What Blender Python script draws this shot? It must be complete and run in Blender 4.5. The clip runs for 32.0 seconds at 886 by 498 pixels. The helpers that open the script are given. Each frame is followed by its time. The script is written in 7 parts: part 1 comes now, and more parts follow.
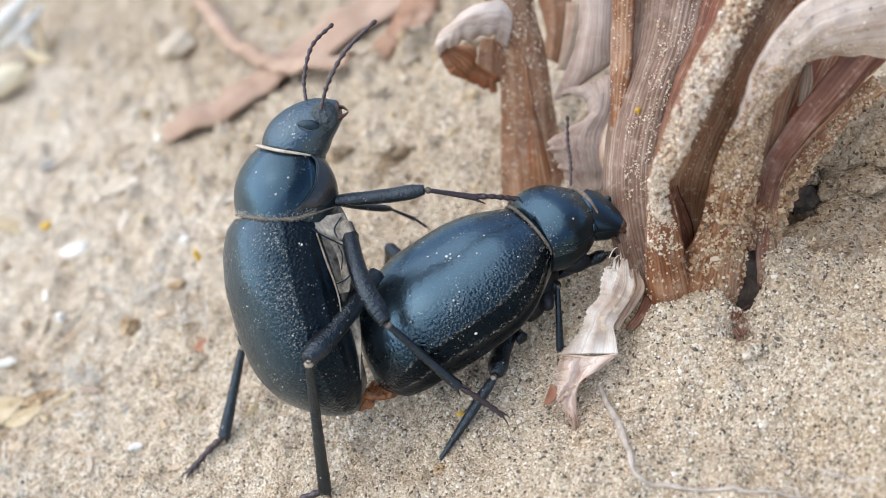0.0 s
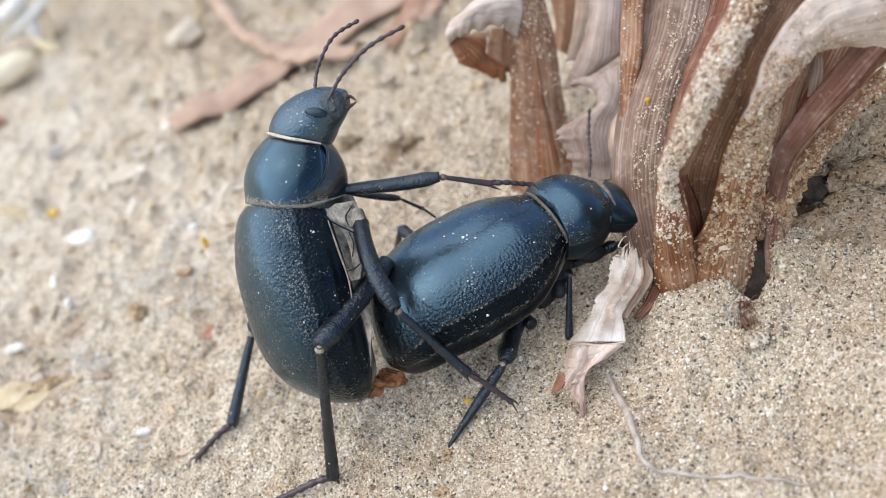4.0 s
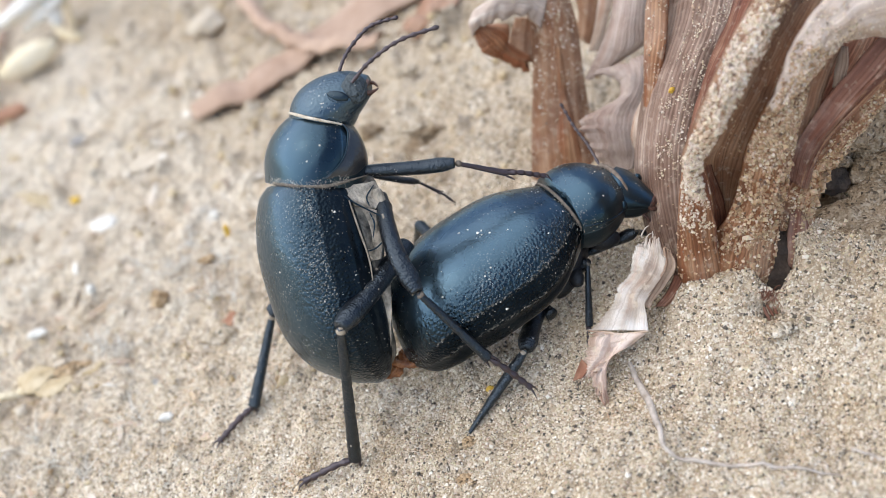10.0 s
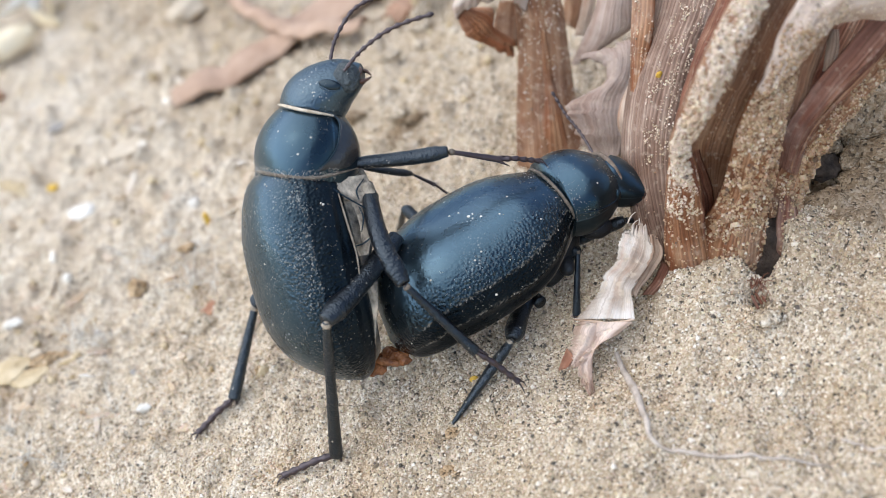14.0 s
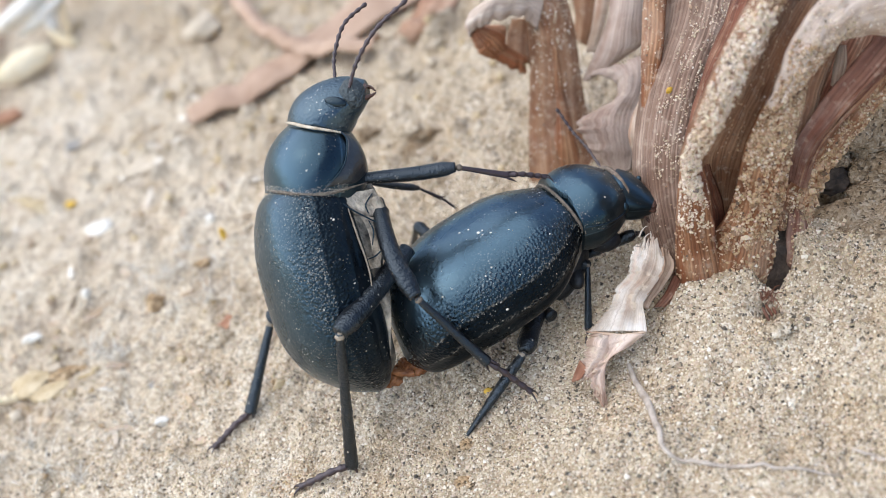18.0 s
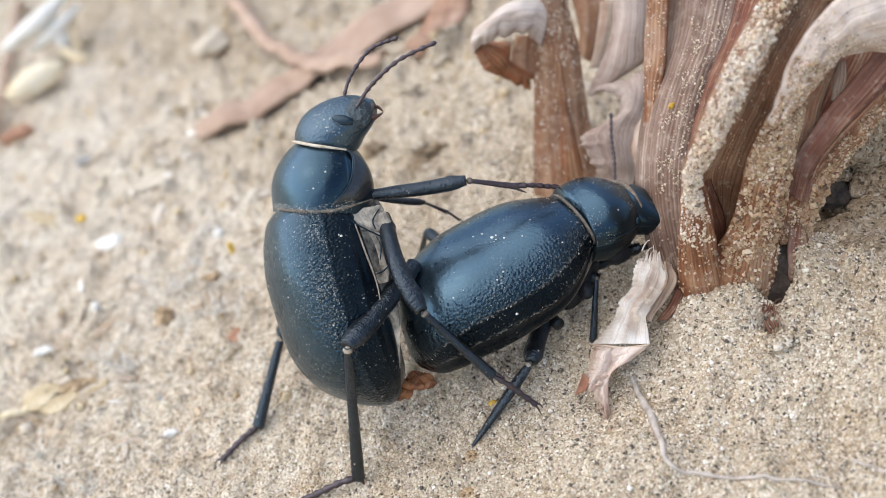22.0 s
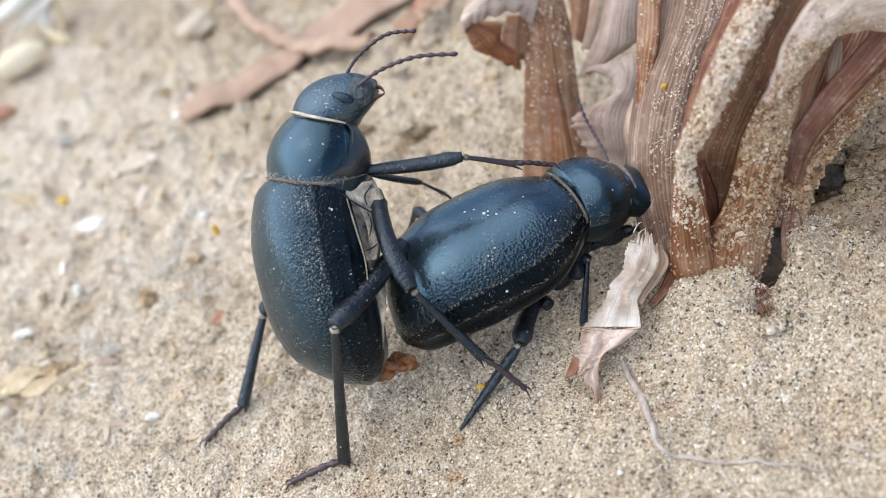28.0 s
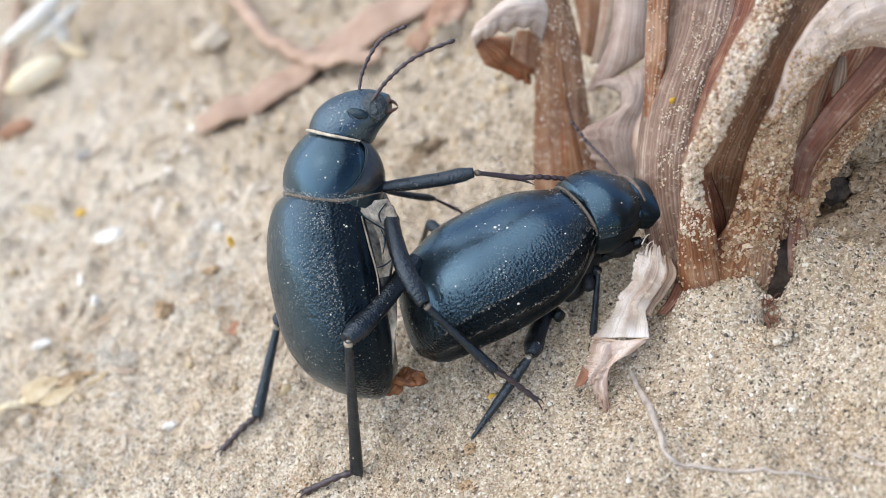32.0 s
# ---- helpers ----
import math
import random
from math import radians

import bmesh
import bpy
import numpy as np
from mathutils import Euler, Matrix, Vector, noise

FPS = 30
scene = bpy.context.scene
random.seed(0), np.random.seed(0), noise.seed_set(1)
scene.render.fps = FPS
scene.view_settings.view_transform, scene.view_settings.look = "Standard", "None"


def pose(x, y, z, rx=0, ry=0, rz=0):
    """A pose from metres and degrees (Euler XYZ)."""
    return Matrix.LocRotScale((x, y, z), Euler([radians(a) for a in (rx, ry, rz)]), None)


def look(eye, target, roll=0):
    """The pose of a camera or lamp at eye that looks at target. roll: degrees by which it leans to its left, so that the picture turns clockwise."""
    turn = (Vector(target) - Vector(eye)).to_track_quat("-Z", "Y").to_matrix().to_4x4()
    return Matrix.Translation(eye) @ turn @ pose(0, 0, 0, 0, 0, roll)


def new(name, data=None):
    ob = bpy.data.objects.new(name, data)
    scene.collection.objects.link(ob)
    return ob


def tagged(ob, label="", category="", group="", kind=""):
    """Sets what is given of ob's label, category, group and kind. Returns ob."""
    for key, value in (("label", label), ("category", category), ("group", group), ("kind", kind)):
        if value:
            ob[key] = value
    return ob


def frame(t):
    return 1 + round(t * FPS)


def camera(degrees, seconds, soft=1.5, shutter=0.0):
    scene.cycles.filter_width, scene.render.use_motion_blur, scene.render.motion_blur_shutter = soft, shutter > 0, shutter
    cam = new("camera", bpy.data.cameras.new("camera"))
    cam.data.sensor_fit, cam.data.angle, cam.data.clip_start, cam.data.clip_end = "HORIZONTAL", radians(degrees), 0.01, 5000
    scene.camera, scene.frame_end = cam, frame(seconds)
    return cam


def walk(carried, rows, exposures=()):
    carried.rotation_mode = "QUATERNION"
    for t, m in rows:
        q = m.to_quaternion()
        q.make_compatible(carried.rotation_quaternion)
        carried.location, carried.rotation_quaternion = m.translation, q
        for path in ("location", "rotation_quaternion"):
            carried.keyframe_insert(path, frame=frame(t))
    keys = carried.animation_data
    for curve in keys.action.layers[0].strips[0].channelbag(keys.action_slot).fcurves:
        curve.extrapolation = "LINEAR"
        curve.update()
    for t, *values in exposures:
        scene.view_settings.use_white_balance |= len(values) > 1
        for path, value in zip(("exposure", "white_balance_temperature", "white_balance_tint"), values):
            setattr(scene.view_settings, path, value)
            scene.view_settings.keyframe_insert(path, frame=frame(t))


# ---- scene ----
MM = 0.001

# ---------- camera ----------
cam = camera(44.0, 32.0, soft=0.75)
cam.data.dof.use_dof = True
cam.data.dof.focus_distance = 0.0965
cam.data.dof.aperture_fstop = 24.0
PATH = [
    (0, pose(0.01065, -0.07506, 0.07416, 51.753, 9.911, -7.931)),
    (0.5, pose(0.01056, -0.07483, 0.07399, 51.605, 9.770, -8.157)),
    (1, pose(0.01077, -0.07463, 0.07393, 51.635, 9.824, -8.051)),
    (1.5, pose(0.01057, -0.07491, 0.07427, 51.710, 9.824, -8.010)),
    (2, pose(0.01024, -0.07519, 0.07391, 51.599, 9.696, -7.887)),
    (2.5, pose(0.00999, -0.07536, 0.07363, 51.562, 9.527, -7.736)),
    (4.5, pose(0.00949, -0.07579, 0.07407, 51.590, 9.540, -7.569)),
    (5, pose(0.00926, -0.07571, 0.07377, 51.391, 9.427, -7.563)),
    (5.5, pose(0.00930, -0.07573, 0.07343, 51.293, 9.366, -7.546)),
    (6, pose(0.00932, -0.07547, 0.07337, 51.130, 9.307, -7.609)),
    (6.5, pose(0.00971, -0.07510, 0.07385, 51.317, 9.523, -7.788)),
    (7, pose(0.00978, -0.07473, 0.07345, 51.198, 9.338, -7.919)),
    (7.5, pose(0.00958, -0.07494, 0.07339, 51.212, 9.304, -7.921)),
    (8, pose(0.00961, -0.07477, 0.07316, 51.089, 9.264, -7.910)),
    (8.5, pose(0.00950, -0.07490, 0.07346, 51.040, 9.308, -7.865)),
    (9, pose(0.00935, -0.07537, 0.07381, 51.384, 9.430, -7.456)),
    (9.5, pose(0.00846, -0.07634, 0.07373, 51.414, 9.439, -6.735)),
    (10, pose(0.00853, -0.07633, 0.07391, 51.460, 9.519, -6.818)),
    (10.5, pose(0.00874, -0.07581, 0.07390, 51.353, 9.486, -7.209)),
    (11, pose(0.00935, -0.07505, 0.07348, 51.168, 9.534, -7.363)),
    (11.5, pose(0.00926, -0.07519, 0.07348, 51.274, 9.526, -7.287)),
    (12, pose(0.00896, -0.07533, 0.07304, 51.175, 9.354, -7.353)),
    (12.5, pose(0.00898, -0.07522, 0.07283, 51.190, 9.293, -7.304)),
    (13, pose(0.00916, -0.07499, 0.07264, 51.035, 9.312, -7.397)),
    (13.5, pose(0.00860, -0.07538, 0.07248, 51.028, 9.023, -7.359)),
    (14, pose(0.00882, -0.07497, 0.07232, 50.915, 9.100, -7.351)),
    (14.5, pose(0.00897, -0.07463, 0.07217, 51.017, 9.078, -7.576)),
    (16.5, pose(0.00841, -0.07527, 0.07180, 51.343, 9.272, -7.266)),
    (17, pose(0.00819, -0.07543, 0.07138, 51.189, 9.066, -7.148)),
    (17.5, pose(0.00824, -0.07574, 0.07200, 51.397, 9.249, -7.014)),
    (18, pose(0.00843, -0.07626, 0.07307, 51.850, 9.564, -7.025)),
    (18.5, pose(0.00806, -0.07748, 0.07384, 52.712, 9.674, -6.659)),
    (19, pose(0.00808, -0.07761, 0.07339, 52.722, 9.546, -6.640)),
    (19.5, pose(0.00777, -0.07786, 0.07313, 52.756, 9.418, -6.594)),
    (20, pose(0.00818, -0.07729, 0.07295, 52.610, 9.465, -6.784)),
    (20.5, pose(0.00874, -0.07676, 0.07345, 52.654, 9.667, -7.111)),
    (21, pose(0.00897, -0.07674, 0.07368, 52.624, 9.833, -7.142)),
    (21.5, pose(0.00860, -0.07702, 0.07353, 52.504, 9.699, -6.933)),
    (22, pose(0.00872, -0.07723, 0.07387, 52.570, 9.865, -6.719)),
    (22.5, pose(0.00850, -0.07739, 0.07347, 52.598, 9.674, -6.730)),
    (23, pose(0.00821, -0.07722, 0.07305, 52.486, 9.460, -6.861)),
    (23.5, pose(0.00843, -0.07664, 0.07279, 52.224, 9.371, -6.968)),
    (24, pose(0.00807, -0.07710, 0.07257, 52.347, 9.238, -6.864)),
    (24.5, pose(0.00824, -0.07670, 0.07286, 52.210, 9.331, -6.974)),
    (25, pose(0.00856, -0.07634, 0.07286, 52.228, 9.417, -7.143)),
    (25.5, pose(0.00868, -0.07637, 0.07276, 52.212, 9.452, -7.144)),
    (27.5, pose(0.00832, -0.07651, 0.07215, 52.208, 9.184, -7.073)),
    (28, pose(0.00830, -0.07644, 0.07206, 52.118, 9.126, -7.062)),
    (28.5, pose(0.00821, -0.07648, 0.07199, 52.144, 9.097, -7.078)),
    (29, pose(0.00850, -0.07608, 0.07207, 52.188, 9.107, -7.317)),
    (29.5, pose(0.00867, -0.07601, 0.07242, 52.170, 9.266, -7.375)),
    (30, pose(0.00859, -0.07586, 0.07221, 52.049, 9.114, -7.432)),
    (30.5, pose(0.00873, -0.07598, 0.07234, 52.077, 9.264, -7.306)),
    (31, pose(0.00838, -0.07661, 0.07300, 52.225, 9.394, -7.082)),
    (31.5, pose(0.00840, -0.07698, 0.07309, 52.281, 9.480, -6.882)),
    (32, pose(0.00835, -0.07775, 0.07330, 52.701, 9.529, -6.606)),
]

walk(cam, PATH, exposures=[(0.0, 1.0), (32.0, 1.0)])

# ---------- world and light ----------
world = bpy.data.worlds.new("world")
scene.world = world
world.use_nodes = True
wn, wl = world.node_tree.nodes, world.node_tree.links
sky = wn.new("ShaderNodeTexSky")
sky.sky_type = "NISHITA"
sky.sun_disc = False
sky.sun_elevation = radians(61)
sky.sun_rotation = radians(-90)
wn["Background"].inputs["Strength"].default_value = 0.105
wl.new(sky.outputs["Color"], wn["Background"].inputs["Color"])
sun_data = bpy.data.lights.new("sun", "SUN")
sun_data.energy, sun_data.angle, sun_data.color = 1.62, radians(112), (1.0, 0.97, 0.92)
sun = new("sun", sun_data)
sun.matrix_world = look((-0.46, 0.0, 0.85), (0, 0, 0))

# ---------- materials ----------
def material(name):
    m = bpy.data.materials.new(name)
    m.use_nodes = True
    return m, m.node_tree.nodes, m.node_tree.links, m.node_tree.nodes["Principled BSDF"]


def ramp(n, stops, mode="LINEAR"):
    r = n.new("ShaderNodeValToRGB")
    r.color_ramp.interpolation = mode
    e = r.color_ramp.elements
    while len(e) < len(stops):
        e.new(0.5)
    for k, (p, c) in enumerate(stops):
        e[k].position = p
        e[k].color = (*c, 1)
    return r


def coords(n, l, scale, kind="Object"):
    tc, mp = n.new("ShaderNodeTexCoord"), n.new("ShaderNodeMapping")
    mp.inputs["Scale"].default_value = scale if isinstance(scale, tuple) else (scale, scale, scale)
    l.new(tc.outputs[kind], mp.inputs["Vector"])
    return mp.outputs["Vector"]


def noise_tex(n, l, vec, scale, detail=4.0, rough=0.55):
    t = n.new("ShaderNodeTexNoise")
    t.inputs["Scale"].default_value, t.inputs["Detail"].default_value, t.inputs["Roughness"].default_value = scale, detail, rough
    l.new(vec, t.inputs["Vector"])
    return t


def cells(n, l, vec, scale, feature="F1"):
    t = n.new("ShaderNodeTexVoronoi")
    t.feature = feature
    t.inputs["Scale"].default_value = scale
    l.new(vec, t.inputs["Vector"])
    return t


def mixed(n, l, fac, a, b, blend="MIX"):
    m = n.new("ShaderNodeMix")
    m.data_type, m.blend_type = "RGBA", blend
    for socket, value in ((m.inputs[0], fac), (m.inputs[6], a), (m.inputs[7], b)):
        if isinstance(value, (int, float)):
            socket.default_value = value
        elif isinstance(value, tuple):
            socket.default_value = (*value, 1)
        else:
            l.new(value, socket)
    return m.outputs[2]


def bumped(n, l, height, strength, distance, normal=None):
    b = n.new("ShaderNodeBump")
    b.inputs["Strength"].default_value, b.inputs["Distance"].default_value = strength, distance
    l.new(height, b.inputs["Height"])
    if normal:
        l.new(normal, b.inputs["Normal"])
    return b.outputs["Normal"]


def sand_material(name, tint):
    m, n, l, p = material(name)
    v = coords(n, l, 1.0)
    c = cells(n, l, v, 3900)
    sep = n.new("ShaderNodeSeparateColor")
    l.new(c.outputs["Color"], sep.inputs[0])
    grain = ramp(n, [(0.0, (0.08, 0.072, 0.06)), (0.06, (0.19, 0.16, 0.125)), (0.11, (0.40, 0.32, 0.23)), (0.5, (0.535, 0.445, 0.33)), (0.85, (0.66, 0.58, 0.465)), (1.0, (0.80, 0.75, 0.66))])
    l.new(sep.outputs[0], grain.inputs[0])
    big = noise_tex(n, l, v, 90, 5)
    tone = ramp(n, [(0.3, (0.88, 0.83, 0.78)), (0.48, (1.0, 0.97, 0.92)), (0.7, (1.10, 1.09, 1.08))])
    l.new(big.outputs["Fac"], tone.inputs[0])
    pale = ramp(n, [(0.0, (0.17, 0.14, 0.11)), (0.08, (0.40, 0.335, 0.26)), (0.18, (0.565, 0.485, 0.375)), (0.5, (0.675, 0.595, 0.475)), (1.0, (0.86, 0.81, 0.72))])
    l.new(sep.outputs[0], pale.inputs[0])
    pos = n.new("ShaderNodeVectorMath")
    pos.operation = "DOT_PRODUCT"
    pos.inputs[1].default_value = (-30, -5, 0)
    l.new(v, pos.inputs[0])
    wob = n.new("ShaderNodeMath")
    wob.operation = "MULTIPLY_ADD"
    wob.inputs[1].default_value = 0.8
    l.new(big.outputs["Fac"], wob.inputs[0])
    # the paler sand colour is a patch, not a half of the world: it ends half a metre out
    square = n.new("ShaderNodeVectorMath")
    square.operation = "DOT_PRODUCT"
    l.new(v, square.inputs[0])
    l.new(v, square.inputs[1])
    ends = n.new("ShaderNodeMath")
    ends.operation = "MULTIPLY_ADD"
    ends.inputs[1].default_value = -55.0
    l.new(square.outputs["Value"], ends.inputs[0])
    l.new(pos.outputs["Value"], ends.inputs[2])
    l.new(ends.outputs[0], wob.inputs[2])
    palefac = ramp(n, [(0.30, (0, 0, 0)), (0.85, (1, 1, 1))])
    l.new(wob.outputs[0], palefac.inputs[0])
    sandcol = mixed(n, l, palefac.outputs[0], grain.outputs[0], pale.outputs[0])
    blot = noise_tex(n, l, v, 210, 4, 0.65)
    stain = ramp(n, [(0.28, (0.86, 0.76, 0.64)), (0.42, (0.98, 0.95, 0.91)), (0.58, (1.0, 1.0, 1.0)), (0.72, (1.16, 1.16, 1.17))])
    l.new(blot.outputs["Fac"], stain.inputs[0])
    col = mixed(n, l, 1.0, sandcol, tone.outputs[0], "MULTIPLY")
    col = mixed(n, l, 0.75, col, mixed(n, l, 1.0, col, stain.outputs[0], "MULTIPLY"))
    col = mixed(n, l, 1.0, col, tint, "MULTIPLY")
    fine = noise_tex(n, l, v, 700, 4)
    h = n.new("ShaderNodeMath")
    h.operation = "SUBTRACT"
    l.new(fine.outputs["Fac"], h.inputs[0])
    l.new(c.outputs["Distance"], h.inputs[1])
    l.new(col, p.inputs["Base Color"])
    p.inputs["Roughness"].default_value = 0.9
    p.inputs["Specular IOR Level"].default_value = 0.25
    l.new(bumped(n, l, h.outputs[0], 1.0, 0.00022), p.inputs["Normal"])
    return m


def grain_material(name, stops):
    m, n, l, p = material(name)
    g = n.new("ShaderNodeNewGeometry")
    r = ramp(n, stops)
    l.new(g.outputs["Random Per Island"], r.inputs[0])
    v = coords(n, l, 1.0)
    k = noise_tex(n, l, v, 4000, 2)
    drift = noise_tex(n, l, v, 170, 5, 0.65)
    warm = ramp(n, [(0.32, (0.93, 0.83, 0.70)), (0.5, (1.0, 0.98, 0.95)), (0.68, (1.10, 1.10, 1.10))])
    l.new(drift.outputs["Fac"], warm.inputs[0])
    col = mixed(n, l, 1.0, r.outputs[0], warm.outputs[0], "MULTIPLY")
    l.new(mixed(n, l, 0.25, col, k.outputs["Color"], "OVERLAY"), p.inputs["Base Color"])
    p.inputs["Roughness"].default_value = 0.6
    return m


def shell_material(name, base, rough, dust, pits, flank=0.0, pit_scale=2600, tint=(0.7, 0.9, 1.0), ior=1.5, spec_cut=0.0, lines=1.0, powder=0.0, rear=0.6):
    """Black insect cuticle: fine relief, pale dust; flank: granules along the sides, by the piece's own coordinates."""
    m, n, l, p = material(name)
    v = coords(n, l, 1.0)
    dirt = cells(n, l, v, 3000)
    spot = ramp(n, [(0.0, (1, 1, 1)), (0.18, (1, 1, 1)), (0.25, (0, 0, 0))])
    l.new(dirt.outputs["Distance"], spot.inputs[0])
    where = noise_tex(n, l, v, 330, 5, 0.7)
    patch = ramp(n, [(0.62 - dust, (0, 0, 0)), (0.80 - dust, (1, 1, 1))])
    l.new(where.outputs["Fac"], patch.inputs[0])
    fine = mixed(n, l, 1.0, spot.outputs[0], patch.outputs[0], "MULTIPLY")
    crumb = cells(n, l, v, 1500)
    big = ramp(n, [(0.0, (1, 1, 1)), (0.12, (1, 1, 1)), (0.15, (0, 0, 0))])
    l.new(crumb.outputs["Distance"], big.inputs[0])
    pick = n.new("ShaderNodeSeparateColor")
    l.new(crumb.outputs["Color"], pick.inputs[0])
    few = ramp(n, [(0.06, (1, 1, 1)), (0.08, (0, 0, 0))])
    l.new(pick.outputs[0], few.inputs[0])
    coarse = mixed(n, l, 1.0, big.outputs[0], few.outputs[0], "MULTIPLY")
    fac = mixed(n, l, 1.0, fine, coarse, "LIGHTEN")
    film = noise_tex(n, l, v, 420, 5)
    haze = ramp(n, [(0.40, base), (0.8, tuple(c * 1.8 + 0.002 for c in base))])
    l.new(film.outputs["Fac"], haze.inputs[0])
    l.new(mixed(n, l, fac, haze.outputs[0], (0.50, 0.46, 0.39)), p.inputs["Base Color"])
    rr = n.new("ShaderNodeMapRange")
    rr.inputs[3].default_value, rr.inputs[4].default_value = rough - 0.08, rough + 0.10
    l.new(film.outputs["Fac"], rr.inputs[0])
    lift = n.new("ShaderNodeMath")
    lift.operation = "MAXIMUM"
    l.new(rr.outputs[0], lift.inputs[0])
    l.new(fac, lift.inputs[1])
    l.new(lift.outputs[0], p.inputs["Roughness"])
    p.inputs["Specular IOR Level"].default_value = 1.0
    p.inputs["Specular Tint"].default_value = (*tint, 1)
    p.inputs["IOR"].default_value = ior
    pit = cells(n, l, v, pit_scale, "SMOOTH_F1")
    wave = noise_tex(n, l, v, 900, 3)
    nrm = bumped(n, l, wave.outputs["Fac"], 0.10, 0.0002)
    if spec_cut:
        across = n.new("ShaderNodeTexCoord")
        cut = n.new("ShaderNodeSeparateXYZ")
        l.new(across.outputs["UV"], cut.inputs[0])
        # Specular level: full on the back, lowest on flanks and underside.
        low, half, third = (1 - 0.93 * spec_cut,) * 3, (1 - 0.45 * spec_cut,) * 3, (1 - 0.72 * spec_cut,) * 3
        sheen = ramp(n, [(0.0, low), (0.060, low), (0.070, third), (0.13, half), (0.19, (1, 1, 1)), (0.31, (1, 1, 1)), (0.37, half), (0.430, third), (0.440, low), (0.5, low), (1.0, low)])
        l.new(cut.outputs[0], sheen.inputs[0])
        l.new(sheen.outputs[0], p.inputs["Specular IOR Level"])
    if flank:
        uv = n.new("ShaderNodeTexCoord")
        sp = n.new("ShaderNodeSeparateXYZ")
        l.new(uv.outputs["UV"], sp.inputs[0])
        band = ramp(n, [(0.0, (0.1, 0.1, 0.1)), (0.035, (1, 1, 1)), (0.115, (0.8, 0.8, 0.8)), (0.17, (0.06, 0.06, 0.06)), (0.33, (0.06, 0.06, 0.06)), (0.385, (0.8, 0.8, 0.8)), (0.465, (1, 1, 1)), (0.5, (0.1, 0.1, 0.1)), (1.0, (0.1, 0.1, 0.1))])
        l.new(sp.outputs[0], band.inputs[0])
        keel = ramp(n, [(0.003, (0, 0, 0)), (0.008, (1, 1, 1)), (0.013, (0, 0, 0)), (0.058, (0, 0, 0)), (0.064, (1, 1, 1)), (0.070, (0, 0, 0)), (0.430, (0, 0, 0)), (0.436, (1, 1, 1)), (0.442, (0, 0, 0)), (0.487, (0, 0, 0)), (0.492, (1, 1, 1)), (0.497, (0, 0, 0))])
        l.new(sp.outputs[0], keel.inputs[0])
        dots = noise_tex(n, l, v, 3800, 2)
        dotted = ramp(n, [(0.50, (0, 0, 0)), (0.60, (0.6 * lines,) * 3)])
        l.new(dots.outputs["Fac"], dotted.inputs[0])
        line = mixed(n, l, 1.0, keel.outputs[0], dotted.outputs[0], "MULTIPLY")
        speck = cells(n, l, v, 5400)
        grit = ramp(n, [(0.0, (1, 1, 1)), (0.24, (1, 1, 1)), (0.36, (0, 0, 0))])
        l.new(speck.outputs["Distance"], grit.inputs[0])
        zone = ramp(n, [(0.060, (0, 0, 0)), (0.068, (1, 1, 1)), (0.105, (0.85, 0.85, 0.85)), (0.16, (0.30, 0.30, 0.30)), (0.34, (0.30, 0.30, 0.30)), (0.395, (0.85, 0.85, 0.85)), (0.432, (1, 1, 1)), (0.440, (0, 0, 0))])
        l.new(sp.outputs[0], zone.inputs[0])
        gather = ramp(n, [(0.34, (0, 0, 0)), (0.58, (powder, powder, powder))])
        l.new(where.outputs["Fac"], gather.inputs[0])
        veil = mixed(n, l, 1.0, mixed(n, l, 1.0, grit.outputs[0], zone.outputs[0], "MULTIPLY"), gather.outputs[0], "MULTIPLY")
        fade = ramp(n, [(0.0, (1, 1, 1)), (0.5, (0.8, 0.8, 0.8)), (0.85, (rear, rear, rear)), (1.0, (0, 0, 0))])
        l.new(sp.outputs[1], fade.inputs[0])
        line = mixed(n, l, 1.0, line, mixed(n, l, 1.0, veil, fade.outputs[0], "MULTIPLY"), "LIGHTEN")
        l.new(mixed(n, l, mixed(n, l, 1.0, fac, line, "LIGHTEN"), haze.outputs[0], (0.50, 0.46, 0.39)), p.inputs["Base Color"])
        gran = cells(n, l, v, 4300, "SMOOTH_F1")
        hh = n.new("ShaderNodeMath")
        hh.operation = "MULTIPLY"
        l.new(gran.outputs["Distance"], hh.inputs[0])
        l.new(band.outputs[0], hh.inputs[1])
        nrm = bumped(n, l, hh.outputs[0], flank, -0.00024, nrm)
    l.new(bumped(n, l, pit.outputs["Distance"], pits, 0.00012, nrm), p.inputs["Normal"])
    return m


def plain_material(name, low, high, scale, rough, relief=0.4, stretch=(1, 1, 1)):
    m, n, l, p = material(name)
    v = coords(n, l, stretch)
    a = noise_tex(n, l, v, scale, 6, 0.6)
    r = ramp(n, [(0.3, low), (0.7, high)])
    l.new(a.outputs["Fac"], r.inputs[0])
    l.new(r.outputs[0], p.inputs["Base Color"])
    p.inputs["Roughness"].default_value = rough
    b = noise_tex(n, l, v, scale * 4, 3)
    l.new(bumped(n, l, b.outputs["Fac"], relief, 0.0002), p.inputs["Normal"])
    return m


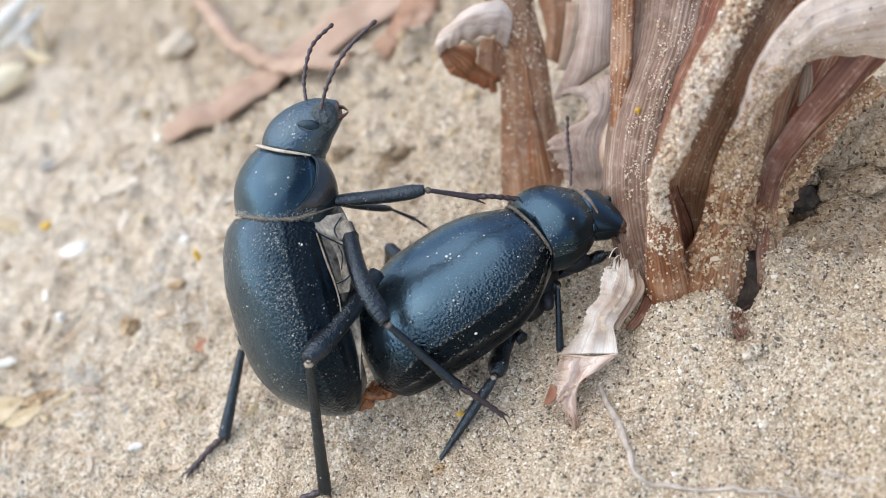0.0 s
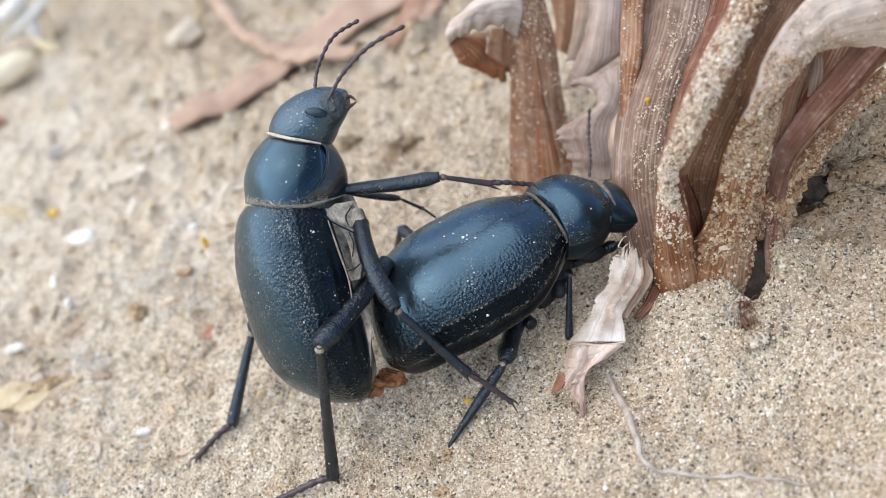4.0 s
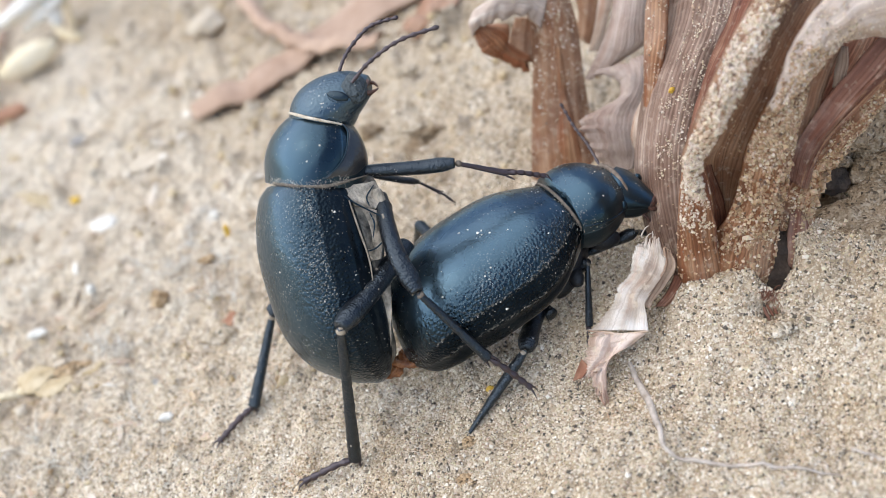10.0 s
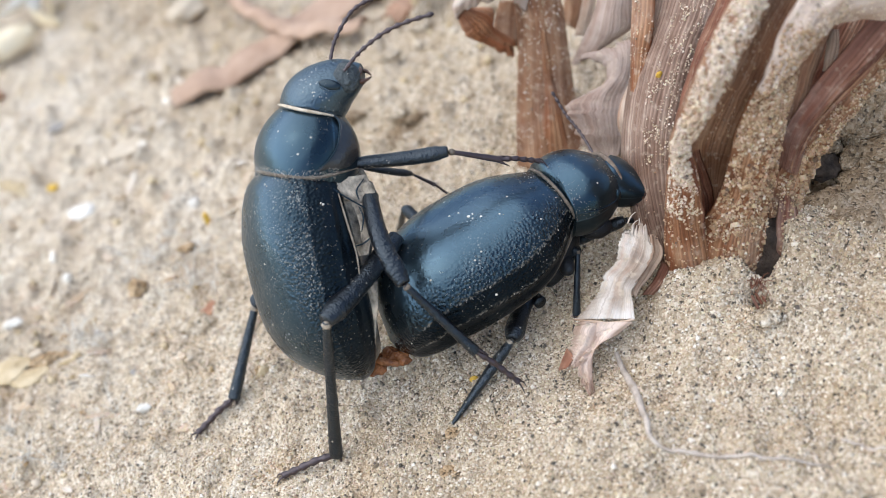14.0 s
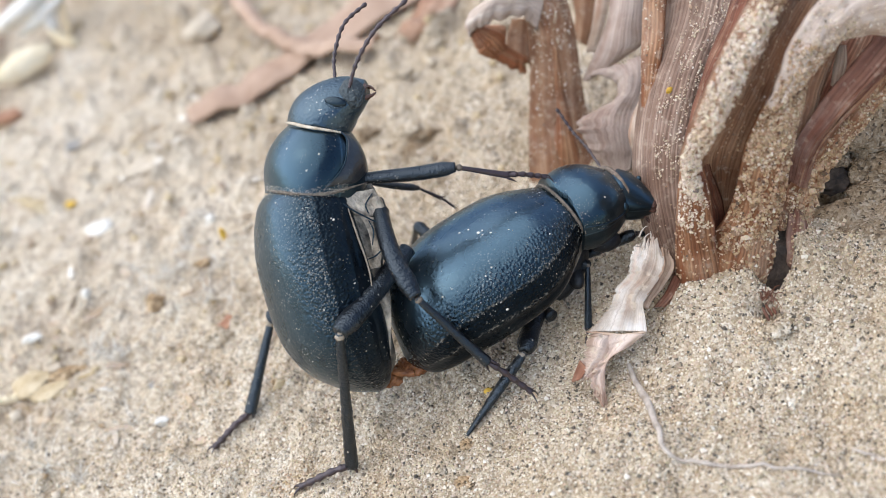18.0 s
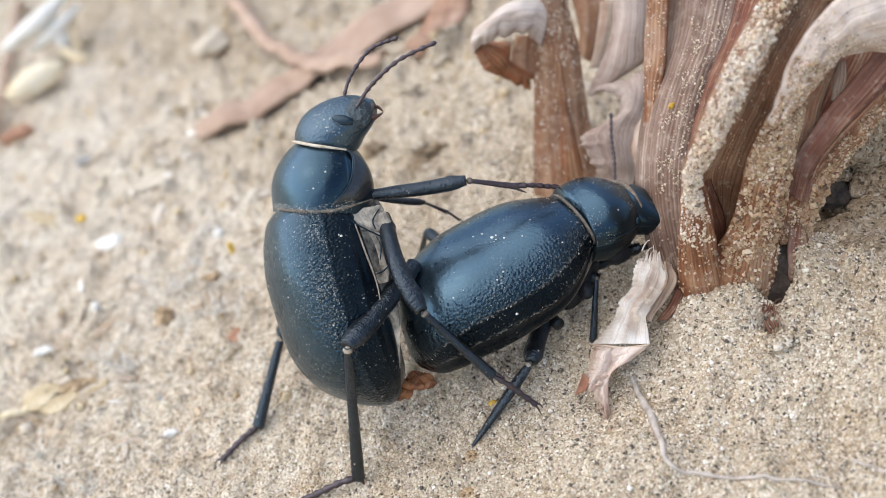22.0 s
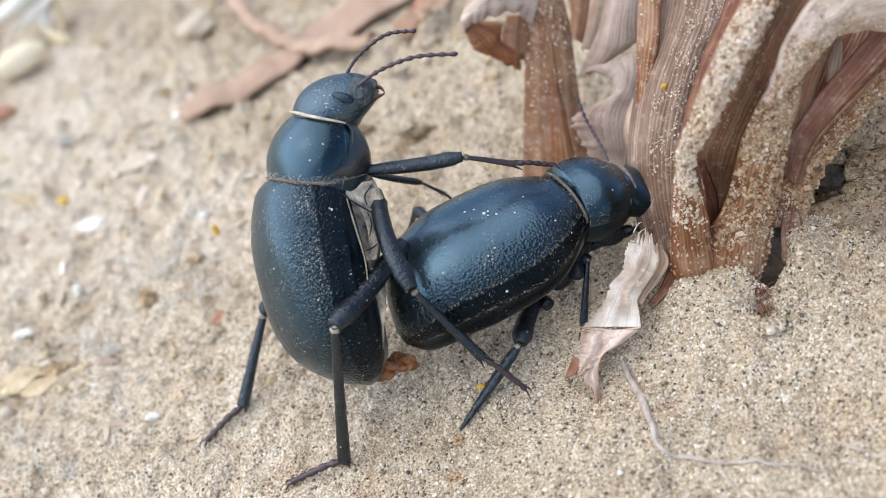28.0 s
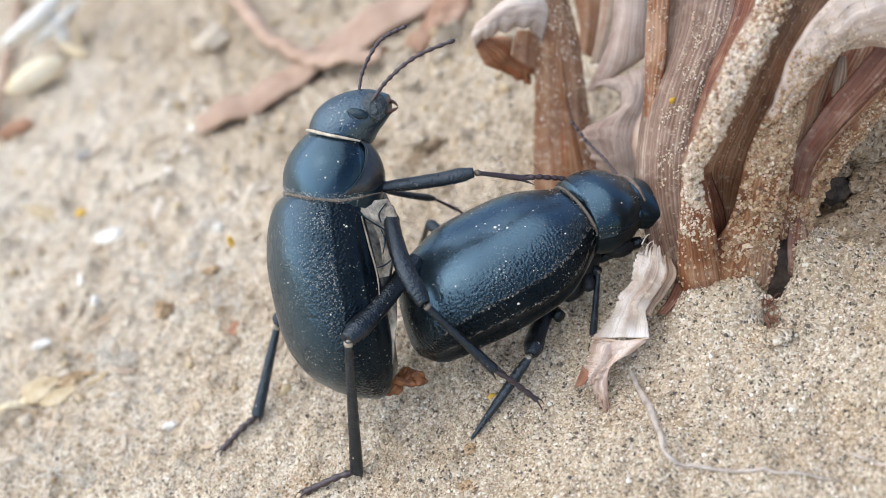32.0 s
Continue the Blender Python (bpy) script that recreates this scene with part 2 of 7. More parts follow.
def leaf_material(name, dark, mid, pale, dirt, contrast=1.0, worn=0.25, grooves=0.8, stained=0.6):
    """Dry leaf sheath: fine straight veins, hair-thin grooves, blotches of wear, grey weathering, stuck dust."""
    m, n, l, p = material(name)
    dark, mid, pale = (tuple(a * b for a, b in zip(c, (0.93, 0.87, 0.83))) for c in (dark, mid, pale))
    uv = coords(n, l, (1, 1, 1), "UV")
    v = coords(n, l, 1.0)
    stretch = n.new("ShaderNodeMapping")
    stretch.inputs["Scale"].default_value = (1.0, 0.009, 1.0)
    l.new(uv, stretch.inputs["Vector"])
    band = noise_tex(n, l, stretch.outputs["Vector"], 1.3, 3, 0.55)
    fibre = noise_tex(n, l, stretch.outputs["Vector"], 9.0, 4, 0.65)
    soft = noise_tex(n, l, v, 260, 3)
    both = n.new("ShaderNodeMath")
    both.operation = "MULTIPLY_ADD"
    both.inputs[1].default_value = 0.55
    l.new(band.outputs["Fac"], both.inputs[0])
    half = n.new("ShaderNodeMath")
    half.operation = "MULTIPLY"
    half.inputs[1].default_value = 0.45
    l.new(soft.outputs["Fac"], half.inputs[0])
    l.new(half.outputs[0], both.inputs[2])
    r = ramp(n, [(0.36, dark), (0.5, mid), (0.63, pale)])
    l.new(both.outputs[0], r.inputs[0])
    fr = ramp(n, [(0.34, (0.70, 0.65, 0.61)), (0.5, (1.0, 1.0, 1.0)), (0.68, (1.16, 1.16, 1.16))])
    l.new(fibre.outputs["Fac"], fr.inputs[0])
    col = mixed(n, l, contrast, r.outputs[0], mixed(n, l, 1.0, r.outputs[0], fr.outputs[0], "MULTIPLY"))
    shift = n.new("ShaderNodeMapping")
    shift.inputs["Scale"].default_value = (0.5, 0.02, 1.0)
    l.new(uv, shift.inputs["Vector"])
    drift = noise_tex(n, l, shift.outputs["Vector"], 1.0, 1)
    moved = n.new("ShaderNodeMix")
    moved.data_type, moved.blend_type = "RGBA", "ADD"
    moved.inputs[0].default_value = 0.25
    l.new(uv, moved.inputs[6])
    l.new(drift.outputs["Color"], moved.inputs[7])
    wave = n.new("ShaderNodeTexWave")
    wave.bands_direction = "X"
    wave.inputs["Scale"].default_value = 0.95
    wave.inputs["Distortion"].default_value = 0.0
    l.new(moved.outputs[2], wave.inputs["Vector"])
    groove = ramp(n, [(0.0, (0.50, 0.43, 0.38)), (0.12, (0.66, 0.60, 0.56)), (0.34, (1, 1, 1))])
    l.new(wave.outputs["Fac"], groove.inputs[0])
    some = noise_tex(n, l, stretch.outputs["Vector"], 2.6, 2)
    sr = ramp(n, [(0.34, (0, 0, 0)), (0.54, (1, 1, 1))])
    l.new(some.outputs["Fac"], sr.inputs[0])
    gf = n.new("ShaderNodeMath")
    gf.operation = "MULTIPLY"
    gf.inputs[1].default_value = grooves
    l.new(sr.outputs[0], gf.inputs[0])
    col = mixed(n, l, gf.outputs[0], col, mixed(n, l, 1.0, col, groove.outputs[0], "MULTIPLY"))
    blot = noise_tex(n, l, v, 150, 6, 0.62)
    br = ramp(n, [(0.34, (0.62, 0.53, 0.47)), (0.52, (1, 1, 1)), (0.75, (1.22, 1.22, 1.22))])
    l.new(blot.outputs["Fac"], br.inputs[0])
    col = mixed(n, l, 1.0, col, br.outputs[0], "MULTIPLY")
    grey = noise_tex(n, l, v, 95, 6, 0.7)
    gr = ramp(n, [(0.50, (0, 0, 0)), (0.66, (1, 1, 1))])
    l.new(grey.outputs["Fac"], gr.inputs[0])
    gm = n.new("ShaderNodeMath")
    gm.operation = "MULTIPLY"
    gm.inputs[1].default_value = worn
    l.new(gr.outputs[0], gm.inputs[0])
    col = mixed(n, l, gm.outputs[0], col, tuple(0.55 * c + 0.45 * g for c, g in zip(pale, (0.66, 0.61, 0.56))))
    streak = n.new("ShaderNodeMapping")
    streak.inputs["Scale"].default_value = (0.9, 0.06, 1.0)
    streak.inputs["Location"].default_value = (3.7, 1.3, 0.0)
    l.new(uv, streak.inputs["Vector"])
    red = noise_tex(n, l, streak.outputs["Vector"], 1.0, 5, 0.65)
    rr = ramp(n, [(0.50, (0, 0, 0)), (0.62, (1, 1, 1))])
    l.new(red.outputs["Fac"], rr.inputs[0])
    rm = n.new("ShaderNodeMath")
    rm.operation = "MULTIPLY"
    rm.inputs[1].default_value = stained
    l.new(rr.outputs[0], rm.inputs[0])
    col = mixed(n, l, rm.outputs[0], col, tuple(a * b for a, b in zip(mid, (0.80, 0.55, 0.45))))
    dust = noise_tex(n, l, v, 1500, 4)
    dr = ramp(n, [(0.57, (0, 0, 0)), (0.66, (1, 1, 1))])
    l.new(dust.outputs["Fac"], dr.inputs[0])
    f = n.new("ShaderNodeMath")
    f.operation = "MULTIPLY"
    f.inputs[1].default_value = dirt
    l.new(dr.outputs[0], f.inputs[0])
    l.new(mixed(n, l, f.outputs[0], col, (0.64, 0.53, 0.40)), p.inputs["Base Color"])
    p.inputs["Roughness"].default_value = 0.72
    p.inputs["Specular IOR Level"].default_value = 0.3
    nrm = bumped(n, l, wave.outputs["Fac"], 0.6 * grooves, 0.00012)
    nrm = bumped(n, l, blot.outputs["Fac"], 0.4, 0.0005, nrm)
    l.new(bumped(n, l, fibre.outputs["Fac"], 0.5, 0.0001, nrm), p.inputs["Normal"])
    return m


SAND = sand_material("sand", (1.0, 1.0, 1.0))
GRAINS = grain_material("sand_grains", [(0.0, (0.075, 0.065, 0.055)), (0.06, (0.19, 0.16, 0.125)), (0.11, (0.42, 0.325, 0.215)), (0.45, (0.63, 0.525, 0.385)), (0.80, (0.765, 0.68, 0.54)), (1.0, (0.90, 0.86, 0.78))])
CRUST = grain_material("crust_grains", [(0.0, (0.13, 0.085, 0.06)), (0.10, (0.33, 0.205, 0.115)), (0.55, (0.52, 0.36, 0.22)), (0.85, (0.65, 0.50, 0.345)), (1.0, (0.76, 0.68, 0.56))])
CRUST_PALE = grain_material("crust_grains_pale", [(0.0, (0.18, 0.14, 0.11)), (0.03, (0.28, 0.22, 0.17)), (0.08, (0.52, 0.41, 0.30)), (0.6, (0.69, 0.57, 0.445)), (0.9, (0.80, 0.71, 0.60)), (1.0, (0.86, 0.82, 0.75))])
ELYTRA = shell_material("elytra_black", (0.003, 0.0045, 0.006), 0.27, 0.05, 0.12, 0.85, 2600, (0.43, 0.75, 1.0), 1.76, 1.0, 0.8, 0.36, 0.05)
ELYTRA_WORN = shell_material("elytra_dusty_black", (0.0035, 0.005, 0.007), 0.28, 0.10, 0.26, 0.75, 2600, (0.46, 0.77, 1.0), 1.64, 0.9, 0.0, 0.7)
SHELL = shell_material("cuticle_black", (0.003, 0.0045, 0.006), 0.28, 0.04, 0.14, 0.0, 2600, (0.44, 0.76, 1.0), 1.75, 0.6)
HEADSHELL = shell_material("head_black_frosted", (0.005, 0.0065, 0.008), 0.36, 0.14, 0.42, 0.0, 4200, (0.56, 0.81, 1.0), 1.75)
CHEST = shell_material("chest_black", (0.005, 0.005, 0.006), 0.5, 0.0, 0.6, 0.0, 3000, (0.8, 0.9, 1.0), 1.35)
EYE = shell_material("eye_black", (0.003, 0.004, 0.005), 0.30, 0.0, 0.1, 0.0, 6000, (0.6, 0.84, 1.0), 1.45)
ROUGHBLACK = shell_material("cuticle_rough", (0.020, 0.019, 0.018), 0.55, 0.14, 1.0, 0.0, 4200)
LEG = shell_material("leg_black", (0.0035, 0.0035, 0.0045), 0.32, 0.07, 0.6, 0.0, 6500, (0.70, 0.86, 1.0), 1.45)
TARSUS = shell_material("tarsus_brown_black", (0.022, 0.011, 0.012), 0.40, 0.0, 0.5, 0.0, 2600, (1.0, 0.92, 0.95))
RIM = plain_material("rim_brown_grey", (0.06, 0.045, 0.035), (0.24, 0.20, 0.155), 2500, 0.7)
NECK = plain_material("neck_brown", (0.12, 0.085, 0.06), (0.27, 0.21, 0.16), 2500, 0.7)
PLATE = plain_material("side_plate_tan", (0.0, 0.0, 0.0), (0.86, 0.74, 0.58), 620, 0.5, 1.0, (1.5, 1.5, 0.6))
PLEURA = shell_material("pleura_black", (0.012, 0.0115, 0.011), 0.36, 0.03, 0.5, 0.0, 2600, (0.85, 0.92, 1.0), 1.5)
EDGETAN = plain_material("plate_edge_tan", (0.22, 0.18, 0.13), (0.46, 0.39, 0.30), 1500, 0.6)
# Darker sand tint: painted shade on the bank, soil colour on the clods behind.
SOIL_SHADE = sand_material("soil_bank_shade", (0.57, 0.51, 0.45))
CREAM = plain_material("membrane_cream", (0.46, 0.37, 0.26), (0.74, 0.66, 0.53), 1500, 0.6)
CHAFF = grain_material("plant_chaff", [(0.0, (0.46, 0.35, 0.26)), (0.15, (0.58, 0.46, 0.34)), (0.5, (0.68, 0.58, 0.45)), (0.8, (0.76, 0.68, 0.57)), (1.0, (0.86, 0.83, 0.77))])
DUST = grain_material("pale_dust", [(0.0, (0.40, 0.36, 0.30)), (0.5, (0.62, 0.57, 0.49)), (1.0, (0.82, 0.79, 0.72))])
STERNUM = plain_material("sternum_grey", (0.03, 0.027, 0.024), (0.36, 0.32, 0.255), 700, 0.65, 0.9)
ORANGE = plain_material("membrane_orange", (0.10, 0.022, 0.008), (0.50, 0.21, 0.08), 650, 0.22, 1.0)
MOUTH = plain_material("mouthpart_brown", (0.02, 0.012, 0.01), (0.16, 0.07, 0.045), 2500, 0.4)
LEAF = leaf_material("leaf_brown", (0.17, 0.072, 0.036), (0.36, 0.188, 0.098), (0.53, 0.34, 0.205), 0.3)
LEAF_GREY = leaf_material("leaf_grey", (0.17, 0.115, 0.088), (0.33, 0.24, 0.188), (0.49, 0.395, 0.325), 0.25, 1.0, 0.35, 0.8, 0.15)
LEAF_PALE = leaf_material("leaf_pale", (0.40, 0.30, 0.22), (0.56, 0.455, 0.36), (0.70, 0.62, 0.53), 0.25, 0.8)
LEAF_RED = leaf_material("leaf_red_brown", (0.11, 0.042, 0.027), (0.25, 0.115, 0.072), (0.40, 0.235, 0.155), 0.25, 1.0, 0.2)
ROSEPALE = leaf_material("leaf_rose_pale", (0.40, 0.29, 0.22), (0.62, 0.50, 0.42), (0.78, 0.69, 0.62), 0.6, 0.9, 0.3, 0.1, 0.3)
LEAF_ROSE = leaf_material("leaf_rose", (0.42, 0.26, 0.18), (0.56, 0.38, 0.27), (0.68, 0.50, 0.38), 0.1)
BRACT = leaf_material("leaf_bleached", (0.50, 0.455, 0.385), (0.73, 0.715, 0.66), (0.92, 0.93, 0.91), 0.6, 0.8, 0.35, 0.1, 0.4)
BRACT_TAN = leaf_material("leaf_bleached_tan", (0.34, 0.24, 0.17), (0.58, 0.45, 0.34), (0.74, 0.62, 0.50), 0.2, 1.0, 0.25, 0.3, 0.3)
FLAP = leaf_material("leaf_white", (0.50, 0.41, 0.34), (0.68, 0.60, 0.53), (0.80, 0.75, 0.69), 0.4, 0.9, 0.25, 0.12, 0.15)
BARK = plain_material("rootlet_grey", (0.34, 0.275, 0.22), (0.68, 0.60, 0.52), 900, 0.85)
STRAWPALE = plain_material("husk_pale_yellow", (0.74, 0.58, 0.32), (0.86, 0.80, 0.66), 200, 0.6)
CLOD = sand_material("damp_sand_brown", (0.90, 0.77, 0.62))
# Near-black colour for the shade inside the foot gap and bank hollow.
HOLLOW_SHADE = plain_material("hollow_shade_dark", (0.016, 0.012, 0.010), (0.11, 0.08, 0.06), 900, 0.9, 1.0)
LEAF_TAN = leaf_material("leaf_tan", (0.20, 0.10, 0.055), (0.36, 0.215, 0.128), (0.51, 0.355, 0.24), 0.25, 0.9, 0.25, 0.5, 0.35)
LEAF_MAUVE = leaf_material("leaf_mauve_brown", (0.12, 0.052, 0.038), (0.27, 0.145, 0.105), (0.48, 0.335, 0.26), 0.2, 1.3)
LEAF_MAUVEPALE = leaf_material("leaf_mauve_grey", (0.34, 0.26, 0.22), (0.47, 0.385, 0.335), (0.60, 0.52, 0.465), 0.25, 1.1, 0.35, 0.4, 0.2)
LEAF_RUST = leaf_material("leaf_rust", (0.30, 0.11, 0.05), (0.48, 0.23, 0.11), (0.60, 0.36, 0.21), 0.1)
STRAW = plain_material("straw", (0.42, 0.30, 0.15), (0.72, 0.60, 0.40), 400, 0.7)
ROSE = plain_material("twig_rose_brown", (0.36, 0.23, 0.155), (0.56, 0.40, 0.295), 160, 0.8)
WHITE = plain_material("shell_white", (0.74, 0.69, 0.60), (0.88, 0.86, 0.80), 500, 0.6)
STONE = plain_material("pale_stone", (0.50, 0.41, 0.30), (0.72, 0.63, 0.50), 350, 0.85)
RUST = plain_material("rust_flake", (0.26, 0.11, 0.06), (0.50, 0.28, 0.17), 500, 0.75)
YELLOW = plain_material("yellow_petal", (0.62, 0.36, 0.04), (0.85, 0.58, 0.10), 700, 0.7)
BLUEGREY = plain_material("grey_bit", (0.24, 0.22, 0.20), (0.42, 0.39, 0.35), 600, 0.8)


# ---------- building helpers (millimetres in, metres out) ----------
def mesh_of(name, V, F, mat, smooth=True, uv=None):
    me = bpy.data.meshes.new(name)
    me.from_pydata((np.asarray(V, float) * MM).tolist(), [], F if isinstance(F, list) else F.tolist())
    if smooth:
        me.polygons.foreach_set("use_smooth", np.ones(len(me.polygons), bool))
    if uv is not None:
        layer = me.uv_layers.new(name="UVMap")
        loops = np.empty(len(me.loops), np.int32)
        me.loops.foreach_get("vertex_index", loops)
        layer.data.foreach_set("uv", np.asarray(uv, np.float32)[loops].ravel())
    me.materials.append(mat)
    me.update()
    return me


def thing(name, at, label, category, group="", kind=""):
    ob = new(name)
    ob.empty_display_size = 0.002
    ob.location = Vector(at) * MM
    return tagged(ob, label, category, group, kind)


def base_of(ob):
    while ob.parent:
        ob = ob.parent
    return np.array(ob.location) / MM


def part(name, geo, mat, parent, label="", smooth=True):
    """geo: (verts, faces[, uv]) in world millimetres; a child mesh of parent."""
    V = np.asarray(geo[0], float) - base_of(parent)
    ob = new(name, mesh_of(name, V, geo[1], mat, smooth, geo[2] if len(geo) > 2 else None))
    ob.parent = parent
    return tagged(ob, label) if label else ob


def single(name, geo, mat, at, label, category, group="", kind="", smooth=True):
    """A thing of one mesh."""
    at = np.asarray(at, float)
    ob = new(name, mesh_of(name, np.asarray(geo[0], float) - at, geo[1], mat, smooth, geo[2] if len(geo) > 2 else None))
    ob.location = Vector(at) * MM
    return tagged(ob, label, category, group, kind)


def joined(*geos):
    V, F, off = [], [], 0
    for g in geos:
        V.append(np.asarray(g[0], float))
        F += [tuple(i + off for i in f) for f in (g[1] if isinstance(g[1], list) else g[1].tolist())]
        off += len(g[0])
    return np.concatenate(V), F


def unit(v):
    v = np.asarray(v, float)
    return v / (np.linalg.norm(v) + 1e-12)


def curve_through(points, count):
    """Catmull-Rom through the points, evenly in parameter."""
    P = np.asarray(points, float)
    P = np.vstack([2 * P[0] - P[1], P, 2 * P[-1] - P[-2]])
    t = np.linspace(0, len(P) - 3 - 1e-9, count)
    k = t.astype(int)
    s = (t - k)[:, None]
    a, b, c, e = P[k], P[k + 1], P[k + 2], P[k + 3]
    return 0.5 * (2 * b + (c - a) * s + (2 * a - 5 * b + 4 * c - e) * s ** 2 + (3 * b - a - 3 * c + e) * s ** 3)


def grid_faces(rows, cols, wrap=True, flip=False):
    F = []
    for i in range(rows - 1):
        for j in range(cols if wrap else cols - 1):
            k = (j + 1) % cols
            q = (i * cols + j, i * cols + k, (i + 1) * cols + k, (i + 1) * cols + j)
            F.append(q[::-1] if flip else q)
    return F


def tube(points, radii, sides=12, rings=24, flat=1.0, rough=0.0, seed=0):
    """A round tube along a smooth line, with the radii spread evenly along it."""
    C = curve_through(points, rings)
    R = curve_through(np.asarray(radii, float)[:, None], rings)[:, 0].clip(0.01)
    rng = np.random.default_rng(seed)
    V = []
    ref = None
    for i in range(rings):
        t = unit(C[min(i + 1, rings - 1)] - C[max(i - 1, 0)])
        if ref is None:
            ref = np.cross(t, (0.3, 0.2, 1.0))
        ref = unit(ref - t * (ref @ t))
        o = np.cross(t, ref)
        for j in range(sides):
            a = 2 * math.pi * j / sides
            r = R[i] * (1 + rough * rng.normal())
            V.append(C[i] + ref * (r * math.cos(a)) + o * (r * flat * math.sin(a)))
    F = grid_faces(rings, sides)
    V += [C[0], C[-1]]
    a, b, last = len(V) - 2, len(V) - 1, (rings - 1) * sides
    for j in range(sides):
        k = (j + 1) % sides
        F.append((a, k, j))
        F.append((b, last + j, last + k))
    return np.array(V), F


def blob(centre, size, seed=0, lumps=0.15, rings=8, sides=12, axes=None):
    """A rounded uneven lump."""
    rng = np.random.default_rng(seed)
    ph = rng.uniform(0, 6.28, 6)
    V = []
    for i in range(rings + 1):
        th = math.pi * i / rings
        for j in range(sides):
            a = 2 * math.pi * j / sides
            d = np.array((math.sin(th) * math.cos(a), math.sin(th) * math.sin(a), math.cos(th)))
            k = 1 + lumps * 0.35 * math.sin(11 * d[0] + ph[4]) * math.sin(9 * d[1] + 7 * d[2] + ph[5]) + lumps * (math.sin(3 * d[0] + ph[0]) + math.sin(4 * d[1] + ph[1]) + math.sin(3.5 * d[2] + ph[2]) + 0.6 * math.sin(7 * d[0] * d[1] + 5 * d[2] + ph[3])) / 2
            V.append(d * k * np.asarray(size, float))
    V = np.array(V)
    if axes is not None:
        V = V @ np.asarray(axes, float)
    return V + np.asarray(centre, float), grid_faces(rings + 1, sides, True, True)


def profile(pairs, t):
    """Smooth value at t of a profile given by (position, value)."""
    x = np.array([p[0] for p in pairs], float)
    y = np.array([p[1] for p in pairs], float)
    k = int(np.clip(np.searchsorted(x, t) - 1, 0, len(x) - 2))
    s = (t - x[k]) / (x[k + 1] - x[k])
    m = np.gradient(y, x)
    h = x[k + 1] - x[k]
    return (2 * s ** 3 - 3 * s ** 2 + 1) * y[k] + (s ** 3 - 2 * s ** 2 + s) * h * m[k] + (-2 * s ** 3 + 3 * s ** 2) * y[k + 1] + (s ** 3 - s ** 2) * h * m[k + 1]


def shell(start, end, dorsal, half, high, deep, sag=((0, 0), (1, 0)), rings=48, sides=72, square=0.85, under=0.6, relief=None, shear=0.0):
    """A beetle's body piece from start to end. Half width, height above and depth below the side margin are profiles along it (mm)."""
    start, end = np.asarray(start, float), np.asarray(end, float)
    A = end - start
    length = np.linalg.norm(A)
    A /= length
    N = unit(np.asarray(dorsal) - A * (np.asarray(dorsal) @ A))
    S = np.cross(A, N)
    V, UV = [], []
    for i in range(rings):
        u = 0.5 - 0.5 * math.cos(math.pi * i / (rings - 1))
        a, b, e, c = profile(half, u), profile(high, u), profile(deep, u), profile(sag, u)
        for j in range(sides):
            th = 2 * math.pi * j / sides
            cs, sn = math.cos(th), math.sin(th)
            if sn >= 0:
                x = a * math.copysign(abs(cs) ** square, cs)
                y = b * sn ** square
            else:
                x = a * math.copysign(abs(cs) ** under, cs) * 0.97
                y = -e * abs(sn) ** under
            k = 1.0 + (relief(u, th) if relief else 0.0) / max(a, 0.5)
            V.append(start + A * (u * length - shear * (y + c) * (1 - u) ** 3) + S * (x * k) + N * (y * k + c))
            UV.append((j / sides, u))
    F = grid_faces(rings, sides)
    V += [np.mean(V[:sides], axis=0), np.mean(V[-sides:], axis=0)]
    UV += [(0.25, 0.0), (0.25, 1.0)]
    n0, last = rings * sides, (rings - 1) * sides
    for j in range(sides):
        k = (j + 1) % sides
        F.append((n0, k, j))
        F.append((n0 + 1, last + j, last + k))
    return np.array(V), F, UV


def bent_shell(points, dorsal, half, high, deep, rings=44, sides=60, square=0.95, under=0.85):
    """A body piece along a bent line of centres."""
    C = curve_through(points, rings)
    V = []
    for i in range(rings):
        u = i / (rings - 1)
        A = unit(C[min(i + 1, rings - 1)] - C[max(i - 1, 0)])
        N = unit(np.asarray(dorsal) - A * (np.asarray(dorsal) @ A))
        S = np.cross(A, N)
        a, b, e = profile(half, u), profile(high, u), profile(deep, u)
        for j in range(sides):
            th = 2 * math.pi * j / sides
            cs, sn = math.cos(th), math.sin(th)
            w, h = (square, b) if sn >= 0 else (under, -e)
            V.append(C[i] - S * (a * math.copysign(abs(cs) ** w, cs)) + N * (h * abs(sn) ** w))
    F = grid_faces(rings, sides, True, True)
    V += [C[0], C[-1]]
    n0, last = rings * sides, (rings - 1) * sides
    for j in range(sides):
        k = (j + 1) % sides
        F.append((n0, j, k))
        F.append((n0 + 1, last + k, last + j))
    return np.array(V), F


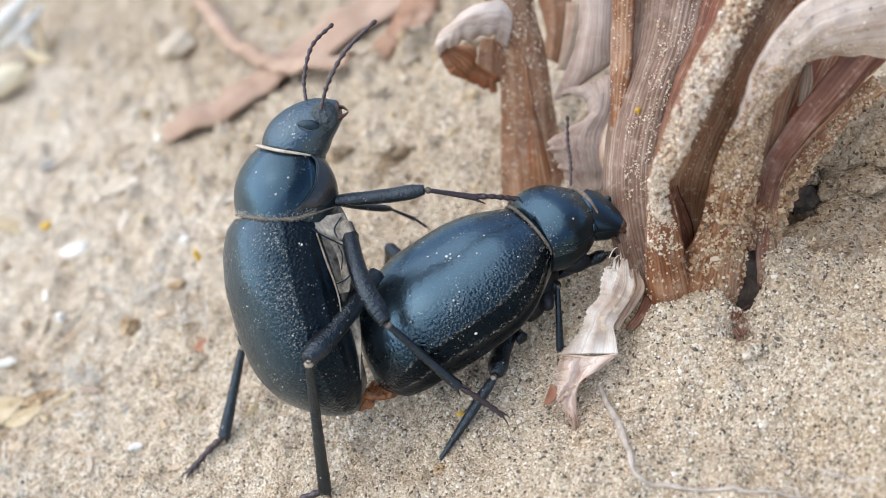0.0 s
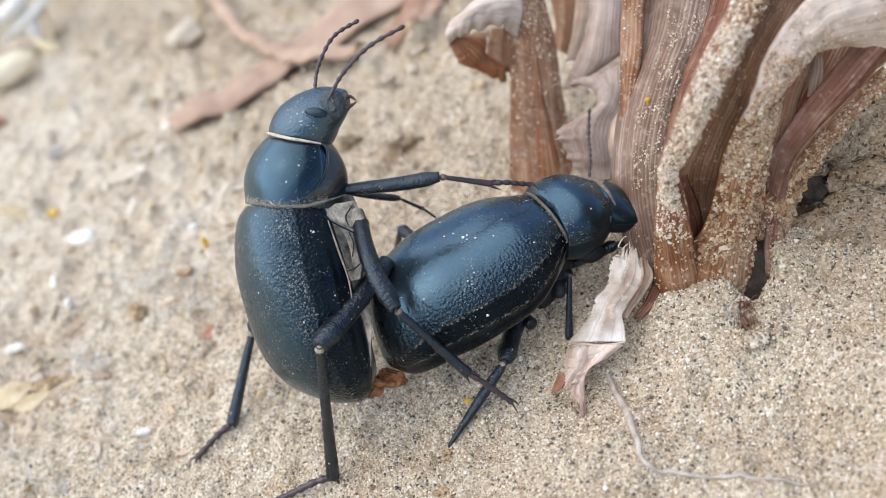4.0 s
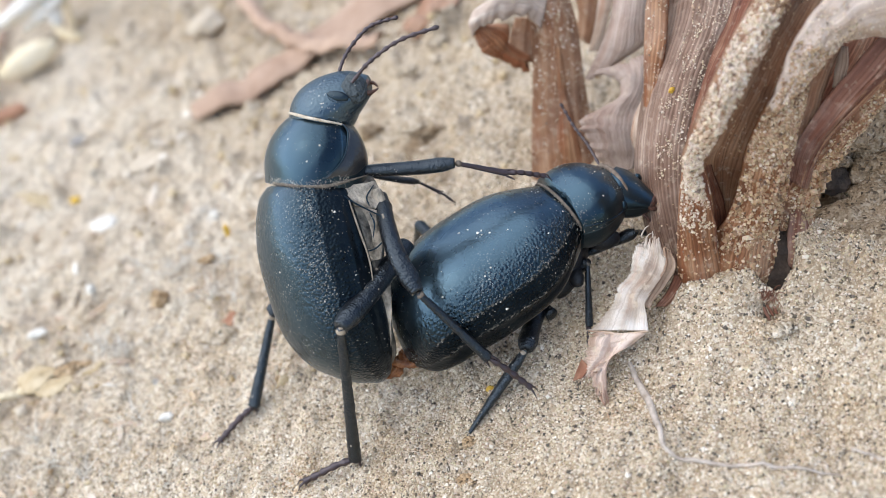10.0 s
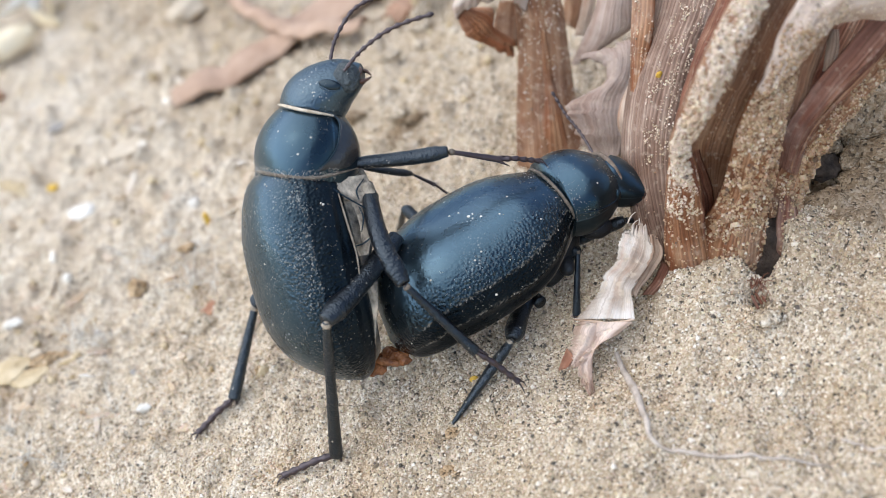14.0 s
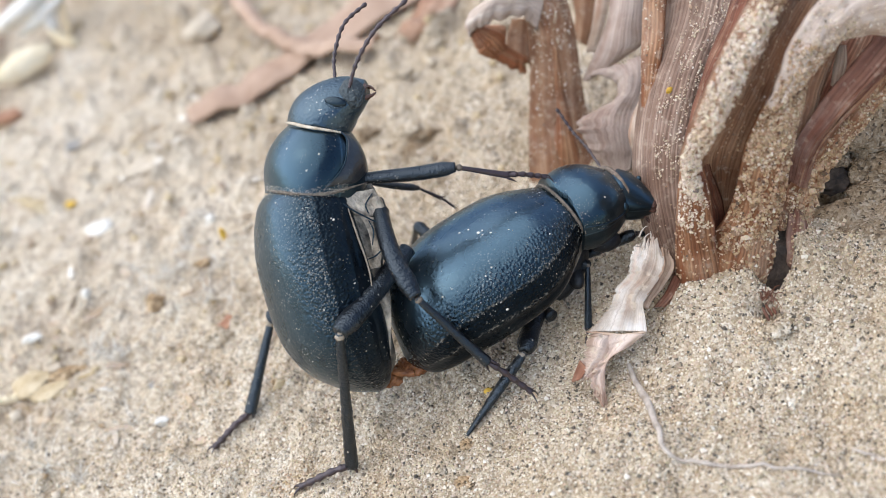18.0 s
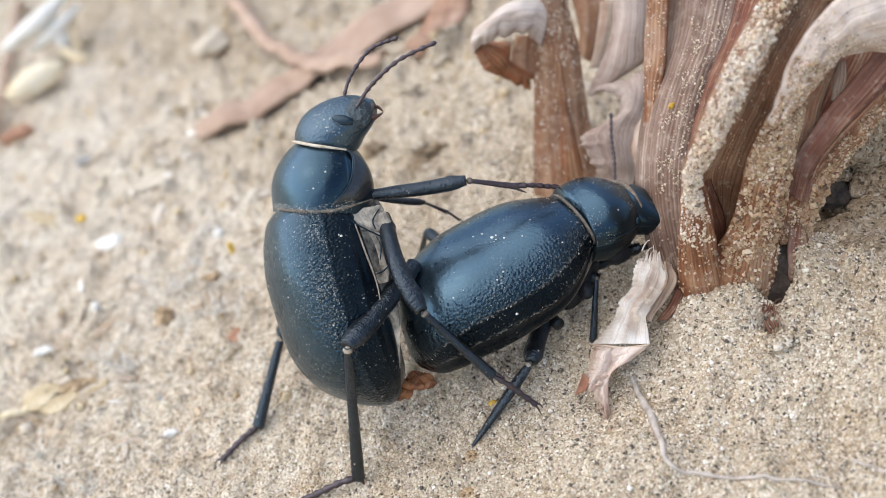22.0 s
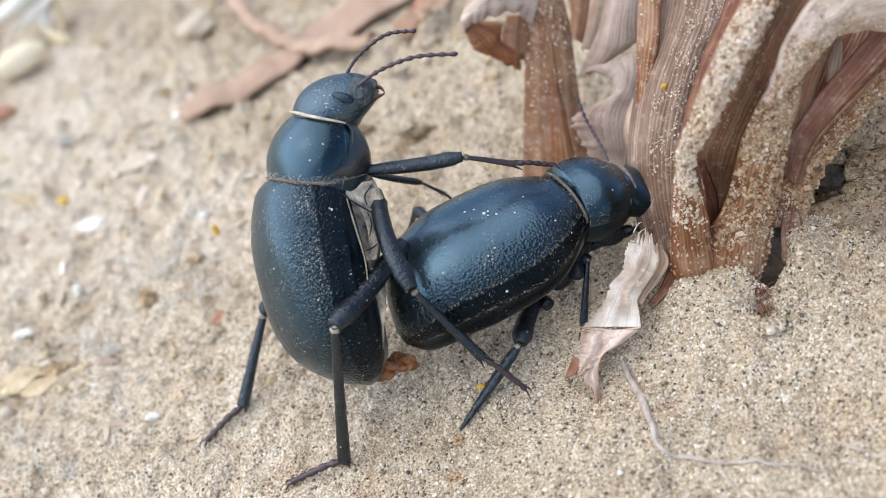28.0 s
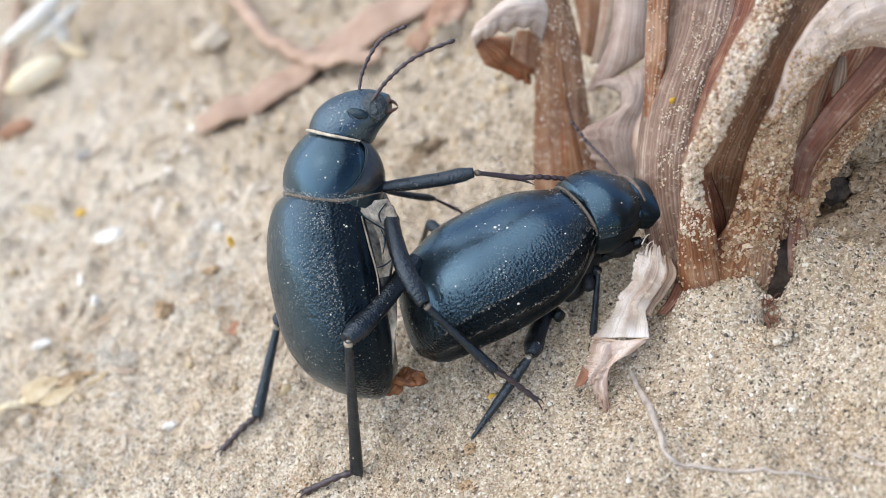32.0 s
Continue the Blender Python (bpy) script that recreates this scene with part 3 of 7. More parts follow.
# ---------- ground ----------
def slope(x, y):
    """Height of the sand before its bumps: rises towards the plant, levels off far away."""
    far = np.hypot(x - 5, y - 20)
    fade = 1 / (1 + (far / 260) ** 4)
    z = (0.213 * x + 0.073 * y) * fade
    z = z + 3.2 * np.exp(-((x - 33) / 10) ** 2 - ((y + 4) / 4.5) ** 2)
    z = z + 2.0 * np.exp(-((x - 17) / 8) ** 2 - ((y + 20) / 6) ** 2)
    z = z - 1.6 * np.exp(-((x - 37) / 5) ** 2 - ((y + 22) / 6) ** 2)
    z = z + 7.0 * np.exp(-((x - 49) / 7) ** 2 - ((y - 8) / 5) ** 2)
    z = z - 5.5 * np.exp(-((x - 35.4) / 0.95) ** 2 - ((y + 5.4) / 1.2) ** 2)
    z = z - 12.0 * np.exp(-((x - 43.8) / 1.9) ** 4 - ((y - 2.6) / 2.4) ** 4)
    z = z - 7.0 * np.exp(-((x - 36.7) / 1.0) ** 4 - ((y + 3.3) / 1.9) ** 4)
    z = z - 2.8 * np.exp(-((x - 34.0) / 0.6) ** 2 - ((y + 8.3) / 0.65) ** 2)
    return z


def waves(x, y, size, seed, count=14):
    rng = np.random.default_rng(seed)
    out = np.zeros_like(x, dtype=float)
    for _ in range(count):
        a, k, ph = rng.uniform(0, 6.283), rng.uniform(0.6, 1.7) * 6.283 / size, rng.uniform(0, 6.283)
        bend = rng.uniform(0.3, 1.0)
        out += np.sin(k * (x * math.cos(a) + y * math.sin(a)) + ph + bend * np.sin(k * 0.7 * (y * math.cos(a) - x * math.sin(a))))
    return out / math.sqrt(count)


def ground_height(x, y):
    x, y = np.asarray(x, float), np.asarray(y, float)
    near = 1 / (1 + (np.hypot(x - 5, y - 20) / 150) ** 4)
    rough_left = 1 / (1 + np.exp(-(y - 0.55 * x - 14) / 9))
    z = slope(x, y) + near * (0.32 * waves(x, y, 16, 1) + 0.27 * waves(x, y, 5, 2) + 0.13 * waves(x, y, 1.9, 3) + 0.045 * waves(x, y, 0.9, 4))
    clump = np.maximum(waves(x, y, 8, 5), 0) ** 1.4 * 0.7 + np.maximum(waves(x, y, 3.6, 6), 0) ** 1.4 * 0.3 + 0.10 * waves(x, y, 1.4, 7)
    return z + near * rough_left * (clump - 0.8)


def axis_lines(lo, hi, fine, edge, grow=1.16):
    line = list(np.arange(lo, hi + fine / 2, fine))
    step, p = fine, line[-1]
    while p < edge:
        step *= grow
        p += step
        line.append(p)
    step, p, front = fine, line[0], []
    while p > -edge:
        step *= grow
        p -= step
        front.append(p)
    return np.array(front[::-1] + line)


def build_ground():
    xs, ys = axis_lines(-62, 66, 0.36, 60000), axis_lines(-36, 95, 0.42, 60000)
    X, Y = np.meshgrid(xs, ys)
    Z = ground_height(X, Y)
    V = np.stack([X.ravel(), Y.ravel(), Z.ravel()], 1)
    c, r = len(xs), len(ys)
    i, j = np.meshgrid(np.arange(c - 1), np.arange(r - 1))
    a = (j * c + i).ravel()
    F = np.stack([a, a + 1, a + c + 1, a + c], 1)
    ob = new("ground", mesh_of("ground", V, F, SAND))
    tagged(ob, "pale tan sand slope with dark grains and crumbs", "sand", kind="structure")
    return ob


build_ground()


def grains(points, sizes, seed):
    """Many tiny uneven stones, each an octahedron, as one geometry."""
    rng = np.random.default_rng(seed)
    n = len(points)
    O = np.array([(1, 0, 0), (-1, 0, 0), (0, 1, 0), (0, -1, 0), (0, 0, 1), (0, 0, -1)], float)
    T = np.array([(0, 2, 4), (2, 1, 4), (1, 3, 4), (3, 0, 4), (2, 0, 5), (1, 2, 5), (3, 1, 5), (0, 3, 5)])
    a = rng.uniform(0, 6.283, (n, 3))
    c, s = np.cos(a), np.sin(a)
    W = np.broadcast_to(O, (n, 6, 3)) * rng.uniform(0.65, 1.35, (n, 6, 1))
    x, y, z = W[..., 0], W[..., 1], W[..., 2]
    x, y = x * c[:, :1] - y * s[:, :1], x * s[:, :1] + y * c[:, :1]
    y, z = y * c[:, 1:2] - z * s[:, 1:2], y * s[:, 1:2] + z * c[:, 1:2]
    x, z = x * c[:, 2:] - z * s[:, 2:], x * s[:, 2:] + z * c[:, 2:]
    W = np.stack([x, y, z], -1) * np.asarray(sizes)[:, None, None] + np.asarray(points)[:, None, :]
    F = (T[None] + (np.arange(n) * 6)[:, None, None]).reshape(-1, 3)
    return W.reshape(-1, 3), F


def scatter_sand():
    rng = np.random.default_rng(11)
    n = 280000
    x = rng.uniform(-48, 56, n)
    y = rng.uniform(-34, 36, n)
    keep = rng.uniform(size=n) < np.clip(1.25 - (y + 0.25 * np.abs(x) + 10) / 55, 0.12, 1)
    x, y = x[keep], y[keep]
    size = rng.lognormal(-2.62, 0.44, len(x)).clip(0.04, 0.27)
    z = ground_height(x, y) + size * 0.25
    V, F = grains(np.stack([x, y, z], 1), size, 12)
    ob = new("loose_sand", mesh_of("loose_sand", V, F, GRAINS, smooth=False))
    tagged(ob, "loose quartz and dark mineral sand grains", "sand", kind="stuff")


scatter_sand()


def on_ground(x, y, up=0.0):
    return np.array((x, y, float(ground_height(x, y)) + up))


def ribbon(left, right, bulge, nl=48, nw=26, thick=0.22, ribs=0.05, seed=0, ragged=0.0, crumple=0.07, fray=0.0, pleat=0.0):
    """A dry leaf blade between its two edges, bulged across, with veins, waviness and a torn upper end."""
    rng = np.random.default_rng(seed)
    L, R = curve_through(left, nl), curve_through(right, nl)
    Bg = curve_through(np.asarray(bulge, float)[:, None], nl)[:, 0]
    w = np.linspace(0, 1, nw)
    tear = ragged * (np.abs(waves(w * 10, w * 3, 3.0, seed + 5, 6)) + 0.3 * rng.uniform(size=nw))
    along = np.zeros(nl)
    C = (L + R) / 2
    along[1:] = np.cumsum(np.linalg.norm(np.diff(C, axis=0), axis=1))
    width = np.linalg.norm(R - L, axis=1).mean()
    front, uv = np.zeros((nl, nw, 3)), np.zeros((nl, nw, 2))
    nrm = np.zeros((nl, nw, 3))
    prof = 4 * w * (1 - w)
    bite = fray / width * (np.abs(waves(np.arange(nl) * 1.0, np.zeros(nl), 9.0, seed + 21, 5)) + 0.5 * rng.uniform(size=nl))
    vein = 0.4 * ribs * np.sin(w * width * 9.0 + 1.3 * np.sin(w * 9 + seed))
    for i in range(nl):
        t = C[min(i + 1, nl - 1)] - C[max(i - 1, 0)]
        n = unit(np.cross(R[i] - L[i], t))
        wob = 0.05 * np.sin(along[i] * 0.9 + w * 5 + seed) + crumple * waves(w * width + seed, w * 0 + along[i] * 0.6, 2.2, seed + 9, 7)
        wob = wob + pleat * waves(w * width, w * 0.4 + along[i] * 0.13, 1.0, seed + 77, 9)
        p = L[i] + (R[i] - L[i]) * (bite[i] + w * (1 - bite[i]))[:, None] + n * (Bg[i] * prof + vein + wob)[:, None]
        back = np.clip((i / (nl - 1) - 0.80) / 0.2, 0, 1)
        p = p - unit(t) * (tear * back)[:, None]
        front[i], nrm[i] = p, n
        uv[i, :, 0], uv[i, :, 1] = w * width, along[i]
    rear = front - nrm * thick
    V = np.concatenate([front.reshape(-1, 3), rear.reshape(-1, 3)])
    F = grid_faces(nl, nw, False)
    off = nl * nw
    F += [tuple(off + k for k in f[::-1]) for f in F]
    edge = [(0, j) for j in range(nw)] + [(i, nw - 1) for i in range(1, nl)] + [(nl - 1, j) for j in range(nw - 2, -1, -1)] + [(i, 0) for i in range(nl - 2, 0, -1)]
    idx = [i * nw + j for i, j in edge]
    for a, b in zip(idx, idx[1:] + idx[:1]):
        F.append((b, a, off + a, off + b))
    return V, F, np.concatenate([uv.reshape(-1, 2)] * 2), (front, nrm)


# ---------- beetles ----------
VIEW_R, VIEW_U, VIEW_T = np.array((0.9781, -0.1280, -0.1638)), np.array((0.2079, 0.6022, 0.7708)), np.array((-0.0000, -0.7880, 0.6157))


def leg(beetle, name, hip, knee, ankle, toe, thick, label="", bow=0.0, slim=1.0, buried=False):
    """A jointed leg: clubbed femur, tibia with spurs, beaded tarsus with two claws."""
    hip, knee, ankle, toe = (np.asarray(p, float) for p in (hip, knee, ankle, toe))
    out = unit(np.cross(ankle - knee, hip - knee))
    side = unit(np.cross(out, knee - hip))
    mid = (hip + knee) / 2 + side * bow
    femur = part(name, joined(tube([hip + unit(hip - knee) * thick * (0.4 if buried else 1.8), mid, knee], [thick * (0.80 if slim == 1 else 0.66), thick * (0.55 + 0.42 * slim), thick * 0.98, thick * 1.02, thick * 1.06, thick * 1.08, thick * 1.08, thick * 0.74], 20, 64, 0.85, 0.03, 3),
                              blob(hip, (thick * (0.9 if slim == 1 else 0.5),) * 3, 2, 0.05)), LEG, beetle, label)
    t = unit(ankle - knee)
    k0 = knee + t * thick * 0.12
    shin = tube([k0, (k0 * 0.6 + ankle * 0.4), ankle], [thick * k * slim for k in ((0.42, 0.6, 0.58, 0.42, 0.16) if buried else (0.38, 0.46, 0.50, 0.58, 0.68))], 18, 70, 0.9, 0.055, 5)
    part("tibia", shin, TARSUS if slim < 1 else LEG, femur)
    part("knee_joint", blob(knee + t * thick * 0.5, (thick * 0.45,) * 3, 4, 0.05), EDGETAN if name == "hind_leg" else RIM, femur)
    if buried:
        return femur
    for sgn in (-1, 1):
        tip = ankle + t * thick * 1.2 + out * (sgn * thick * 0.8)
        part("spur", tube([ankle + out * (sgn * thick * 0.4), tip], [thick * 0.2, thick * 0.04], 6, 6), TARSUS, femur)
    way = toe - ankle
    bend = np.array((0, 0, 0.25 * thick))
    beads = [thick * 0.26]
    for k in range(5):
        beads += [thick * 0.27, thick * 0.34, thick * 0.40]
    part("tarsus", tube([ankle, ankle + way * 0.35 + bend, ankle + way * 0.7 + bend * 0.5, ankle + way], beads, 8, 46), TARSUS, femur)
    w = unit(way)
    for sgn in (-1, 1):
        lateral = unit(np.cross(w, (0, 0, 1.0))) * sgn
        c0 = ankle + way * 0.97
        part("claw", tube([c0, c0 + w * thick * 0.7 + lateral * thick * 0.4, c0 + w * thick * 1.15 + lateral * thick * 0.55 - np.array((0, 0, thick * 0.6))], [thick * 0.14, thick * 0.1, thick * 0.03], 6, 9), TARSUS, femur)
    return femur


def antenna(head, points, thick):
    beads = [thick * 0.7]
    for k in range(11):
        beads += [thick * 0.66, thick * 0.82, thick * (1.16 if k > 1 else 0.9)]
    return part("antenna", tube(points, beads + [thick * 0.5], 10, 104), TARSUS, head, "beaded dark brown antenna")


def elytra_relief(seed, strength, keels):
    rng = np.random.default_rng(seed)
    ph = rng.uniform(0, 6.28, 8)

    def f(u, th):
        seam = -0.012 * math.exp(-((th - math.pi / 2) / 0.03) ** 2)
        keel = 0.0
        for c, h in keels:
            keel += h * (math.exp(-((th - c) / 0.032) ** 2) + math.exp(-((math.pi - th - c) / 0.032) ** 2)) * math.sin(math.pi * min(u * 1.08, 1)) ** 0.5
        side = math.cos(th) ** 2 if th < math.pi else 0
        grain = strength * (0.2 + side) * (math.sin(70 * u + 9 * math.sin(11 * th + ph[0])) * math.sin(31 * th + 4 * math.sin(23 * u + ph[1])))
        return seam + keel + grain
    return f


def dusting(parent, geo, rings, sides, count, size, seed):
    """Sand dust lying in patches on the upper side of a body piece."""
    rng = np.random.default_rng(seed)
    G = np.asarray(geo[0])[:rings * sides].reshape(rings, sides, 3)
    i, j = rng.integers(1, rings - 1, count), rng.integers(0, sides // 2, count)
    a, b, c = G[i, j], G[i + 1, j], G[i, j + 1]
    r, s = rng.uniform(size=(count, 1)), rng.uniform(size=(count, 1))
    N = np.cross(b - a, c - a)
    N /= np.linalg.norm(N, axis=1)[:, None] + 1e-9
    mid = G.mean((0, 1))
    N *= np.sign(((a - mid) * N).sum(1))[:, None]
    P = a + (b - a) * r + (c - a) * s
    keep = waves(P[:, 0] + 0.7 * P[:, 2], P[:, 1] - 0.5 * P[:, 2], 3.2, seed + 1) > rng.normal(0.35, 0.7, count)
    P, N = P[keep], N[keep]
    sz = rng.lognormal(math.log(size), 0.4, len(P)).clip(size * 0.4, size * 2.6)
    return tagged(part("dust", grains(P + N * (sz * 0.3)[:, None], sz, seed + 2), DUST, parent, "pale sand dust", smooth=False), kind="stuff")


class Male:
    """Axis and profiles of the upright beetle."""
    front, tip = np.array((-1.62, 5.00, 20.10)), np.array((-0.64, -3.94, 3.46))
    dorsal = unit(-VIEW_R * math.cos(radians(33)) + VIEW_T * math.sin(radians(33)))
    half = ((0, 4.2), (0.04, 4.95), (0.1, 5.4), (0.2, 5.85), (0.45, 6.2), (0.7, 5.7), (0.88, 4.0), (0.96, 2.3), (1, 0.6))
    high = ((0, 3.5), (0.04, 4.2), (0.1, 4.7), (0.2, 5.1), (0.45, 5.2), (0.7, 4.8), (0.88, 3.2), (0.96, 1.8), (1, 0.4))
    deep = ((0, 1.6), (0.3, 2.4), (0.6, 2.6), (0.85, 1.8), (1, 0.4))
    sag = ((0, 0.5), (0.3, 1.5), (0.6, 1.75), (0.85, 1.2), (1, 0.0))


def build_male():
    B = Male
    base = on_ground(0.0, -2.0)
    m = thing("beetle", base, "black male darkling beetle standing upright behind the female, dusty", "beetle", "pair of beetles")
    A = unit(B.front - B.tip)
    g = shell(B.front, B.tip, B.dorsal, B.half, B.high, B.deep, B.sag, 80, 176, 0.9, 0.55, elytra_relief(1, 0.02, ((0.40, 0.05), (0.03, 0.08))), 0.28)
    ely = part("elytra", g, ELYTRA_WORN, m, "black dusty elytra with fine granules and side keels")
    dusting(ely, g, 80, 176, 3400, 0.022, 31)
    for k, (c, r) in enumerate((((-0.09, -0.99, 20.90), 0.12), ((-0.26, -0.95, 21.04), 0.08), ((0.34, -4.22, 16.35), 0.09), ((-0.73, -6.38, 13.16), 0.07))):
        part("sand_speck", blob(c, (r, r * 0.8, r * 0.7), 70 + k, 0.25, 8, 10), WHITE, ely, "pale sand grain")
    belly_half = tuple((u, v * 0.93) for u, v in B.half)
    belly_deep = ((0, 5.4), (0.12, 6.0), (0.3, 5.6), (0.5, 4.2), (0.75, 3.5), (0.92, 2.4), (1, 0.5))
    part("abdomen", shell(B.front - A * 0.3, B.tip + A * 0.6, B.dorsal, belly_half, tuple((u, 0.5) for u, v in B.half), belly_deep, B.sag, 40, 48, 0.9, 0.8), STERNUM, m, "grey wrinkled underside of the body")
    collar = [(-5.58, 4.89, 21.58), (-5.04, 3.77, 22.10), (-4.23, 2.59, 22.54), (-2.91, 1.44, 22.77), (-0.81, 0.81, 22.50), (0.57, 1.05, 22.20), (1.83, 1.71, 21.82), (3.24, 2.72, 21.24)]
    rim = part("elytra_rim", tube(collar, [0.05, 0.14, 0.16, 0.13, 0.04], 10, 60, 1.0, 0.10), RIM, m, "dusty grey collar between elytra and pronotum")
    rng = np.random.default_rng(5)
    C = curve_through(collar, 1500)[rng.integers(0, 1250, 900)] + VIEW_T * 0.2 + np.outer(rng.normal(0.15, 0.22, 900), VIEW_U) + rng.normal(0, 0.03, (900, 3))
    tagged(part("dust", grains(C, rng.lognormal(-3.95, 0.35, 900), 6), DUST, rim, "pale sand dust", smooth=False), kind="stuff")
    for a, b, bulge in (([(1.15, 0.75, 20.34), (1.40, -0.71, 18.31), (1.65, -2.34, 15.91)], [(3.26, 0.65, 18.76), (3.25, -0.54, 17.06), (2.50, -2.02, 15.66)], [0.15, 0.35, 0.15]),
                        ([(0.35, 1.37, 21.79), (1.04, 0.94, 21.08), (1.54, 0.46, 19.97)], [(3.56, 2.61, 20.45), (3.74, 1.89, 19.69), (3.55, 0.84, 18.67)], [0.2, 0.35, 0.2]),
                        ([(1.98, -2.59, 15.26), (1.57, -4.35, 13.00), (0.77, -5.95, 9.33)], [(2.96, -2.10, 14.58), (2.45, -3.87, 12.32), (1.37, -5.45, 8.67)], [0.1, 0.3, 0.1])):
        g = ribbon(a, b, bulge, 24, 16, 0.2, 0.03, 7, 0.0, 0.06)
        part("side_plate", g[:3], PLATE, m, "tan-grey side plate of the chest")
    part("plate_edge", tube([(1.23, 0.23, 20.82), (1.47, -1.43, 18.85), (1.70, -3.10, 16.39), (1.31, -4.92, 13.58)], [0.05, 0.09, 0.07, 0.03], 8, 24), EDGETAN, m, "tan edge of the side plate")
    for seam in ([(0.09, 1.24, 21.95), (1.01, 0.52, 21.03), (1.87, 0.23, 20.17), (3.07, -0.00, 19.05), (4.01, -0.51, 18.57)], [(1.69, -2.27, 16.97), (2.46, -1.88, 16.82), (3.47, -1.52, 17.27)], [(2.63, 0.03, 19.27), (2.81, -0.59, 18.46), (2.43, -1.38, 17.62)], [(3.43, 2.11, 20.46), (2.70, 1.11, 20.16), (2.74, 0.54, 19.59)]):
        part("seam", tube(seam, [0.05, 0.08, 0.05], 6, 20), SHELL, m)
    part("plate_edge", tube([(3.67, -0.22, 18.94), (3.85, -1.65, 17.76), (3.90, -2.83, 16.57)], [0.1, 0.2, 0.1], 8, 16), EDGETAN, m, "tan membrane at the hip")
    part("hip_joint", blob((3.57, 1.67, 19.41), (0.55, 0.6, 0.9), 9, 0.15, 12, 16), PLATE, m)
    # pronotum
    p0, p1 = B.front - A * 0.5 + B.dorsal * 0.35, np.array((0.23, 7.90, 24.62))
    ph = ((0, 4.75), (0.35, 4.95), (0.7, 4.5), (0.93, 3.5), (1, 3.0))
    pt = ((0, 3.95), (0.4, 4.1), (0.72, 3.6), (0.93, 2.9), (1, 2.55))
    pd = ((0, 3.6), (0.4, 4.3), (0.75, 3.6), (1, 2.4))
    g = shell(p0, p1, B.dorsal, ph, pt, pd, ((0, 0), (0.5, 0.15), (1, 0)), 40, 72, 0.9, 0.75)
    pron = part("pronotum", g, SHELL, m, "smooth black pronotum with a raised side margin")
    dusting(pron, g, 40, 72, 600, 0.019, 34)
    margin = [(2.15, 4.98, 25.43), (2.43, 4.67, 25.04), (2.40, 4.15, 24.57), (1.91, 2.67, 23.86), (0.97, 1.57, 23.38), (-0.15, 0.99, 23.01)]
    part("side_margin", tube(margin, [0.04, 0.075, 0.075, 0.07, 0.05], 8, 40), SHELL, pron)
    flap = ribbon(margin[::-1], [(1.81, 1.93, 22.09), (2.57, 2.50, 21.86), (3.33, 3.68, 21.82), (3.49, 4.38, 22.32), (3.20, 5.12, 23.51), (2.85, 5.61, 24.46)], [0.12, 0.25, 0.35, 0.4, 0.3, 0.1], 36, 16, 0.2, 0.02, 8, 0.0, 0.05)
    part("side_plate", flap[:3], PLEURA, pron, "grey-brown underside flap of the pronotum")
    An = unit(p1 - p0)
    part("neck_membrane", tube([(-2.46, 8.02, 25.92), (-2.14, 7.35, 26.19), (-1.54, 6.40, 26.45), (-0.65, 5.41, 26.55), (0.27, 4.91, 26.40), (1.16, 4.76, 26.05), (2.01, 5.00, 25.46), (2.70, 5.44, 24.72)], [0.06, 0.14, 0.15, 0.13, 0.10, 0.06], 8, 60), CREAM, pron, "cream neck membrane")
    # head, bent forward
    h0, h1 = np.array((0.54, 7.92, 25.47)), np.array((4.90, 7.82, 27.28))
    hd = unit(-VIEW_R * 0.72 + VIEW_U * 0.55 + VIEW_T * 0.5)
    hh = ((0, 2.95), (0.3, 3.05), (0.6, 2.7), (0.8, 2.1), (1, 1.2))
    ht = ((0, 2.6), (0.25, 2.75), (0.5, 2.3), (0.75, 1.45), (1, 0.45))
    hb = ((0, 2.6), (0.3, 2.75), (0.6, 2.6), (0.85, 1.8), (1, 0.9))
    head = part("head", bent_shell([(0.14, 7.63, 24.28), (0.75, 8.16, 25.45), (2.69, 8.32, 26.62), (5.00, 7.83, 27.30)], hd, hh, ht, hb), HEADSHELL, m, "black head bent forward")
    H = unit(h1 - h0)
    HN = unit(hd - H * (hd @ H))
    HS = np.cross(H, HN)
    for sg in (-1, 1):
        eye = np.array((2.35, 6.39, 27.49))
        lobe = np.array((2.52, 7.72, 27.97))
        gena = np.array((3.27, 6.59, 26.52))
        NEAR = 1 if HS @ (eye - h0) * sg > 0 else -1
        turned = np.array
        if NEAR < 0:
            NEAR = 1
            flip = lambda q: q - HS * (2 * ((q - h0) @ HS))
            eye, lobe, gena = flip(eye), flip(lobe), flip(gena)
            turned = lambda q: np.array(q) - HS * (2 * ((np.array(q) - h0) @ HS))
        part("eye", blob(eye, (0.98, 0.48, 0.30), 3, 0.02, 14, 24, np.array([unit(VIEW_R - VIEW_U * 0.12), VIEW_U, VIEW_T])), EYE, head)
        part("eye_rim", tube([turned(q) for q in ((1.48, 6.48, 27.93), (1.62, 6.17, 27.57), (2.31, 5.95, 27.19), (3.17, 6.10, 27.06))], [0.03, 0.075, 0.075, 0.04], 6, 20), HEADSHELL, head)
        part("face_ridge", tube([turned(q) for q in ((3.69, 8.17, 28.22), (3.35, 7.22, 28.05), (3.46, 6.69, 27.55), (3.98, 6.43, 27.12), (4.11, 6.65, 26.28))], [0.08, 0.14, 0.13, 0.10, 0.05], 8, 24), ROUGHBLACK, head)
        part("antenna_socket", blob(turned((3.76, 7.30, 28.08)), (0.3, 0.3, 0.3), 4, 0.08, 10, 14), ROUGHBLACK, head)
        part("cheek", blob(gena - HS * (0.3 * sg) * NEAR, (1.0, 0.8, 0.55), 5, 0.06, 12, 18, np.array([H, HN, HS])), SHELL, head)
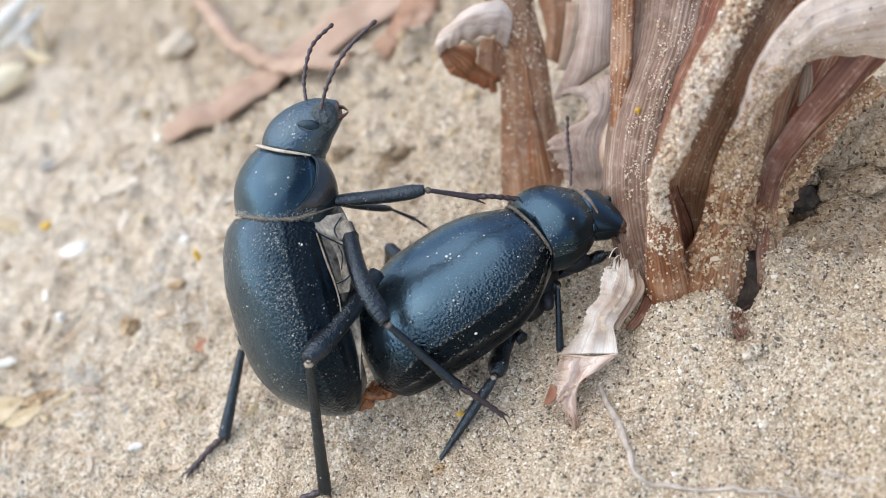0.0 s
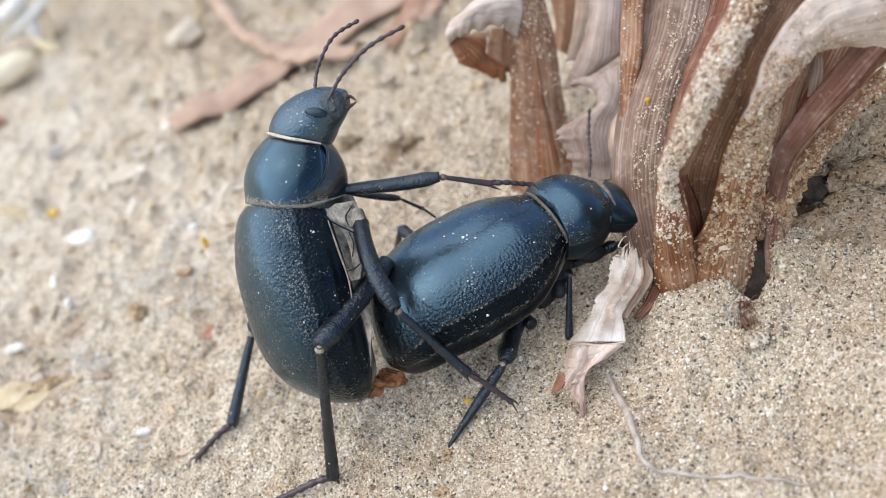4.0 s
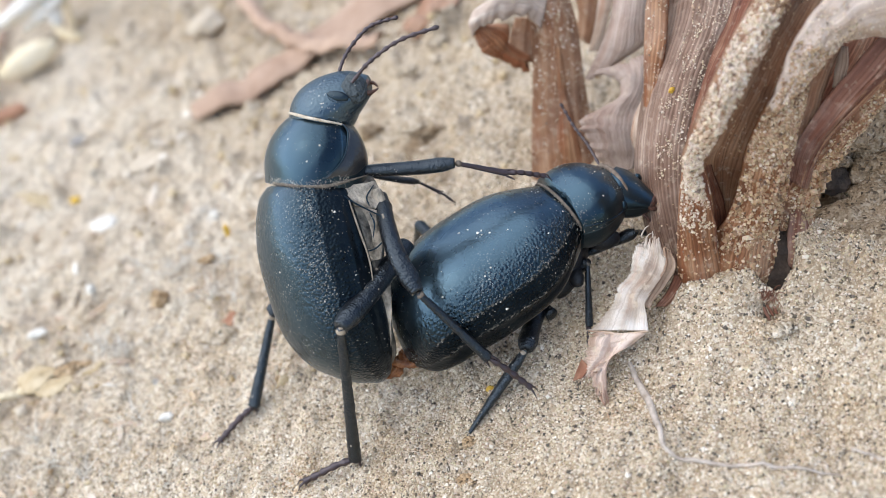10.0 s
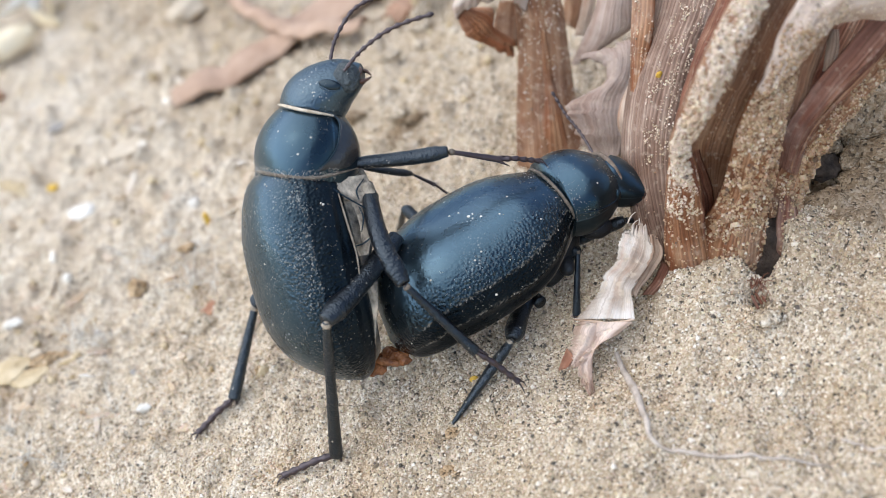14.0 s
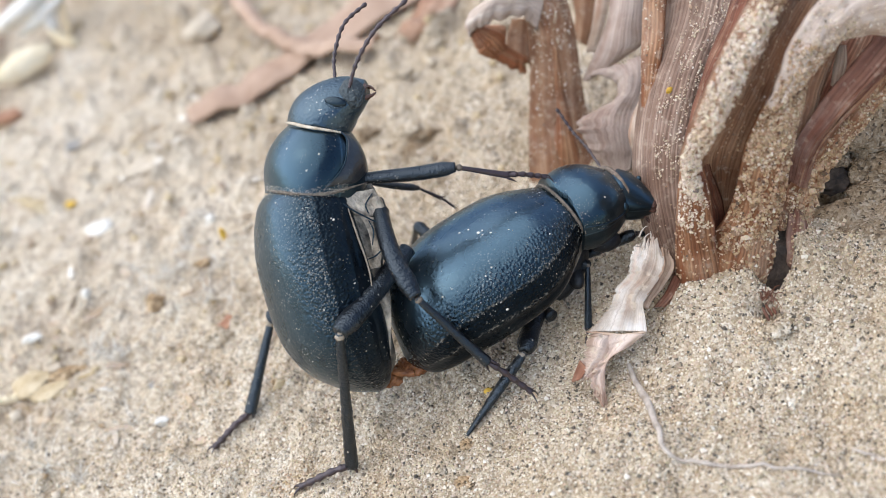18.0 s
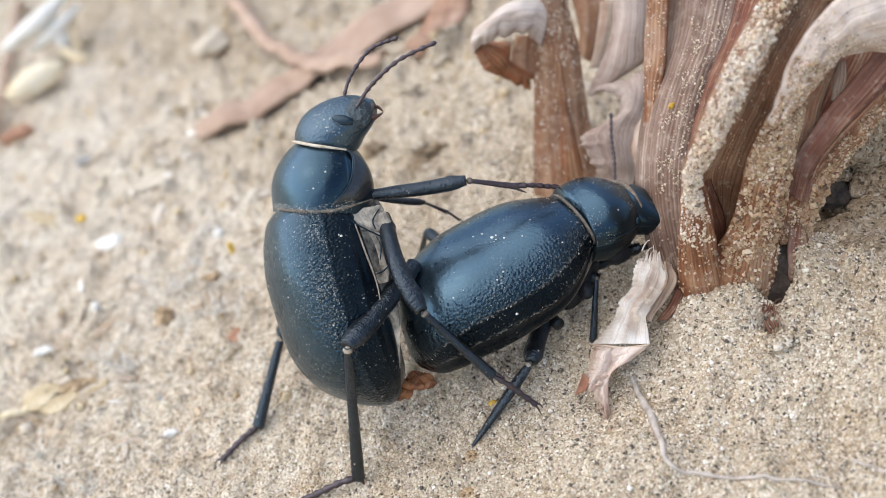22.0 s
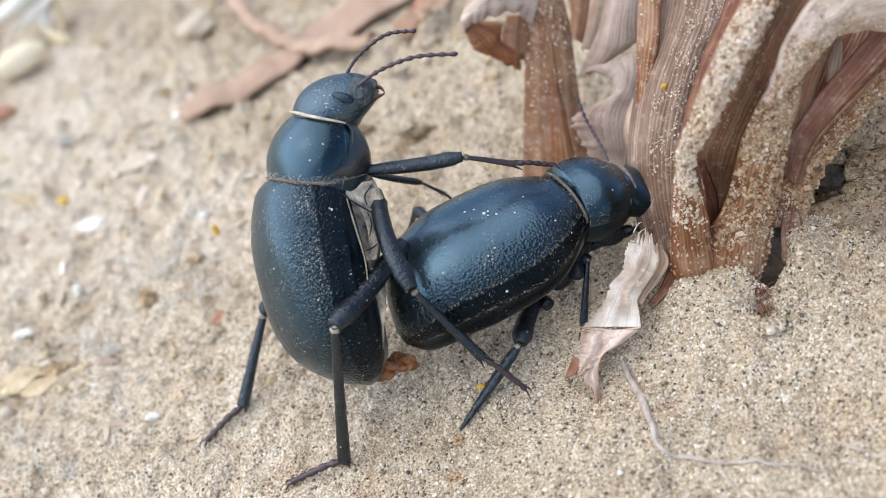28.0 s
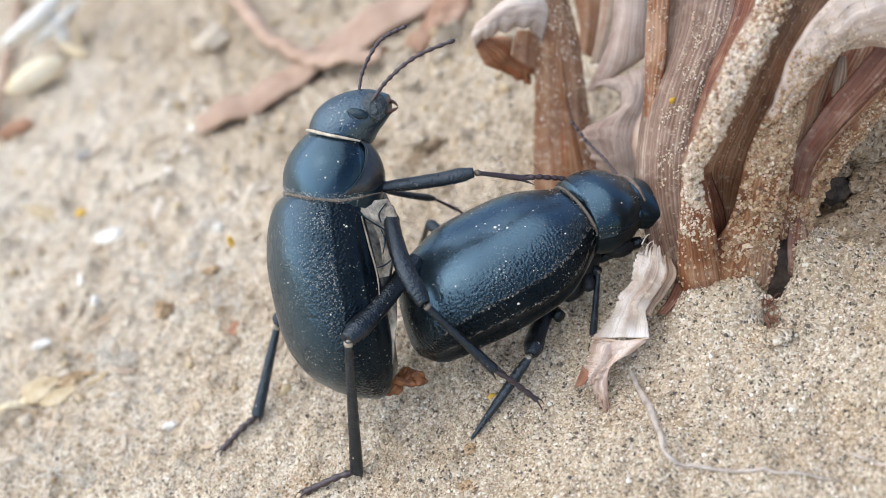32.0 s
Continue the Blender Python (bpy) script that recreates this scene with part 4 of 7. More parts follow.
        part("mandible", tube([h1 - H * 0.4 + HS * (0.9 * sg) - HN * 0.2, h1 + H * 0.35 + HS * (0.8 * sg) - HN * 0.5, h1 + H * 0.7 + HS * (0.15 * sg) - HN * 0.8], [0.28, 0.17, 0.06], 8, 12), MOUTH, head)
        part("palp", tube([h1 - H * 0.9 + HS * (0.7 * sg) - HN * 0.5, h1 - H * 0.3 + HS * (0.8 * sg) - HN * 0.6, h1 + H * 0.1 + HS * (0.7 * sg) - HN * 0.7], [0.10, 0.11, 0.10, 0.08], 8, 14), MOUTH, head)
    part("upper_lip", blob(h1 - H * 0.1 + HN * 0.12, (0.95, 0.28, 0.5), 6, 0.05, 8, 14, np.array([HS, HN, H])), MOUTH, head)
    part("face_plate", blob((3.88, 6.94, 27.63), (1.05, 1.45, 0.42), 17, 0.10, 18, 26, np.array([unit(VIEW_R + VIEW_U * 0.25), unit(VIEW_U - VIEW_R * 0.25), VIEW_T])), ROUGHBLACK, head, "rough dusty cheek behind the jaws")
    part("clypeus", blob(h1 - H * 0.9 + HN * 0.35, (1.75, 0.55, 0.85), 7, 0.08, 14, 24, np.array([HS, HN, H])), ROUGHBLACK, head, "rough dusty front plate")
    near = antenna(head, [(3.79, 6.65, 28.38), (5.76, 6.94, 29.73), (8.66, 7.24, 30.77), (12.18, 7.23, 31.07)], 0.20)
    far = antenna(head, [(2.58, 9.85, 27.77), (3.88, 11.19, 28.99), (6.24, 12.37, 30.18), (8.92, 12.51, 30.37)], 0.19)
    # legs
    legs = [
        leg(m, "front_leg", (3.19, 3.77, 21.13), (11.02, 3.00, 20.79), (15.36, 3.33, 18.61), (18.76, 3.98, 17.16), 0.68, "front leg laid on the female's back", 0.25, 0.72),
        leg(m, "front_leg", (3.34, 7.00, 18.43), (7.22, 9.38, 14.99), (8.99, 9.36, 13.34), (10.08, 9.08, 12.17), 0.36, "", 0.1, 0.8),
        leg(m, "middle_leg", (3.75, 1.49, 18.69), (5.12, -6.27, 15.10), (9.75, -8.45, 8.09), (12.84, -9.47, 4.50), 0.78, "middle leg hooked over the female's hind leg", -0.9),
        leg(m, "hind_leg", (4.01, -0.89, 14.84), (-1.60, -8.04, 14.46), (-4.11, -8.56, -0.78), (-9.22, -8.46, -2.27), 0.92, "hind leg braced on the sand", 0.3),
        leg(m, "hind_leg", (-8.10, 7.42, 6.79), (-10.04, 7.31, 5.03), (-14.02, 2.40, -2.09), (-17.87, 0.16, -3.49), 0.92, "", 0.0),
    ]
    part("abdomen_tip", joined(blob((0.68, -3.06, 3.94), (1.1, 0.95, 0.95), 5, 0.2, 32, 44), blob((2.38, -2.90, 4.46), (0.95, 0.8, 0.85), 8, 0.25, 28, 40), blob((2.95, -3.25, 4.34), (0.9, 0.7, 0.75), 9, 0.25, 28, 40), tube([(0.55, -3.16, 5.11), (1.63, -3.70, 4.74), (2.97, -4.08, 4.58)], [0.25, 0.4, 0.25], 12, 30, 0.9, 0.05, 9)), ORANGE, m, "moist orange-brown mating parts")
    return m, pron, head, near, far, legs


def oval(c, axis, dorsal, half, high, deep, count=24):
    A = unit(axis)
    N = unit(np.asarray(dorsal) - A * (np.asarray(dorsal) @ A))
    S = np.cross(A, N)
    pts = []
    for j in range(count + 1):
        th = 2 * math.pi * j / count
        s = math.sin(th)
        pts.append(np.asarray(c) + S * (half * math.cos(th)) + N * ((high if s >= 0 else deep) * s))
    return pts


def rim_points(B, u):
    A = unit(B.tip - B.front)
    return [p - B.front for p in oval(B.front, A, B.dorsal, profile(B.half, u) * 0.97, profile(B.high, u) * 1.0, profile(B.deep, u))]


def side_line(a, b, dorsal, half, high, sag, radius, rise=0.0):
    """The raised margin along both sides of a pronotum; rise: how far it climbs towards the rear."""
    A = b - a
    N = unit(np.asarray(dorsal) - unit(A) * (np.asarray(dorsal) @ unit(A)))
    S = np.cross(unit(A), N)
    out = []
    for sg in (-1, 1):
        pts = []
        for u in np.linspace(0.03, 0.97, 14):
            th = rise * (1 - u) ** 1.6
            pts.append(a + A * u + S * (sg * profile(half, u) * math.cos(th) ** 0.9 * 1.005) + N * (profile(high, u) * math.sin(th) ** 0.9 + profile(sag, u)))
        out.append(tube(pts, [radius] * 4, 6, 30))
    return joined(*out)


class Female:
    """Axis and profiles of the beetle that stands on all fours."""
    front, tip = np.array((19.47, 3.54, 13.03)), np.array((2.81, -2.61, 5.81))
    dorsal = unit((-VIEW_R * 0.6 + VIEW_U * 0.8) * math.cos(radians(40.9)) + VIEW_T * math.sin(radians(40.9)))
    half = ((0, 3.66), (0.2, 6.24), (0.45, 6.95), (0.7, 6.15), (0.88, 4.54), (0.96, 2.38), (1, 0.6))
    high = ((0, 2.50), (0.2, 4.55), (0.45, 5.17), (0.7, 4.77), (0.88, 3.60), (0.96, 1.90), (1, 0.5))
    deep = ((0, 1.27), (0.3, 2.57), (0.6, 3.22), (0.85, 2.75), (0.95, 2.0), (1, 0.8))
    sag = ((0, 0.0), (0.3, 0.49), (0.6, 1.76), (0.85, 1.77), (1, 0.0))


def build_female():
    B = Female
    base = on_ground(16.0, -1.0)
    m = thing("beetle", base, "glossy black female darkling beetle with her head against the dry plant", "beetle", "pair of beetles")
    A = unit(B.front - B.tip)
    g = shell(B.front, B.tip, B.dorsal, B.half, B.high, B.deep, B.sag, 80, 176, 0.9, 0.55, elytra_relief(2, 0.02, ((0.42, 0.08), (0.06, 0.10))), 0.2)
    g_ely = g
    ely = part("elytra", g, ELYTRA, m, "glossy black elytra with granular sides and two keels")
    dusting(ely, g, 80, 176, 1700, 0.027, 32)
    for k, (c, r) in enumerate((((11.74, 0.00, 15.92), 0.16), ((12.11, 0.14, 15.97), 0.11), ((12.76, -0.45, 15.97), 0.12), ((10.98, 0.91, 15.87), 0.09), ((10.13, 0.91, 15.76), 0.10), ((14.31, -0.71, 16.01), 0.08), ((17.63, -1.58, 15.12), 0.08), ((12.43, -6.21, 12.04), 0.14))):
        part("sand_speck", blob(c, (r, r * 0.8, r * 0.7), 60 + k, 0.25, 8, 10), WHITE, ely, "pale sand grain")
    part("abdomen", shell(B.front - A * 0.3, B.tip + A * 0.8, B.dorsal, tuple((u, v * 0.9) for u, v in B.half), tuple((u, 0.5) for u, v in B.half), ((0, 3.6), (0.2, 3.8), (0.5, 3.5), (0.8, 2.9), (1, 0.8)), B.sag, 40, 48, 0.9, 0.8), STERNUM, m, "dark grey underside")
    part("elytra_rim", tube([B.front + A * (0.1 + 0.2 * (p @ B.dorsal)) + p for p in rim_points(B, 0.02)], [0.15] * 4, 8, 50), RIM, m, "dusty brown collar between elytra and pronotum")
    p0, p1 = B.front + A * 0.1, np.array((24.90, 5.27, 12.64))
    pdorsal = unit(B.dorsal + A * 0.2)
    ph = ((0, 4.2), (0.35, 4.5), (0.7, 3.9), (1, 2.7))
    pt = ((0, 3.0), (0.35, 3.3), (0.7, 2.9), (1, 2.0))
    pd = ((0, 3.2), (0.4, 3.5), (1, 2.3))
    g = shell(p0, p1, pdorsal, ph, pt, pd, ((0, 0), (0.5, 0.1), (1, 0)), 40, 72, 0.9, 0.75)
    pron = part("pronotum", g, SHELL, m, "smooth black pronotum specked with sand")
    dusting(pron, g, 40, 72, 1100, 0.024, 33)
    part("side_margin", side_line(p0, p1, pdorsal, ph, pt, ((0, 0), (0.5, 0.1), (1, 0)), 0.09, 0.2), SHELL, pron)
    An = unit(p1 - p0)
    part("neck_membrane", tube(oval(p1 + An * 0.05, An, pdorsal, 2.84, 2.16, 2.0), [0.25] * 4, 8, 60), NECK, pron, "brown neck membrane")
    h0, h1 = np.array((24.54, 4.98, 12.93)), np.array((27.91, 2.75, 12.03))
    hd = unit(-VIEW_R * 0.1 + VIEW_U * 0.8 + VIEW_T * 0.6)
    hh = ((0, 2.6), (0.25, 2.5), (0.55, 2.0), (0.8, 1.4), (1, 0.9))
    ht = ((0, 2.0), (0.25, 2.0), (0.55, 1.5), (0.8, 0.95), (1, 0.5))
    hb = ((0, 2.0), (0.5, 2.0), (0.85, 1.5), (1, 0.8))
    head = part("head", shell(h0, h1, hd, hh, ht, hb, ((0, 0), (1, 0)), 36, 48, 0.95, 0.85), SHELL, m, "black head lowered to the stem")
    H = unit(h1 - h0)
    HN = unit(hd - H * (hd @ H))
    HS = np.cross(H, HN)
    for sg in (-1, 1):
        part("eye", blob(h0 + H * 2.0 + HS * (2.2 * sg) + HN * 0.4, (0.4, 0.6, 0.4), 3, 0.02, 10, 14, np.array([HS, HN, H])), SHELL, head)
        part("mandible", tube([h1 - H * 0.3 + HS * (0.7 * sg), h1 + H * 0.4 + HS * (0.5 * sg) - HN * 0.3, h1 + H * 0.6 - HN * 0.6], [0.32, 0.24, 0.08], 8, 10), MOUTH, head)
        part("palp", tube([h1 - H * 0.8 + HS * (0.8 * sg) - HN * 0.7, h1 + HS * (0.9 * sg) - HN * 1.3, h1 + H * 0.2 + HS * (0.7 * sg) - HN * 1.7], [0.12, 0.14, 0.17], 8, 12), MOUTH, head)
    part("upper_lip", blob(h1 + HN * 0.1, (0.85, 0.4, 0.45), 6, 0.06, 10, 16, np.array([HS, HN, H])), MOUTH, head)
    G = np.asarray(g_ely[0])[:80 * 176].reshape(80, 176, 3)
    low = [G[i, 99] - B.dorsal * 0.12 - (G[i, 99] - G[i].mean(0)) * 0.02 for i in range(6, 62, 5)]
    part("plate_edge", tube(low, [0.03, 0.08, 0.09, 0.07, 0.03], 8, 60), RIM, m, "brown edge of the underside")
    part("sternum", blob((19.11, 1.11, 8.95), (1.7, 3.0, 1.9), 12, 0.08, 20, 28, np.array([unit(VIEW_R), unit(VIEW_U + VIEW_R * 0.3), VIEW_T])), CHEST, m, "black chest between the legs")
    part("coxa", blob((19.32, -0.40, 8.64), (0.8, 1.5, 0.8), 13, 0.08, 14, 20), CHEST, m)
    part("coxa", blob((22.82, 1.39, 10.28), (1.4, 0.9, 0.9), 14, 0.08, 14, 20), CHEST, m)
    part("trochanter", tube([(16.37, -2.50, 6.60), (15.95, -1.46, 6.63), (15.44, 0.03, 6.59)], [0.6, 0.55, 0.7], 12, 12), LEG, m)
    far = antenna(head, [(24.70, 8.65, 13.24), (23.92, 11.64, 13.82), (22.93, 13.58, 14.68), (21.86, 15.47, 16.28)], 0.17)
    near = antenna(head, [(27.13, 4.21, 9.99), (28.03, 3.82, 8.69), (28.79, 3.79, 7.83), (29.43, 3.60, 7.59)], 0.17)
    legs = [
        leg(m, "hind_leg", (15.51, -1.13, 6.74), (13.22, -5.74, 6.03), (6.37, -9.28, 0.42), (6.37, -9.28, 0.42), 0.82, "hind leg spread on the sand", 0.3, 1.0, True),
        leg(m, "middle_leg", (18.94, 1.25, 7.02), (20.66, 0.04, 9.53), (19.38, -3.12, 4.62), (18.74, -4.73, 3.95), 0.55, "", 0.0),
        leg(m, "front_leg", (21.78, 2.53, 8.65), (25.54, 2.26, 9.94), (28.31, 2.96, 8.39), (29.50, 3.07, 7.72), 0.6, "", 0.0),
        leg(m, "hind_leg", (7.58, 10.13, 8.64), (6.12, 12.47, 9.19), (4.89, 17.16, 2.81), (4.25, 16.52, 2.31), 0.6, "", 0.0),
    ]
    return m, pron, head, near, far, legs


male = build_male()
female = build_female()

# ---------- dry plant ----------
def crust(leaf, blade, count, rows, cols, size, seed, dense=1.0, mat=None):
    """Sand grains stuck to a stretch of a blade, as shares of its length and width."""
    front, nrm = blade
    rng = np.random.default_rng(seed)
    nl, nw = front.shape[:2]
    i = rng.uniform(rows[0], rows[1], count) * (nl - 1.001)
    j = rng.uniform(cols[0], cols[1], count) * (nw - 1.001)
    a, b = i.astype(int), j.astype(int)
    s, r = (i - a)[:, None], (j - b)[:, None]
    P = (front[a, b] * (1 - s) + front[a + 1, b] * s) * (1 - r) + (front[a, b + 1] * (1 - s) + front[a + 1, b + 1] * s) * r
    clump = waves(i * 0.9, j * 0.9, 6, seed + 1) + waves(i, j, 2.4, seed + 2) * 0.7
    keep = clump > rng.normal(1 - 2 * dense, 0.5, count)
    P, N = P[keep], nrm[a, b][keep]
    sz = rng.lognormal(math.log(size), 0.35, len(P)).clip(size * 0.4, size * 2.2)
    V, F = grains(P + N * (sz * 0.35)[:, None], sz, seed + 3)
    ob = part("sand_crust", (V, F), mat or CRUST, leaf, "sand grains stuck to the leaf", smooth=False)
    return tagged(ob, kind="stuff")


def build_plant():
    p = thing("dry_plant", on_ground(33.0, 0.0, -1.0), "withered plant stump of brown curled leaf sheaths caked with sand", "plant")

    def leaf(left, right, bulge, mat, label="", name="leaf_sheath", nl=56, nw=26, thick=0.25, seed=0, ragged=0.0, crumple=0.06, fray=0.0):
        g = ribbon(left, right, bulge, nl, nw, thick, 0.05, seed, ragged, crumple, fray)
        return part(name, g[:3], mat, p, label), g[3]

    # broad striped stem
    ob, bl = leaf([(26.64, -2.10, 3.54), (26.36, -0.87, 6.74), (26.28, 2.69, 9.68), (26.95, 8.21, 13.48), (29.14, 12.80, 17.74), (32.48, 17.32, 21.90), (35.04, 23.06, 27.62)],
                  [(31.17, -2.86, 2.57), (30.68, -2.20, 6.66), (30.47, 0.16, 10.49), (31.72, 4.66, 14.63), (34.35, 9.06, 18.64), (37.95, 13.42, 22.59), (41.84, 18.81, 27.86)], [1.0, 1.2, 1.5, 1.7, 1.7, 1.4, 1.2], LEAF_GREY, "broad striped grey-brown sheath", nl=72, nw=40, seed=1)
    crust(ob, bl, 2600, (0.45, 0.98), (0.45, 1.0), 0.075, 21, 0.34, CRUST_PALE)
    crust(ob, bl, 350, (0.0, 0.5), (0.0, 1.0), 0.06, 22, 0.3, CRUST)
    # narrow tan blade along the stem's edge
    ob, bl = leaf([(27.94, 8.08, 13.32), (28.83, 11.30, 17.44), (30.17, 15.34, 21.64), (31.50, 18.75, 25.03), (32.85, 22.19, 28.46)],
                  [(28.65, 7.48, 13.53), (29.71, 10.49, 17.71), (31.89, 14.03, 21.92), (33.32, 17.39, 25.24), (34.78, 20.79, 28.61)], [0.2, 0.35, 0.5, 0.5, 0.5], LEAF, "narrow tan blade along the stem", "leaf_blade", 48, 14, 0.2, 41)
    crust(ob, bl, 400, (0.3, 1.0), (0.0, 1.0), 0.075, 42, 0.35, CRUST_PALE)
    # red-brown strip between the stem and the sandy fold
    leaf([(29.76, 1.58, 17.19), (31.51, 3.59, 21.38), (33.85, 6.04, 24.52), (36.53, 8.91, 27.38), (39.14, 12.44, 31.08)],
         [(30.96, -0.66, 18.38), (32.62, 0.41, 23.00), (35.10, 2.74, 25.98), (37.83, 5.50, 28.70), (40.60, 8.89, 32.22)], [0.4, 0.5, 0.5, 0.5, 0.5], LEAF_RED, "red-brown strip of sheath", nw=16, seed=43)
    # lower front sheath, red-brown, with its curled rim
    ob, bl = leaf([(27.76, -3.14, 4.49), (27.60, -3.18, 8.33), (27.85, -2.59, 12.66), (28.32, -2.31, 17.24), (28.54, -2.67, 20.35)],
                  [(31.93, -4.14, 3.85), (31.33, -4.28, 8.22), (30.74, -4.23, 13.16), (30.42, -4.06, 17.93), (29.62, -4.15, 21.06)], [0.8, 0.9, 0.9, 0.7, 0.5], LEAF, "warm brown front sheath", nl=52, nw=28, seed=2)
    crust(ob, bl, 1500, (0.55, 1.0), (0.1, 1.0), 0.085, 23, 0.5, CRUST_PALE)
    crust(ob, bl, 600, (0.1, 0.6), (0.0, 1.0), 0.09, 44, 0.3, CRUST)
    leaf([(30.72, -4.52, 11.82), (30.76, -4.27, 14.41), (30.23, -4.36, 18.19), (29.44, -4.46, 21.31)],
         [(31.45, -3.44, 10.76), (32.40, -2.16, 12.88), (32.01, -1.98, 16.04), (30.86, -2.19, 19.66)], [-0.3, -0.6, -0.6, -0.3], LEAF_RED, "curled red rim of the front sheath", "leaf_edge", 36, 12, 0.25, 45)
    # sand-covered fold standing out in front
    ob, bl = leaf([(28.92, -3.56, 17.26), (28.05, -4.50, 21.58), (28.96, -5.61, 25.68), (30.78, -4.58, 28.95), (33.57, -1.96, 31.33), (36.30, 0.42, 33.41), (38.51, 2.63, 35.26)],
                  [(30.35, -3.59, 16.91), (29.70, -4.50, 20.94), (31.31, -5.50, 25.18), (33.71, -4.26, 28.07), (36.32, -1.87, 30.15), (39.29, 0.97, 32.48), (41.54, 3.19, 34.36)], [0.3, 0.5, 0.7, 0.8, 0.9, 0.9, 0.9], LEAF_TAN, "tan leaf fold thick with sand", "leaf_edge", 64, 18, 0.5, 3)
    crust(ob, bl, 8000, (0.0, 0.72), (0.0, 0.85), 0.08, 24, 0.72, CRUST_PALE)
    crust(ob, bl, 1800, (0.6, 1.0), (0.0, 0.7), 0.08, 224, 0.4, CRUST_PALE)
    crust(ob, bl, 2200, (0.0, 1.0), (0.2, 1.0), 0.09, 124, 0.45, CRUST)
    crust(ob, bl, 900, (0.0, 1.0), (0.0, 1.0), 0.15, 46, 0.7, CRUST_PALE)
    # brown hollow face beside the fold
    ob, bl = leaf([(31.48, -2.43, 11.56), (31.02, -1.99, 15.71), (30.12, -3.36, 20.12), (31.70, -4.52, 24.48), (34.14, -3.25, 27.40), (36.92, -0.72, 29.67), (39.89, 2.01, 31.87), (42.17, 4.26, 33.78)],
                  [(32.50, -2.73, 11.84), (33.24, -2.11, 15.22), (34.37, -2.27, 18.59), (35.99, -1.97, 22.22), (37.79, -0.56, 25.01), (40.58, 2.04, 27.68), (43.56, 4.54, 29.90), (45.83, 6.86, 31.90)], [-0.3, -0.6, -0.9, -0.9, -0.8, -0.8, -0.7, -0.7], LEAF_TAN, "brown hollow inner face of a sheath", nl=64, nw=24, seed=4)
    crust(ob, bl, 900, (0.3, 1.0), (0.0, 1.0), 0.07, 47, 0.28, CRUST)
    # sandy tan sheath
    ob, bl = leaf([(30.72, -3.68, 3.79), (30.30, -3.69, 8.01), (30.95, -3.53, 12.43), (32.26, -3.88, 15.24), (33.16, -3.86, 18.82), (33.93, -3.85, 22.10), (35.54, -3.68, 25.24)],
                  [(36.30, -4.10, 2.93), (35.98, -4.12, 7.13), (36.61, -3.59, 11.71), (37.23, -3.31, 15.63), (37.79, -2.92, 18.73), (38.47, -2.44, 21.62), (39.43, -1.91, 24.58)], [1.0, 1.2, 1.2, 1.1, 0.9, 0.8, 0.5], LEAF, "brown sheath crusted with tan sand", nl=64, nw=30, seed=5)
    crust(ob, bl, 7600, (0.3, 1.0), (0.0, 1.0), 0.095, 25, 0.32, CRUST)
    crust(ob, bl, 4500, (0.72, 1.0), (0.0, 1.0), 0.095, 125, 0.66, CRUST)
    crust(ob, bl, 2200, (0.05, 0.4), (0.0, 1.0), 0.09, 48, 0.28, CRUST)
    crust(ob, bl, 500, (0.1, 0.8), (0.0, 1.0), 0.17, 49, 0.5, CRUST)
    # pale flap bent over at the top
    ob, bl = leaf([(35.34, -4.24, 24.84), (36.22, -3.98, 26.80), (37.76, -2.82, 29.42), (40.04, -1.59, 31.48), (43.36, -0.44, 32.95), (49.30, 0.37, 33.34)],
                  [(35.77, -4.07, 24.41), (38.70, -2.55, 25.39), (41.12, -1.39, 26.86), (42.76, -1.11, 27.55), (45.03, -1.18, 27.46), (49.21, -1.77, 26.38)], [0.3, 0.7, 1.0, 1.2, 1.6, 1.8], FLAP, "bleached leaf flap bent over", "leaf_flap", 56, 30, 0.3, 6, 0.0, 0.12)
    crust(ob, bl, 2600, (0.0, 0.42), (0.0, 1.0), 0.08, 26, 0.6, CRUST)
    crust(ob, bl, 2600, (0.25, 0.7), (0.0, 1.0), 0.06, 126, 0.42, CRUST_PALE)
    crust(ob, bl, 900, (0.5, 1.0), (0.0, 1.0), 0.07, 50, 0.4, CRUST_PALE)
    # brown blades seen above and under the flap
    leaf([(39.42, 1.73, 23.88), (40.86, 3.17, 26.53), (42.46, 5.03, 28.90), (44.29, 7.15, 31.62)], [(41.06, 2.41, 23.11), (42.97, 3.80, 25.71), (45.42, 5.57, 27.98), (47.69, 7.66, 30.65)], [0.3, 0.4, 0.5, 0.4], LEAF, "brown blade behind the flap", "leaf_blade", 32, 14, seed=51)
    leaf([(38.44, -1.30, 16.91), (38.96, -0.77, 20.19), (40.05, 0.09, 23.56), (41.56, 1.00, 25.70), (43.09, 1.90, 27.17)], [(40.21, -0.87, 16.16), (40.77, -0.15, 19.35), (41.98, 0.74, 22.45), (43.28, 1.85, 24.84), (44.99, 2.92, 26.21)], [0.3, 0.5, 0.5, 0.4, 0.3], LEAF_TAN, "smooth tan-brown blade under the flap", "leaf_blade", 44, 16, seed=7)
    leaf([(42.49, 0.68, 22.37), (43.01, 1.29, 23.80), (43.58, 2.16, 25.24)], [(43.30, 0.90, 22.32), (44.10, 1.57, 23.50), (44.28, 2.43, 24.93)], [0.2, 0.3, 0.2], LEAF_PALE, "", "leaf_scrap", 16, 8, seed=52)
